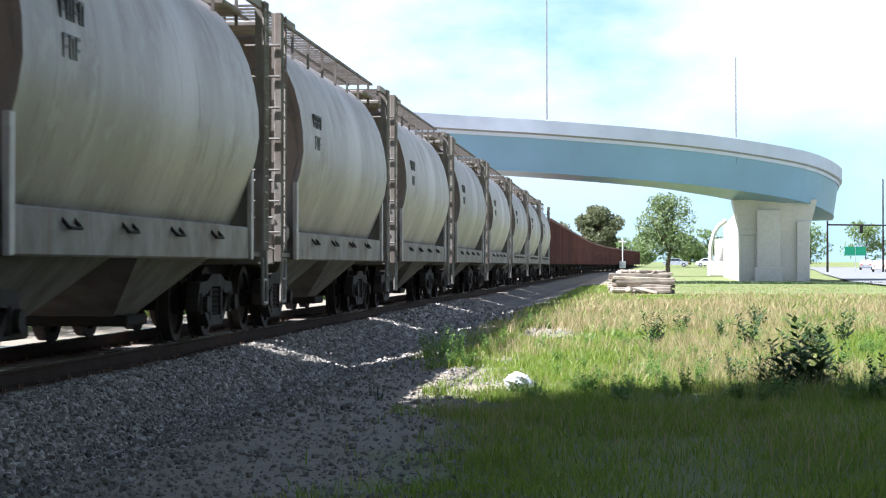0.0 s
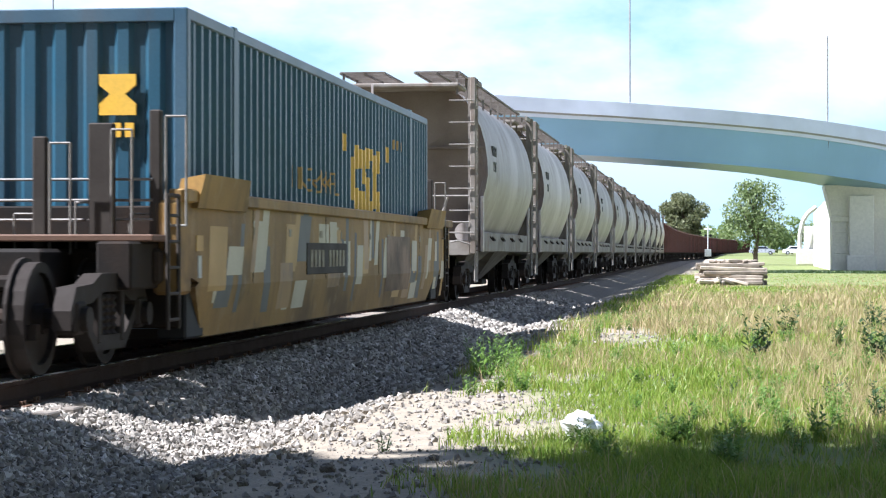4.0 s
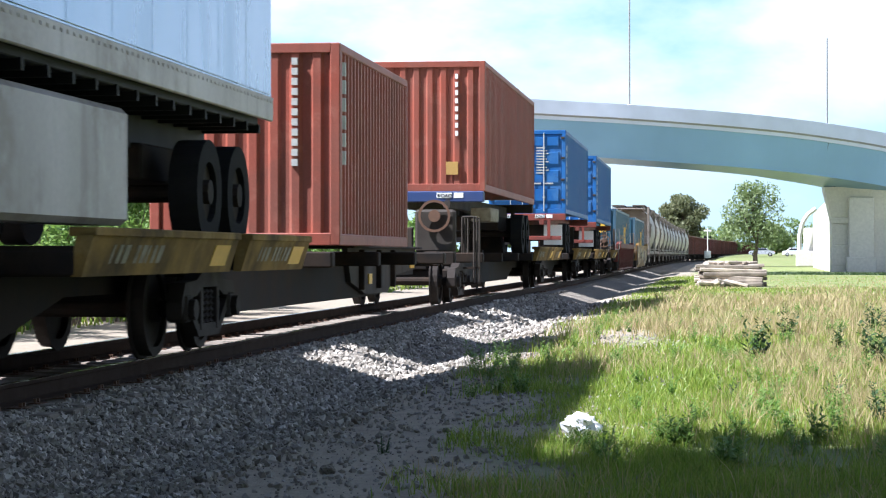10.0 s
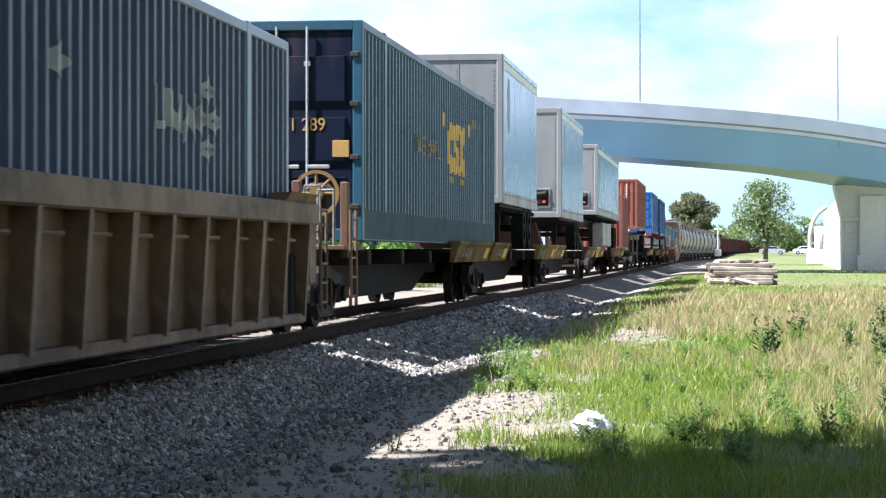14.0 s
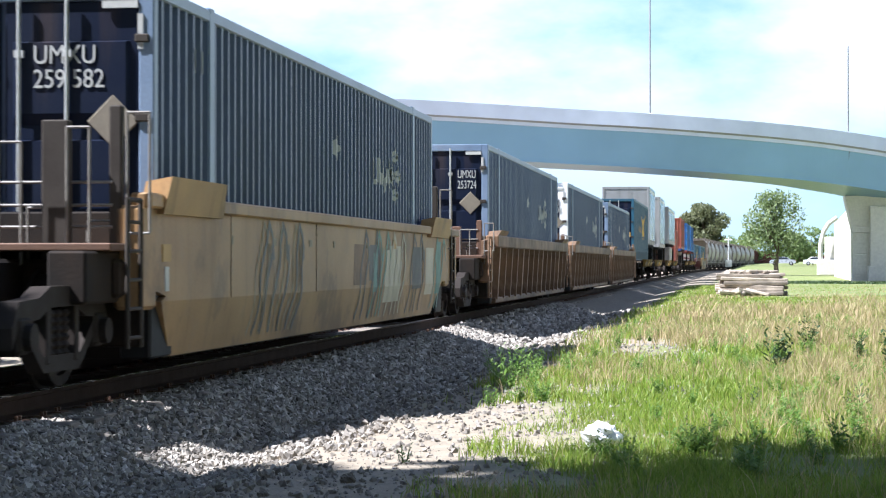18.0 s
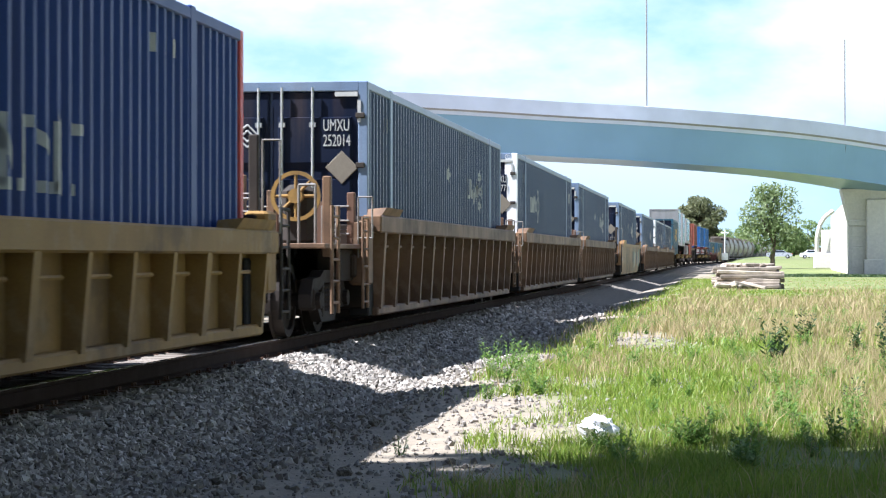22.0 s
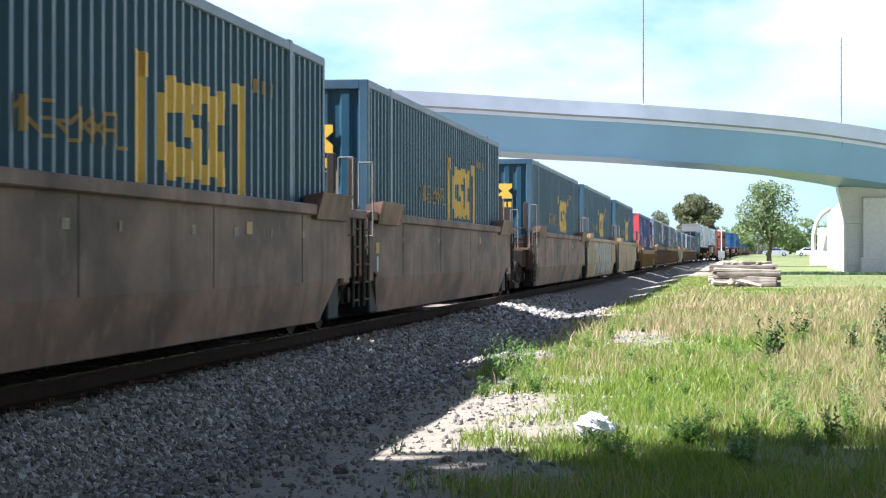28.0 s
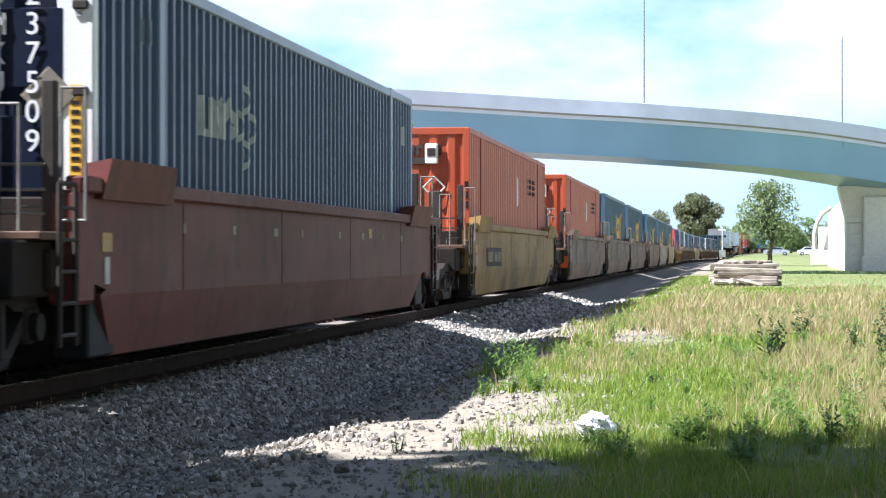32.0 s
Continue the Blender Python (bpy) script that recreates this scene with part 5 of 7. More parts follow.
def make_well(kind, col, L=16.15, label=""):
    w = thing("well_wagon", label, "well wagon", "well wagons of the train")
    hl = L / 2 + 0.35
    if kind in ("ribbed", "low"):
        k = 1.5 if kind == "ribbed" else 1.22
        for sx in (-1, 1):
            part("side_sheet", Shape().box(min(sx * 1.3, sx * 1.34), max(sx * 1.3, sx * 1.34), -hl, hl, 0.22, k - 0.2), col, w)
            part("top_sill", Shape().box(min(sx * 1.3, sx * 1.55), max(sx * 1.3, sx * 1.55), -hl - 0.1, hl + 0.1, k - 0.23, k, 0.02), col, w, "pale worn top sill")
        part("bottom_sill", Shape().box(1.3, 1.46, -hl + 0.2, hl - 0.2, 0.2, 0.31, 0.02).box(-1.46, -1.3, -hl + 0.2, hl - 0.2, 0.2, 0.31, 0.02), col, w)
        n = 15
        for i in range(n):
            y = -hl + 0.35 + i * (2 * hl - 0.7) / (n - 1)
            big = i % 4 == 0
            rib = part("rib", shared(("rib_big" if big else "rib") + kind + col.name, lambda: Shape().loft([[(1.33, -0.05 - 0.03 * big, 0.28), (1.48, -0.05 - 0.03 * big, 0.28), (1.48, 0.05 + 0.03 * big, 0.28), (1.33, 0.05 + 0.03 * big, 0.28)], [(1.33, -0.05 - 0.03 * big, k - 0.22), (1.54, -0.05 - 0.03 * big, k - 0.22), (1.54, 0.05 + 0.03 * big, k - 0.22), (1.33, 0.05 + 0.03 * big, k - 0.22)]]), col), None, w)
            rib.matrix_basis = pose(0, y, 0)
            if i < n - 1:
                part("tie_down", shared("tie_down" + kind + col.name, lambda: Shape().tube((1.42, 0.22, k - 0.4), (1.42, 0.85, k - 0.4), 0.02, 6).box(1.34, 1.44, 0.18, 0.24, k - 0.48, k - 0.3), col), None, w).matrix_basis = pose(0, y, 0)
        for s in (-1, 1):
            part("corner_guide", Shape().loft([[(1.33, s * (hl - 1.6), k), (1.52, s * (hl - 1.6), k), (1.52, s * (hl - 0.1), k), (1.33, s * (hl - 0.1), k)], [(1.33, s * (hl - 1.55), k + 0.08), (1.58, s * (hl - 1.55), k + 0.1), (1.58, s * (hl - 0.15), k + 0.1), (1.33, s * (hl - 0.15), k + 0.08)]]), col, w)
    else:
        for sx in (-1, 1):
            prof = [(-hl + 0.55, 0.2), (hl - 1.1, 0.2), (hl - 0.3, 0.64), (hl + 1.4, 0.68), (hl + 1.4, 1.5), (-hl - 0.45, 1.5), (-hl - 0.45, 0.8), (-hl + 0.2, 0.7)]
            upper = [(-hl + 0.05, 0.66), (hl - 0.35, 0.66), (hl - 0.3, 0.68), (hl + 1.4, 0.7), (hl + 1.4, 1.5), (-hl - 0.45, 1.5), (-hl - 0.45, 0.8), (-hl + 0.2, 0.7)]
            part("side_sheet", Shape().loft([[(sx * x, y, z) for y, z in upper] for x in (1.36, 1.44)]), col, w, "smooth steel side with cut-away lower corners")
            lower = [(-hl + 0.55, 0.2), (hl - 1.1, 0.2), (hl - 0.35, 0.66), (-hl + 0.05, 0.66)]
            part("lower_sheet", Shape().loft([[(sx * (x - (0.66 - z) * LEAN), y, z) for y, z in lower] for x in (1.36, 1.44)]), col, w, "lower side sheet leaning inwards")
            part("top_sill", Shape().box(min(sx * 1.33, sx * 1.5), max(sx * 1.33, sx * 1.5), -hl - 0.45, hl + 1.4, 1.4, 1.52, 0.015), col, w)
        for s in (-1, 1):
            part("corner_guide", Shape().loft([[(1.3, s * (hl - 1.9), 1.36), (1.5, s * (hl - 1.9), 1.36), (1.5, s * (hl + 0.1), 1.36), (1.3, s * (hl + 0.1), 1.36)], [(1.34, s * (hl - 1.8), 1.62), (1.56, s * (hl - 1.8), 1.66), (1.56, s * (hl + 0.05), 1.66), (1.34, s * (hl + 0.05), 1.62)]]), col, w, "flat flared corner guide")
        for i, y in enumerate((-6, -4.2, -2.4, -1.0, 1.2, 2.8, 4.4, 6.0)):
            part("stencil_plate", Shape().box(1.439, 1.446, y, y + 0.08 + 0.05 * (i % 3), 1.14, 1.22), FADED, w, "small pale stencil plate")
        part("label_plate", Shape().box(1.439, 1.447, -8.35, -8.1, 0.98, 1.12), OCHRE, w, "small orange label")
        part("label_plate", Shape().box(1.439, 1.447, -8.28, -8.16, 0.74, 0.94), WORDMARK, w, "small white label")
        part("label_plate", Shape().box(1.439, 1.447, 3.3, 3.55, 1.16, 1.28), OCHRE, w, "small orange label")
        for k in range(4):
            part("seam", Shape().box(1.439, 1.4435, -6.0 + 4.0 * k, -5.985 + 4.0 * k, 0.66, 1.4), STEEL, w, "upright weld seam")
    part("well_floor", Shape().box(-1.3, 1.3, -hl + 0.6, hl - 0.6, 0.18, 0.27), STEEL, w)
    well_ends(w, L + 0.7, col)
    return w


def make_platform(L, label, front=0.3, rear=0.17):
    """A spine wagon: deep dark fish-belly sill, cross arms, and trailer decks with yellow edge panels near its ends."""
    p = thing("flat_wagon", label, "flat wagon", "flat wagons of the train")
    hl = L / 2
    prof = [(-hl, 0.6), (-hl + 2.6, 0.6), (-hl + 4.2, 0.3), (hl - 4.2, 0.3), (hl - 2.6, 0.6), (hl, 0.6), (hl, 1.0), (-hl, 1.0)]
    part("centre_sill", Shape().loft([[(x, y, z) for y, z in prof] for x in (-0.5, 0.5)]), STEEL, p, "deep black fish-belly sill")
    for i in range(5):
        y = -hl + 2.0 + i * (L - 4.0) / 4
        part("cross_arm", Shape().box(-1.35, 1.35, y - 0.12, y + 0.12, 0.8, 1.0, 0.02), STEEL, p)
    for s, share in ((-1, rear), (1, front)):
        part("end_beam", Shape().box(-1.0, 1.0, min(s * hl, s * (hl - 0.3)), max(s * hl, s * (hl - 0.3)), 0.75, 1.02, 0.02), STEEL, p)
        if not share:
            continue
        a, b = sorted((s * (hl - 0.25), s * (hl - L * share)))
        deck = part("trailer_deck", Shape().box(-1.34, 1.34, a, b, 0.97, 1.03, 0.01), STEEL, p)
        part("edge_panel", Shape().loft([[(1.32, a, 0.8), (1.4, a, 0.8), (1.4, b, 0.8), (1.32, b, 0.8)], [(1.36, a, 1.12), (1.5, a, 1.12), (1.5, b, 1.12), (1.36, b, 1.12)]]).box(1.3, 1.52, a, b, 1.1, 1.17, 0.01), PANEL, deck, "worn yellow edge panel")
        for i in range(9):
            if i == 3:
                continue
            y, q = a + 0.6 + i * 0.17, 0.05 + 0.04 * (i * 7 % 3)
            part("stencil_bar", Shape().loft([[(1.415, y, 0.87), (1.42, y, 0.87), (1.42, y + q, 0.87), (1.415, y + q, 0.87)], [(1.481, y, 1.04), (1.486, y, 1.04), (1.486, y + q, 1.04), (1.481, y + q, 1.04)]]), FADED, deck, "worn pale stencil bar")
        lp = Shape().loft([[(1.415, b - 0.9, 0.86), (1.42, b - 0.9, 0.86), (1.42, b - 0.3, 0.86), (1.415, b - 0.3, 0.86)], [(1.486, b - 0.9, 1.05), (1.491, b - 0.9, 1.05), (1.491, b - 0.3, 1.05), (1.486, b - 0.3, 1.05)]])
        part("reflector", lp, YELLOW, deck, "orange reflector strip")
    truck(p, -hl + 0.1)
    if rear == 0:
        b = part("brake_stand", Shape().box(0.15, 0.95, -hl + 0.55, -hl + 0.8, 1.0, 1.85, 0.05).box(-0.75, 0.1, -hl + 0.6, -hl + 0.75, 1.0, 1.5, 0.02), DUSTY, p, "grey-brown brake stand")
        part("brake_wheel", Shape().disc((0.55, -hl + 0.45, 1.72), "y", 0.32, 0.04, 20, 0.27).disc((0.55, -hl + 0.47, 1.72), "y", 0.12, 0.06, 12), RUSTY, b, "red-brown hand-brake wheel")
        for k in range(3):
            y = -hl + 0.3 + 0.5 * k
            part("grab_iron", Shape().path([(1.35, y, 0.4), (1.35, y, 1.7), (1.12, y, 1.7), (1.12, y, 1.0)], 0.02), DUSTY, p)
            part("step", Shape().box(1.1, 1.37, y - 0.02, y + 0.02, 0.38, 0.42).box(1.1, 1.37, y - 0.02, y + 0.02, 0.68, 0.72), STEEL, p)
    if front == 0:
        belly = [(hl - 7.5, 1.0), (hl - 7.2, 0.55), (hl - 5.8, 0.34), (hl - 3.6, 0.34), (hl - 2.6, 0.62), (hl - 0.3, 0.7), (hl - 0.3, 1.06), (hl - 7.5, 1.06)]
        part("side_plate", Shape().loft([[(x, y, z) for y, z in belly] for x in (0.5, 0.58)]), DUSTY, p, "dusty grey-brown belly plate")
        part("end_deck", Shape().box(-0.7, 0.7, hl - 7.6, hl - 0.2, 1.06, 1.1, 0.01), STEEL, p)
        for y in (hl - 6.4, hl - 4.7, hl - 3.2):
            part("stiffener", Shape().box(0.56, 0.66, y - 0.06, y + 0.06, 0.42, 1.04, 0.01), STEEL, p)
        part("reflector", Shape().box(0.58, 0.6, hl - 1.0, hl - 0.5, 0.72, 0.98), YELLOW, p, "dull yellow reflector")
        part("reflector", Shape().box(0.58, 0.6, hl - 5.6, hl - 5.3, 0.5, 0.66), YELLOW, p, "dull yellow reflector")
        part("air_hose", Shape().path([(0.5, hl - 6.2, 1.14), (0.3, hl - 5.2, 1.18), (0.52, hl - 4.2, 1.15), (0.35, hl - 3.2, 1.17)], 0.045, 8), HOSE, p, "orange hose lying on the deck")
        part("valve_box", Shape().box(0.3, 0.62, hl - 2.4, hl - 1.9, 1.1, 1.26, 0.03), STEEL, p)
    return p


def tyre(parent, x, y, z, r=0.5):
    t = part("tyre", shared("trailer_tyre", lambda: Shape().disc((0, 0, 0), "x", 0.5, 0.28, 24, 0.29), RUBBER), None, parent)
    t.matrix_basis = pose(x, y, z)
    part("rim", shared("trailer_rim", lambda: Shape().disc((0.02, 0, 0), "x", 0.29, 0.12, 18).disc((0.1, 0, 0), "x", 0.12, 0.1, 10), STEEL), None, t)
    return t


def make_chassis(L, mat, label, way=1):
    """Trailer chassis that carries a container: two long beams, bolsters, rear bogie, landing legs."""
    c = thing("trailer_chassis", label, "trailer chassis", "trailers on the train")
    hl = L / 2
    for x in (-0.55, 0.4):
        part("frame_rail", Shape().box(x, x + 0.15, -hl, hl, 0.95, 1.22, 0.01), mat if mat is CHASSIS_RED else DUSTY, c)
    for s in (-1, 1):
        part("bolster", Shape().box(-1.24, 1.24, min(s * hl, s * (hl - 0.25)), max(s * hl, s * (hl - 0.25)), 1.08, 1.3, 0.015), mat if mat is CHASSIS_RED or s < 0 else DUSTY, c, "end bolster with tail-light strip")
    part("bumper" if mat is CHASSIS_RED else "underrun_frame", Shape().box(-1.1, 1.1, -hl + 0.02, -hl + 0.1, 0.45, 0.58, 0.01).box(-0.75, -0.65, -hl, -hl + 0.1, 0.5, 1.1).box(0.65, 0.75, -hl, -hl + 0.1, 0.5, 1.1), mat if mat is CHASSIS_RED else STEEL, c)
    for x, w in ((-0.75, 0.26), (0.42, 0.16), (0.72, 0.1)):
        pl = part("plate", Shape().box(x - w, x + w, -hl - 0.008, -hl, 1.16, 1.27, 0.003), WHITE, c, "pale marking plate")
        if x == 0.42:
            lettering("ROAD", 0.11, BLACK, pl, on_end(x - 0.15, -hl - 0.012, 1.175))
        elif w > 0.2:
            for i in range(9):
                part("number_bar", Shape().box(x - 0.23 + i * 0.052, x - 0.195 + i * 0.052, -hl - 0.012, -hl - 0.007, 1.185, 1.245), BLACK, pl)
    for y in (way * (-hl + 1.2), way * (-hl + 2.45)):
        for x in (-1.05, 1.05):
            tyre(c, x, y, 0.5)
        part("axle", Shape().tube((-1.0, y, 0.5), (1.0, y, 0.5), 0.07, 8), STEEL, c)
    for x in (-0.8, 0.8):
        part("mud_flap", Shape().box(x - 0.3, x + 0.3, way * (-hl + 0.5) - 0.01, way * (-hl + 0.5) + 0.01, 0.3, 0.95), WHITE if x > 0 and mat is CHASSIS_RED else BLACK, c)
        part("landing_leg", Shape().box(x - 0.07, x + 0.07, way * (hl - 2.5) - 0.08, way * (hl - 2.5) + 0.08, 0.05, 1.0).box(x - 0.16, x + 0.16, way * (hl - 2.5) - 0.13, way * (hl - 2.5) + 0.13, 0.02, 0.08), STEEL, c)
    part("suspension", Shape().box(-0.6, 0.6, -1.05 + way * (-hl + 1.85), 1.05 + way * (-hl + 1.85), 0.6, 0.95, 0.02), STEEL, c)
    part("kingpin_stand", Shape().loft([[(-0.6, hl - 1.5, 0), (0.6, hl - 1.5, 0), (0.6, hl - 0.5, 0), (-0.6, hl - 0.5, 0)], [(-0.35, hl - 1.2, 1.0), (0.35, hl - 1.2, 1.0), (0.35, hl - 0.6, 1.0), (-0.35, hl - 0.6, 1.0)]]), STEEL, c)
    if way < 0:
        c.children[-1].matrix_basis = pose(0, 0, 0, 0, 0, 180)
        part("tool_box", Shape().box(0.75, 1.2, -4.2, -2.6, 0.7, 1.0, 0.02), FADED, c, "pale box under the frame")
    return c


def make_trailer(L, label, H=2.95, z0=1.15):
    """Box trailer with riveted aluminium sides, nose door hatches, bogie and landing gear."""
    t = thing("box_trailer", label, "trailer", "trailers on the train")
    hl = L / 2
    part("box", Shape().box(-1.295, 1.285, -hl + 0.05, hl, z0 + 0.15, z0 + H, 0.03), ALU, t, "shiny aluminium box")
    n = max(4, int(L / 1.22))
    for i in range(n):
        a, b = -hl + 0.1 + i * (2 * hl - 0.2) / n, -hl + 0.1 + (i + 1) * (2 * hl - 0.2) / n - 0.012
        part("side_sheet", Shape().box(1.28, 1.296, a, b, z0 + 0.28, z0 + H - 0.32, 0.004), ALU, t)
    part("top_rail", Shape().box(1.25, 1.305, -hl, hl, z0 + H - 0.12, z0 + H + 0.01, 0.015), ALU, t)
    part("top_band", Shape().box(1.28, 1.3, -hl + 0.1, hl, z0 + H - 0.3, z0 + H - 0.14, 0.005), WHITE, t)
    br = Shape().box(1.26, 1.305, -hl, hl, z0, z0 + 0.26, 0.012)
    for i in range(int(L / 0.16)):
        br.box(1.304, 1.312, -hl + 0.08 + i * 0.16, -hl + 0.11 + i * 0.16, z0 + 0.19, z0 + 0.22)
    part("bottom_rail", br, HOPPER, t, "riveted bottom rail")
    y = -hl
    part("end_wall", Shape().box(-1.29, 1.29, y, y + 0.06, z0 + 0.12, z0 + H - 0.02, 0.01), ALUEND, t, "dull grey riveted nose wall")
    fr = Shape().box(1.17, 1.31, y - 0.03, y + 0.12, z0, z0 + H + 0.01, 0.02).box(-1.31, -1.17, y - 0.03, y + 0.12, z0, z0 + H + 0.01, 0.02).box(-1.2, 1.2, y - 0.025, y + 0.05, z0, z0 + 0.16, 0.012).box(-1.2, 1.2, y - 0.025, y + 0.05, z0 + H - 0.14, z0 + H + 0.01, 0.012)
    part("end_frame", fr, ALUEND, t)
    hat = Shape().box(0.42, 0.98, y - 0.03, y, z0 + 0.28, z0 + 0.86, 0.01)
    h1 = part("fan_hatch", hat, ALUEND, t, "open hatch with machinery")
    part("opening", Shape().box(0.48, 0.92, y - 0.036, y - 0.028, z0 + 0.34, z0 + 0.8), BLACK, h1)
    part("compressor", Shape().tube((0.52, y - 0.04, z0 + 0.66), (0.86, y - 0.04, z0 + 0.7), 0.07, 10).box(0.56, 0.7, y - 0.055, y - 0.03, z0 + 0.4, z0 + 0.56, 0.02), DUSTY, h1)
    part("valve", Shape().box(0.74, 0.84, y - 0.06, y - 0.035, z0 + 0.42, z0 + 0.5, 0.02), LAMPGLOW, h1, "red valve")
    h2 = part("small_hatch", Shape().box(-0.95, -0.52, y - 0.025, y, z0 + 0.28, z0 + 0.82, 0.01), SILVER, t)
    part("hatch_door", Shape().box(-0.86, -0.62, y - 0.06, y - 0.02, z0 + 0.38, z0 + 0.72, 0.02), ALUEND, h2)
    part("seam", Shape().box(0.34, 0.36, y - 0.008, y, z0 + 0.16, z0 + H - 0.15).box(-0.46, -0.44, y - 0.008, y, z0 + 0.16, z0 + H - 0.15), ALUEND, t)
    rv = Shape()
    for i in range(26):
        z = z0 + 0.22 + i * 0.105
        for x in (-1.1, 1.1, -0.4, 0.3):
            rv.box(x - 0.012, x + 0.012, y - 0.012, y, z, z + 0.024)
    tagged(part("rivets", rv, ALUEND, t), kind="stuff")
    for x in (-0.6, 0.45):
        part("frame_rail", Shape().box(x, x + 0.15, -hl + 0.2, hl - 0.2, 0.9, z0, 0.01), BLACK, t)
    part("under_tray", Shape().box(-1.2, 1.2, -hl + 0.4, hl - 0.3, z0 - 0.06, z0 + 0.05, 0.01), BLACK, t)
    for i in range(int(L / 0.6)):
        part("cross_member", shared("cross_member" + str(z0), lambda: Shape().box(-1.22, 1.22, -0.03, 0.03, z0 - 0.14, z0 - 0.05), BLACK), None, t).matrix_basis = pose(0, -hl + 0.6 + i * 0.6, 0)
    for yy in (hl - 1.3, hl - 2.55):
        for x in (-1.08, 1.08):
            tyre(t, x, yy, 0.5)
        part("axle", Shape().tube((-1, yy, 0.5), (1, yy, 0.5), 0.07, 8), STEEL, t)
    part("suspension", Shape().box(-0.7, 0.7, hl - 3.1, hl - 0.8, 0.6, 0.95, 0.02), STEEL, t)
    part("kingpin_stand", Shape().loft([[(-0.7, -hl + 0.5, 0), (0.7, -hl + 0.5, 0), (0.7, -hl + 1.5, 0), (-0.7, -hl + 1.5, 0)], [(-0.4, -hl + 0.6, 1.0), (0.4, -hl + 0.6, 1.0), (0.4, -hl + 1.2, 1.0), (-0.4, -hl + 1.2, 1.0)]]), STANDBROWN, t, "rust-brown trailer stand")
    for x in (-0.85, 0.85):
        part("landing_leg", Shape().box(x - 0.07, x + 0.07, -hl + 2.9, -hl + 3.05, 0.05, 1.05).box(x - 0.16, x + 0.16, -hl + 2.8, -hl + 3.1, 0.02, 0.08), STEEL, t)
    if L > 10:
        part("fuel_tank", Shape().box(0.78, 1.24, -3.4, 2.5, 0.14, 1.1, 0.05), HOPPER, t, "pale underslung tank")
    ring = [(-hl + 1.3 + 0.32 * math.sin(2 * math.pi * i / 20), z0 + 0.68 * H + 0.62 * math.cos(2 * math.pi * i / 20)) for i in range(20)]
    oval = Shape().loft([[(x, a, b) for a, b in ring] for x in (1.29, 1.299)])
    part("emblem", oval, ALUEND, t, "faded oval emblem")
    return t


# ---------------------------------------------------------------- plants
def tri_mesh(name, verts, tris, mat, parent=None, label="", category="", kind=""):
    """A large triangle mesh from arrays."""
    me = bpy.data.meshes.new(name)
    me.vertices.add(len(verts))
    me.vertices.foreach_set("co", np.asarray(verts, np.float32).ravel())
    me.loops.add(len(tris) * 3)
    me.loops.foreach_set("vertex_index", np.asarray(tris, np.int32).ravel())
    me.polygons.add(len(tris))
    me.polygons.foreach_set("loop_start", np.arange(0, len(tris) * 3, 3, dtype=np.int32))
    me.polygons.foreach_set("loop_total", np.full(len(tris), 3, np.int32))
    me.materials.append(mat)
    me.update(calc_edges=True)
    ob = new(name, me)
    ob.parent = parent
    return tagged(ob, label, category, "", kind)


def blades(px, py, height, width, rng, lean=0.95):
    """Bent tapering blades at the places px, py."""
    n = len(px)
    pz = np.array([ground_z(x, y) for x, y in zip(px, py)]) - 0.01
    clump = np.array([noise.noise(Vector((x * 2.6, y * 1.5, 9.0))) for x, y in zip(px, py)])
    h = height * (0.45 + 0.7 * rng.random(n)) * (0.85 + 0.9 * np.clip(clump + 0.15, -0.3, 1))
    a, b = rng.random(n) * 2 * np.pi, rng.random(n) * 2 * np.pi
    w = width * (0.6 + 0.8 * rng.random(n))
    l = h * lean * rng.random(n)
    base = np.stack([px, py, pz], 1)
    side = np.stack([np.cos(a) * w, np.sin(a) * w, np.zeros(n)], 1) * 0.5
    d = np.stack([np.cos(b), np.sin(b), np.zeros(n)], 1)
    up = np.array([0, 0, 1.0])
    mid = base + d * (l * 0.35)[:, None] + up * (h * 0.6)[:, None]
    tip = base + d * l[:, None] + up * h[:, None]
    v = np.stack([base - side, base + side, mid - side * 0.75, mid + side * 0.75, tip], 1).reshape(-1, 3)
    o = (np.arange(n) * 5)[:, None, None]
    t = (np.array([[0, 1, 3], [0, 3, 2], [2, 3, 4]])[None] + o).reshape(-1, 3)
    return v, t


def cover(x, y):
    """How much grass stands at a place: bare along the track, thin on the sandy patches."""
    edge = np.interp(y, [4, 16.5, 19.5, 24, 33, 48, 85, 125], [-1.25, -1.6, -2.1, -2.5, -2.55, -2.4, -2.2, -2.2])
    wob = np.array([noise.noise(Vector((a * 0.9, b * 0.7, 1.0))) for a, b in zip(x, y)])
    c = np.clip((x - edge + wob * 1.0) / 0.9, 0, 1)
    c = np.maximum(c, 0.4 * (x > -2.7) * np.clip(0.2 + 2.4 * wob, 0.05, 1))
    sand = ((x + 1.35) / 0.6) ** 2 + ((y - 31.5) / 3.4) ** 2
    c *= np.clip(sand - 0.6 + wob, 0.03, 1)
    return c * np.clip(0.75 + 0.9 * wob, 0.15, 1)


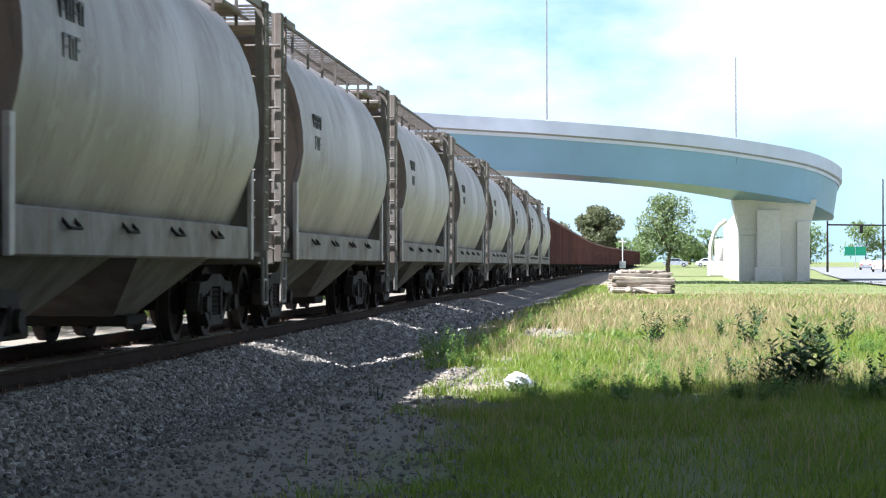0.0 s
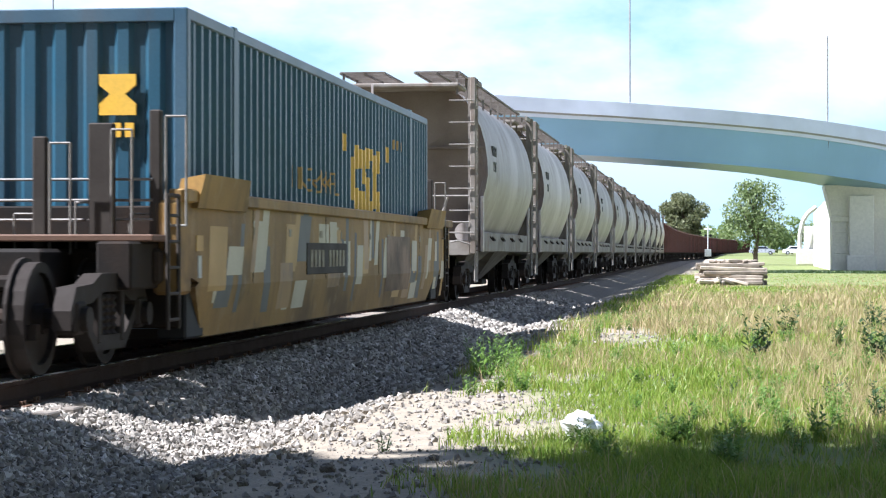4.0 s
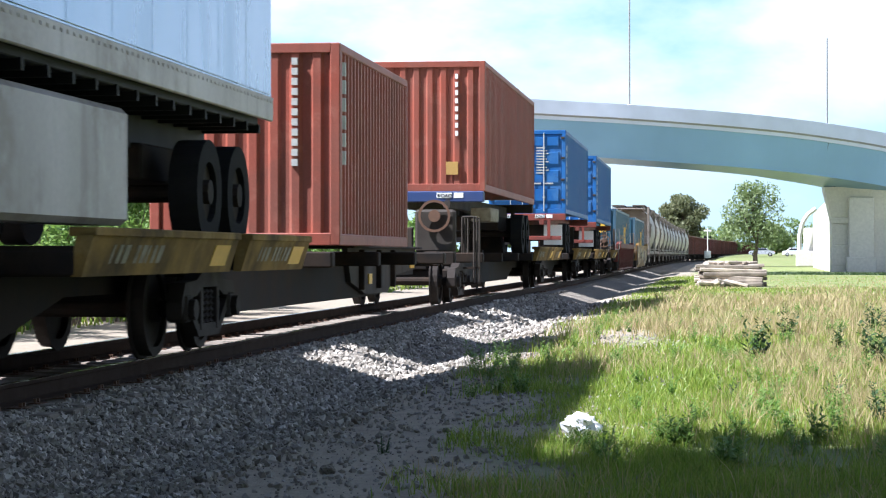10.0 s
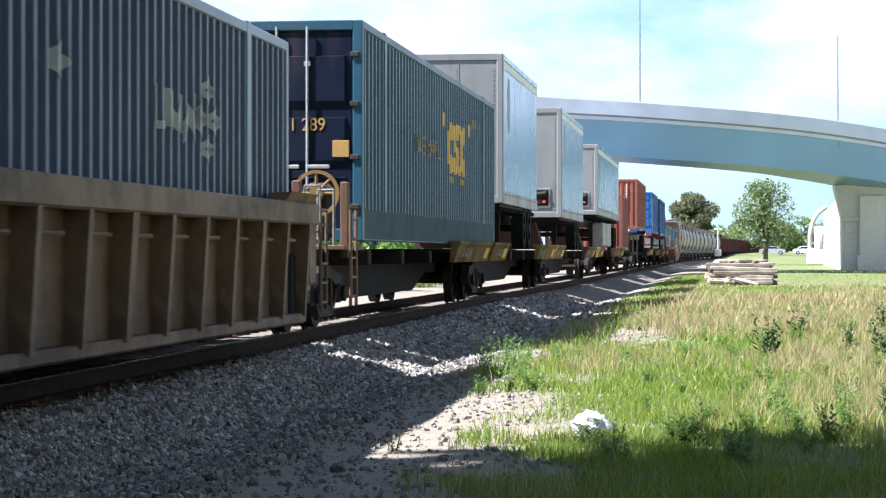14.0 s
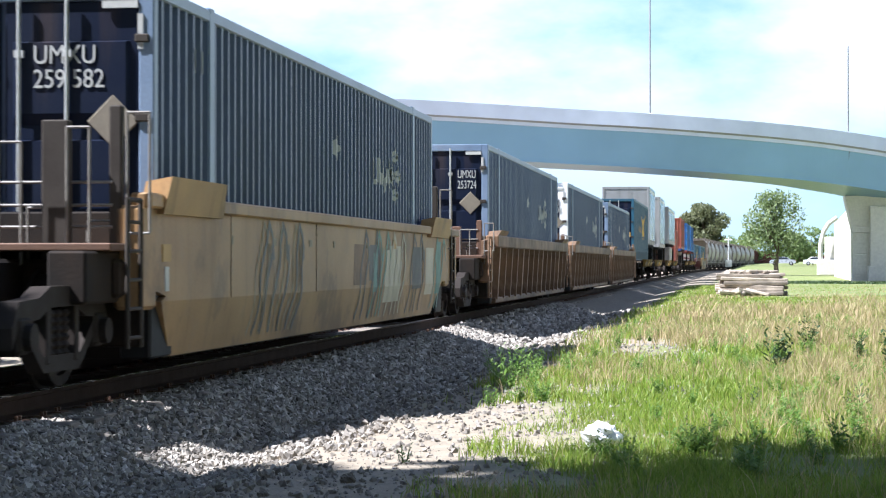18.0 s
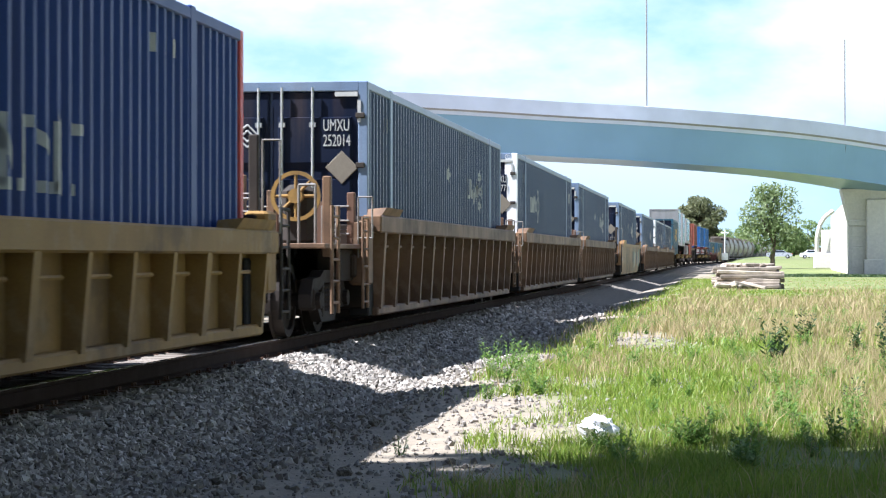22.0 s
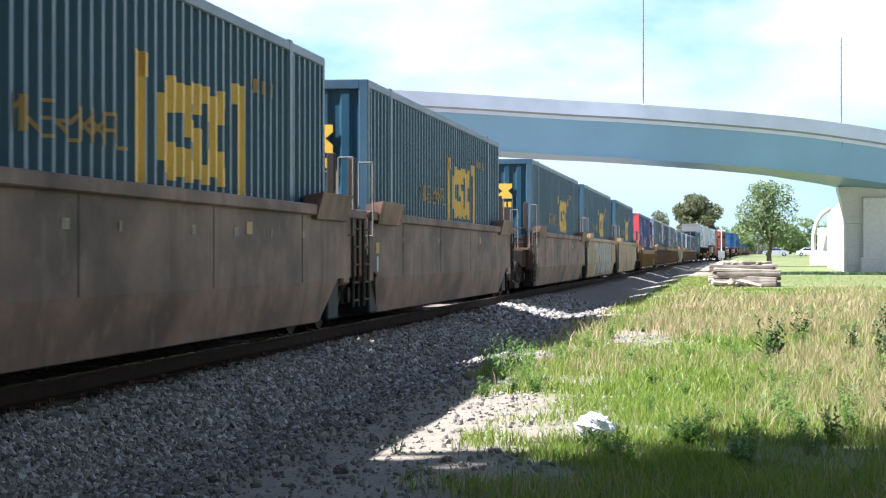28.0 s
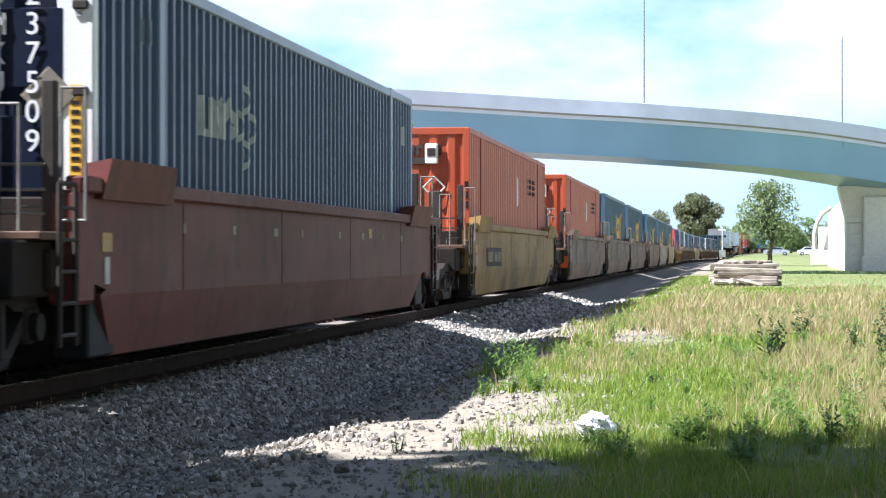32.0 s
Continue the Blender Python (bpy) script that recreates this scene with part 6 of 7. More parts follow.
def make_grass():
    rng = np.random.default_rng(11)
    V, T, o = [], [], 0
    dry_v, dry_t, dry_o = [], [], 0
    for y0, y1, x0, x1, dens, hgt, wid in ((4.5, 10, -1.8, 3.2, 900, 0.085, 0.008), (10, 18.5, -1.8, 3.4, 2200, 0.085, 0.007), (18.5, 27, -2.9, 4.5, 1100, 0.095, 0.01), (27, 42, -2.9, 6.5, 420, 0.12, 0.016), (42, 60, -2.9, 9, 150, 0.12, 0.03), (60, 78, -2.6, 10, 75, 0.075, 0.035), (78, 130, -2.6, 16, 18, 0.035, 0.04)):
        n = int((y1 - y0) * (x1 - x0) * dens)
        px, py = x0 + rng.random(n) * (x1 - x0), y0 + rng.random(n) * (y1 - y0)
        keep = rng.random(n) < cover(px, py)
        px, py = px[keep], py[keep]
        tone = np.array([noise.noise(Vector((a * 0.35, b * 0.16, 5.0))) for a, b in zip(px, py)])
        dryness = np.interp(py, [10, 20, 25, 32, 44, 56, 130], [0.0, 0.0, 0.15, 0.6, 0.72, 0.5, 0.1]) + tone * 0.75
        dryness *= np.where(px > -1.6, 1.0, 0.3)
        dry = rng.random(len(px)) < dryness
        tall = 1 + 0.5 * np.clip(tone + 0.2, 0, 1)
        v, t = blades(px[~dry], py[~dry], hgt * tall[~dry], wid, rng)
        V.append(v), T.append(t + o)
        o += len(v)
        v, t = blades(px[dry], py[dry], hgt * 1.6 * tall[dry], wid * 0.8, rng, 0.9)
        dry_v.append(v), dry_t.append(t + dry_o)
        dry_o += len(v)
    tri_mesh("grass", np.concatenate(V), np.concatenate(T), GRASS, None, "bright green uncut grass beside the path", "grass", "stuff")
    tri_mesh("dry_grass", np.concatenate(dry_v), np.concatenate(dry_t), STRAW, None, "tall straw-coloured dry grass", "grass", "stuff")
    # green far side of the track and low weeds at the foot of the ballast
    n = 9000
    px, py = -18 + rng.random(n) * 5.2, 14 + rng.random(n) ** 1.4 * 110
    v, t = blades(px, py, 0.22, 0.05, rng)
    n = 5000
    qx, qy = 1.5 + rng.random(n) * 16, 138 + rng.random(n) * 7
    dv, dt = blades(qx, qy, 0.16, 0.07, rng)
    tri_mesh("ditch_grass", dv, dt, WEED, None, "dark strip of rank grass in a shallow ditch across the lawn", "grass", "stuff")
    n = 11000
    ex, ey = -2.7 + rng.random(n) ** 0.8 * 2.9, 46 + rng.random(n) * 74
    ev, et = blades(ex, ey, 0.09, 0.028, rng)
    tri_mesh("edge_grass", ev, et, GRASS, None, "thin green grass along the foot of the ballast", "grass", "stuff")
    tri_mesh("verge_grass", v, t, GRASS, None, "rank grass along the far side of the track", "grass", "stuff")


def leaf_cloud(centers, radii, count, size, rng, flat=0.8, shell=0.45):
    """Leaves as small folded quads, spread through a set of clumps."""
    V, T, o = [], [], 0
    tot = sum(r ** 2 for r in radii)
    for c, r in zip(centers, radii):
        n = max(12, int(count * r * r / tot))
        d = rng.normal(size=(n, 3))
        d /= np.linalg.norm(d, axis=1)[:, None]
        rad = r * (shell + (1.12 - shell) * rng.random(n) ** 0.6)
        p = np.asarray(c) + d * rad[:, None] * np.array([1, 1, flat])
        u = rng.normal(size=(n, 3))
        u /= np.linalg.norm(u, axis=1)[:, None]
        w = np.cross(u, rng.normal(size=(n, 3)))
        w /= np.linalg.norm(w, axis=1)[:, None]
        s = (size * (0.6 + 0.8 * rng.random(n)))[:, None]
        v = np.stack([p - u * s, p + w * s * 0.45, p + u * s, p - w * s * 0.45], 1).reshape(-1, 3)
        k = (np.arange(n) * 4)[:, None, None] + o
        T.append((np.array([[0, 1, 2], [0, 2, 3]])[None] + k).reshape(-1, 3))
        V.append(v)
        o += len(v)
    return np.concatenate(V), np.concatenate(T)


def make_tree(x, y, h, r, seed, label, mat=None, leaves=4000, size=0.22, trunk=0.18, crown_from=0.35, clumps=16, z=None, squash=0.75):
    rng = np.random.default_rng(seed)
    t = thing("tree", label, "tree", "", "", pose(x, y, ground_z(x, y) - 0.05 if z is None else z))
    tr = Shape()
    pts = [Vector((0, 0, -0.3))]
    for i in range(1, 6):
        pts.append(Vector((rng.normal() * 0.03 * h * i / 5, rng.normal() * 0.03 * h * i / 5, h * 0.72 * i / 5)))
    for i in range(5):
        tr.tube(pts[i], pts[i + 1], trunk * (1 - 0.15 * i), 9, trunk * (1 - 0.15 * (i + 1)))
    part("trunk", tr, BARK, t)
    cs, rs = [], []
    for i in range(clumps):
        a, k = rng.random() * 2 * math.pi, rng.random()
        zz = h * (crown_from + (1 - crown_from) * (0.12 + 0.8 * k))
        span = r * (0.75 * math.sin(math.pi * (0.15 + 0.8 * k)) ** 0.7)
        q = span * math.sqrt(rng.random())
        c = Vector((math.cos(a) * q, math.sin(a) * q, zz))
        cs.append(tuple(c))
        rs.append(r * (0.26 + 0.22 * rng.random()))
        if i % 2 == 0:
            b = pts[2 + int(rng.random() * 3)]
            m = (b + c) / 2 + Vector((0, 0, -0.03 * h))
            part("limb", Shape().tube(b, m, trunk * 0.42, 6, trunk * 0.3).tube(m, c, trunk * 0.3, 6, trunk * 0.12), BARK, t)
    v, f = leaf_cloud(cs, rs, leaves, size, rng, squash)
    tri_mesh("crown", v, f, mat or LEAF, t, "uneven leafy crown")
    return t


def make_bush(x, y, r, h, seed, label, leaves=2500, size=0.1, mat=None, spread=1.0):
    rng = np.random.default_rng(seed)
    b = thing("bush", label, "bush", "", "", pose(x, y, ground_z(x, y)))
    cs, rs = [], []
    for i in range(9):
        a, q = rng.random() * 2 * math.pi, r * 0.7 * math.sqrt(rng.random())
        cs.append((math.cos(a) * q, math.sin(a) * q * spread, h * (0.2 + 0.65 * rng.random())))
        rs.append(min(r, h) * (0.25 + 0.2 * rng.random()))
    st = Shape()
    for c in cs:
        st.tube((c[0] * 0.2, c[1] * 0.2, -0.1), c, 0.035, 5, 0.012)
    part("stems", st, BARK, b)
    v, f = leaf_cloud(cs, rs, leaves, size, rng, 1.0, 0.2)
    tri_mesh("foliage", v, f, mat or BUSHLEAF, b)
    return b


def make_weed(x, y, h, seed, stems=7, label="dark leafy weed standing in the grass", mat=None, broad=0.22):
    """Upright stalks with whorls of pointed leaves, as one plant."""
    rng = np.random.default_rng(seed)
    V, T, o = [], [], 0
    for k in range(stems):
        a, q = rng.random() * 2 * math.pi, 0.18 * h * rng.random() + 0.02
        r2 = q + 0.3 * h * rng.random()
        top = np.array([math.cos(a) * r2, math.sin(a) * r2, h * (0.55 + 0.5 * rng.random())])
        foot = np.array([math.cos(a) * q * 0.5, math.sin(a) * q * 0.5, -0.03])
        for d in ((0.005, 0, 0), (0, 0.005, 0)):
            V.append(np.stack([foot - d, foot + d, top]))
            T.append(np.array([[0, 1, 2]]) + o)
            o += 3
        n = 16
        for i in range(n):
            p = foot + (top - foot) * (0.12 + 0.88 * i / n)
            b = rng.random() * 2 * math.pi
            u = np.array([math.cos(b), math.sin(b), 0.25 + 0.5 * rng.random()])
            s = h * (0.13 + 0.12 * rng.random()) * (1.15 - 0.55 * i / n)
            n2 = np.array([-u[1], u[0], 0.25])
            V.append(np.stack([p, p + u * s * 0.5 + n2 * s * broad, p + u * s, p + u * s * 0.5 - n2 * s * broad]))
            T.append(np.array([[0, 1, 2], [0, 2, 3]]) + o)
            o += 4
    w = tri_mesh("weed", np.concatenate(V), np.concatenate(T), mat or WEED, None, label, "weed")
    tagged(w, group="weeds in the grass")
    w.matrix_basis = pose(x, y, ground_z(x, y))
    return w


make_grass()
make_tree(3.9, 205, 8.2, 3.15, 4, "lone olive-green tree with an open uneven crown beside the crossing", LEAF_OLIVE, leaves=5200, size=0.17, trunk=0.26, clumps=32, crown_from=0.1, z=-0.25)
make_tree(-9.0, 640, 19.5, 7.3, 8, "large olive-green tree far behind the train", LEAF_DRY, leaves=11000, size=0.55, trunk=0.6, clumps=30, crown_from=0.2)
make_tree(-21, 620, 12, 6, 9, "olive tree in the distance", LEAF_DRY, leaves=2500, size=0.5, trunk=0.4, crown_from=0.1)
make_tree(-10.5, 2.05, 23.0, 7.4, 21, "tall broad shade tree across the track", LEAF, leaves=26000, size=0.42, trunk=0.45, clumps=44, crown_from=0.42)
make_tree(-13.5, 84, 8.2, 1.7, 31, "slender young tree above the hedge", BUSHLEAF, leaves=1500, size=0.16, trunk=0.07, crown_from=0.15, clumps=10)
make_tree(-13.8, 46, 5.3, 1.5, 32, "leafy young tree behind the track", BUSHLEAF, leaves=6500, size=0.085, trunk=0.06, crown_from=0.05, clumps=24)
# unseen trees added beside and behind the camera to shade ballast and block sky
make_tree(-13.7, 9.5, 13.0, 4.2, 22, "round tree across the track", LEAF, leaves=9000, size=0.36, trunk=0.3, clumps=34, crown_from=0.46)
for k, (tx, ty, th, tr) in enumerate(((6.5, 1.5, 11, 4.2), (9.5, 9.5, 12, 4.5), (3.0, -7.5, 13, 5.0), (-6.0, -16, 14, 5.5), (12.5, 20, 11, 4.4), (11, -4, 13, 5.0))):
    make_tree(tx, ty, th, tr, 500 + k, "broad green tree beside the camera", LEAF, leaves=5000, size=0.4, trunk=0.28, clumps=26, crown_from=0.12)
for i in range(16):
    rr = random.Random(70 + i)
    y = 30 + 6.3 * i + rr.uniform(-2, 2)
    make_bush(-13.2 - rr.uniform(0, 1.8) - 0.012 * y, y, rr.uniform(1.6, 2.4), rr.uniform(2.3, 3.3), 100 + i, "dense light green bush along the far side of the track", 2600 if i < 8 else 1100, 0.11 if i < 8 else 0.2, spread=1.7)
for i in range(9):
    rr = random.Random(170 + i)
    make_bush(-13.1 - rr.uniform(0, 0.7), 38 + 2.6 * i, rr.uniform(1.3, 1.8), rr.uniform(2.6, 3.2), 140 + i, "dense sunlit hedge bush across the track", 3800, 0.07, spread=1.4)
for i in range(10):
    rr = random.Random(40 + i)
    y = 150 + 42 * i
    make_tree(-18 - rr.uniform(0, 8), y, rr.uniform(5.5, 8.5), rr.uniform(2.5, 4), 200 + i, "green tree in the row behind the track", LEAF, 900, 0.35, 0.15, 0.1, 10)
for x, y, h, r, s in ((10.5, 398, 6.0, 4.0, 51), (15, 420, 7, 4.5, 52), (22, 430, 7, 4.5, 53), (3.5, 460, 6.5, 4.2, 54), (-1, 560, 8, 5, 55), (31, 440, 9, 5, 56), (42, 255, 9.5, 4.2, 57), (52, 470, 9, 6, 58), (66, 480, 10, 7, 59), (80, 470, 11, 7, 60), (44, 520, 9, 6, 61)):
    make_tree(x, y, h, r, s, "rounded green tree beyond the road", LEAF, 1500, 0.36, 0.2, 0.08, 14)
for x, y, h, s, n in ((1.41, 14.5, 0.37, 1, 9), (1.16, 15.1, 0.33, 2, 8), (1.78, 13.9, 0.79, 3, 12), (1.59, 14.2, 0.55, 4, 9), (2.04, 14.7, 0.50, 5, 8), (2.42, 13.6, 0.44, 6, 8), (0.46, 24.8, 0.55, 7, 8), (1.78, 24.2, 0.55, 8, 9), (1.49, 25.9, 0.44, 9, 7), (2.64, 24.2, 0.50, 10, 8), (-2.12, 13.6, 0.13, 11, 6), (0.11, 18.2, 0.24, 14, 6), (0.99, 17.8, 0.28, 15, 6), (3.30, 26.4, 0.55, 16, 8), (1.04, 30.8, 0.50, 17, 8), (2.42, 33.0, 0.55, 18, 8), (2.97, 16.0, 0.44, 19, 8)):
    make_weed(x, y, h, 300 + s, n)


def strew_weeds():
    rng = random.Random(77)
    for i, (x, y, h) in enumerate(((-2.3, 21.4, 0.5), (-2.5, 22.4, 0.42), (-2.15, 22.9, 0.45), (-2.4, 24.0, 0.36), (-2.0, 21.0, 0.34))):
        make_weed(x, y, h, 450 + i, 9, "tall light green weed at the foot of the ballast", BUSHLEAF, 0.12)
    kinds = [make_weed(0.5 + 0.4 * i, 18.5 + 2.1 * i, 0.2 + 0.04 * (i % 3), 400 + i, 9, "light green leafy weed clump in the grass", BUSHLEAF) for i in range(5)]
    for i in range(190):
        y = 12.5 + 32 * rng.random() ** 1.3
        x = rng.uniform(-0.9 if y < 18.5 else -2.2, 1.0 + 0.11 * y)
        copy_thing(kinds[i % 5], pose(x, y, ground_z(x, y), 0, 0, rng.uniform(0, 360)))


strew_weeds()


# ---------------------------------------------------------------- loose things on the ground
def lumpy(r, seed, sq=(1, 0.8, 0.65), rough=0.35, n=10):
    s, rings = Shape(), []
    for i in range(n + 1):
        a = math.pi * i / n
        ring = []
        for j in range(14):
            b = 2 * math.pi * j / 14
            d = Vector((math.sin(a) * math.cos(b), math.sin(a) * math.sin(b), math.cos(a)))
            k = r * (1 + rough * noise.noise(d * 2.3 + Vector((seed, 0, 0))) + 0.5 * rough * noise.noise(d * 6 + Vector((0, seed, 0))))
            ring.append((d.x * k * sq[0], d.y * k * sq[1], d.z * k * sq[2]))
        rings.append(ring)
    return s.loft(rings)


def make_tie_pile():
    """A heap of old ties: a flat stack, crossed and slipped ties on its near side, rubble on top."""
    rng = random.Random(12)
    me = Shape().box(-1.2, 1.2, -0.11, 0.11, 0, 0.135, 0.025).mesh("timber", TIMBER)
    short = Shape().box(-0.5, 0.5, -0.1, 0.1, 0, 0.12, 0.025).mesh("timber_end", TIMBER)
    chunk = lumpy(0.1, 5.0, (1.5, 1.0, 0.55), 0.5, 6).mesh("chunk", TIMBER)
    z0 = ground_z(0.7, 82)

    def lay(mesh, m, label="grey weathered railway tie in a heap"):
        tagged(new("railway_tie", mesh), label, "railway tie", "heap of old ties").matrix_basis = m
    for layer in range(6):
        for i in range((8, 8, 7, 6, 5, 4)[layer]):
            lay(me, pose(0.62 + rng.uniform(-0.18, 0.2), 81.0 + i * 0.26 + 0.05 * layer + rng.uniform(-0.04, 0.04), z0 + layer * 0.138 + 0.005, rng.uniform(-6, 6), rng.uniform(-2.5, 2.5), rng.uniform(-7, 7)))
    for i in range(6):
        lay(short, pose(rng.uniform(0.0, 1.2), 81.5 + rng.uniform(0, 0.8), z0 + 0.835 + 0.02 * (i % 2), rng.uniform(-8, 8), rng.uniform(-5, 5), rng.uniform(-60, 60)), "broken end of a grey tie on the heap")
    for i in range(14):
        lay(chunk, pose(rng.uniform(-0.35, 1.5), 81.35 + rng.uniform(0, 0.9), z0 + 0.86 + rng.uniform(0, 0.06), rng.uniform(-25, 25), rng.uniform(-25, 25), rng.uniform(0, 180)), "rotten lump of wood on the heap")
    for x, y, a, b in ((-0.3, 80.75, 62, 6), (0.1, 80.7, 118, -5), (0.45, 80.6, 35, 14), (0.85, 80.65, -28, 12), (0.2, 80.55, 78, 4), (-0.15, 80.5, 20, 4)):
        lay(short, pose(x, y, z0 + 0.08, rng.uniform(-20, 20), b, a), "grey weathered railway tie lying beside the heap")


make_tie_pile()
bag = tagged(part("plastic_bag", lumpy(0.125, 3.0, (1.0, 0.9, 0.7), 0.55), PLASTIC), "crumpled white plastic bag lying in the grass", "plastic bag")
bag.matrix_basis = pose(-0.88, 14.2, ground_z(-0.88, 14.2) + 0.1, 0, 12, 20)
for i, (x, y, r) in enumerate(((-2.25, 12.3, 0.05), (-2.6, 11.6, 0.035), (-2.1, 11.2, 0.03), (-2.9, 12.9, 0.04), (-1.7, 12.9, 0.035), (-3.0, 11.2, 0.045), (-1.5, 13.6, 0.03), (-2.4, 14.4, 0.04), (-2.75, 16.3, 0.05), (-1.9, 15.1, 0.03))):
    st = tagged(part("stone", lumpy(r, i * 1.7, (1, 0.8, 0.7), 0.5, 6), BALLAST), "loose grey stone on the bare dirt", "stone", "stones on the dirt")
    st.matrix_basis = pose(x, y, ground_z(x, y) + r * 0.35, 0, 0, i * 40)


# ---------------------------------------------------------------- beyond the bridge
def make_road():
    v, f = [], []
    line = [(12.5, 60), (13.5, 90), (17, 160), (22, 241), (27, 310), (24, 372)]
    for x, y in line:
        z = lift(x, y) + profile(x) + 0.1
        v += [(x, y, z), (x + 13, y, z)]
    f = [(2 * i, 2 * i + 1, 2 * i + 3, 2 * i + 2) for i in range(len(line) - 1)]
    big_mesh("road", v, f, ASPHALT, None, "structure", "pale sunlit asphalt road beside the bridge", "road")
    z = 0.62
    big_mesh("cross_road", [(-60, 366, z), (-60, 377, z), (80, 377, z), (80, 366, z)], [(0, 3, 2, 1)], ASPHALT, None, "structure", "pale asphalt cross road at the level crossing", "road")


def make_car(x, y, z, rz, paint, label):
    c = thing("car", label, "car", "cars on the road", "", pose(x, y, z, 0, 0, rz))
    prof = [(-2.2, 0.35), (-2.25, 0.75), (-1.9, 0.95), (-1.3, 1.0), (-0.7, 1.42), (0.9, 1.45), (1.55, 1.0), (2.15, 0.9), (2.25, 0.55), (2.2, 0.3)]
    part("body", Shape().loft([[(sx * (0.72 if z > 1.2 else 0.88), y, z) for y, z in prof] for sx in (-1, 1)]), paint, c)
    for sx in (-1, 1):
        part("side_window", Shape().loft([[(sx * (0.89 if z < 1.2 else 0.75), y, z) for y, z in ((-1.15, 1.03), (-0.65, 1.36), (0.8, 1.38), (1.35, 1.03))], [(sx * (0.86 if z < 1.2 else 0.72), y, z) for y, z in ((-1.15, 1.03), (-0.65, 1.36), (0.8, 1.38), (1.35, 1.03))]]), CARGLASS, c)
        for y in (-1.4, 1.4):
            w = part("wheel", shared("car_tyre", lambda: Shape().disc((0, 0, 0), "x", 0.32, 0.2, 18), RUBBER), None, c)
            w.matrix_basis = pose(sx * 0.8, y, 0.32)
            part("rim", shared("car_rim", lambda: Shape().disc((0, 0, 0), "x", 0.19, 0.22, 12), SILVER), None, w)
        part("tail_light", Shape().box(sx * 0.6 - 0.14, sx * 0.6 + 0.14, -2.27, -2.2, 0.7, 0.85, 0.01), LAMPGLOW, c)
    return c


def make_crossing():
    m = thing("crossing_signal", "white crossing signal mast with gate arm raised", "crossing signal", "", "", pose(-1.0, 330, 0.4))
    part("mast", Shape().tube((0, 0, 0), (0, 0, 4.6), 0.08, 8), WHITE, m)
    part("crossbuck", Shape().box(-0.6, 0.6, -0.03, 0.03, 4.1, 4.3, 0.02), WHITE, m)
    part("lamp_pair", Shape().disc((-0.4, -0.05, 3.2), "y", 0.2, 0.1, 14).disc((0.4, -0.05, 3.2), "y", 0.2, 0.1, 14).box(-0.5, 0.5, -0.02, 0.02, 3.15, 3.25), BLACK, m)
    part("cabinet", Shape().box(-0.5, 0.5, -0.3, 0.3, 0, 1.1, 0.03), SILVER, m)
    s = thing("traffic_signal_mast", "long grey mast arm with hanging traffic signals over the road", "traffic signal", "", "", pose(23.5, 250, 0.1))
    part("pole", Shape().tube((0, 0, 0), (0, 0, 6.4), 0.14, 8, 0.1), STEEL, s)
    part("mast_arm", Shape().tube((0, 0, 5.6), (20, 2, 5.4), 0.1, 8, 0.06), STEEL, s)
    for x in (4, 8, 12, 14, 17):
        g = part("signal_head", Shape().box(x - 0.2, x + 0.2, -0.2 + x * 0.1, 0.1 + x * 0.1, 4.6, 5.5, 0.03), BLACK, s)
        if x == 12:
            part("red_lamp", Shape().disc((x, -0.24 + x * 0.1, 5.25), "y", 0.13, 0.06, 12), LAMPGLOW, g)
    p = thing("utility_pole", "tall thin grey pole beside the road", "utility pole", "", "", pose(30, 250, 0.1))
    part("pole", Shape().tube((0, 0, 0), (0, 0, 11), 0.13, 8, 0.07), STEEL, p)
    sg = thing("road_sign", "green road sign on a post", "road sign", "", "", pose(28, 262, 0.1))
    part("post", Shape().tube((0, 0, 0), (0, 0, 3.2), 0.06, 6), SILVER, sg)
    part("sign_plate", Shape().box(-1.3, 1.3, -0.05, 0.0, 2.0, 3.1, 0.03), material("green_sign", (0.01, 0.2, 0.1), 0.4, bump=0.0), sg)


make_road()
make_crossing()
CARPAINT = [WHITE, material("silver_car_paint", (0.55, 0.56, 0.58), 0.3, 0.5, bump=0.0), material("red_car_paint", (0.5, 0.03, 0.025), 0.3, bump=0.0), material("dark_car_paint", (0.04, 0.045, 0.05), 0.3, bump=0.0)]
make_car(13.9, 372, 0.64, 90, WHITE, "white sedan waiting on the cross road")
make_car(8.2, 374, 0.64, 90, CARPAINT[1], "silver sedan waiting on the cross road")
for x, y, k, lab in ((31, 262, 0, "white car on the wide road"), (36, 268, 0, "white car in the queue of traffic"), (38.5, 250, 2, "red car in the queue of traffic"), (33.5, 300, 1, "silver car in the queue of traffic"), (41, 262, 1, "silver car in the outer lane"), (37.2, 300, 3, "dark car in the queue of traffic")):
    make_car(x, y, lift(x, y) + profile(min(x, 60)) + 0.12, rz=-8, paint=CARPAINT[k], label=lab)


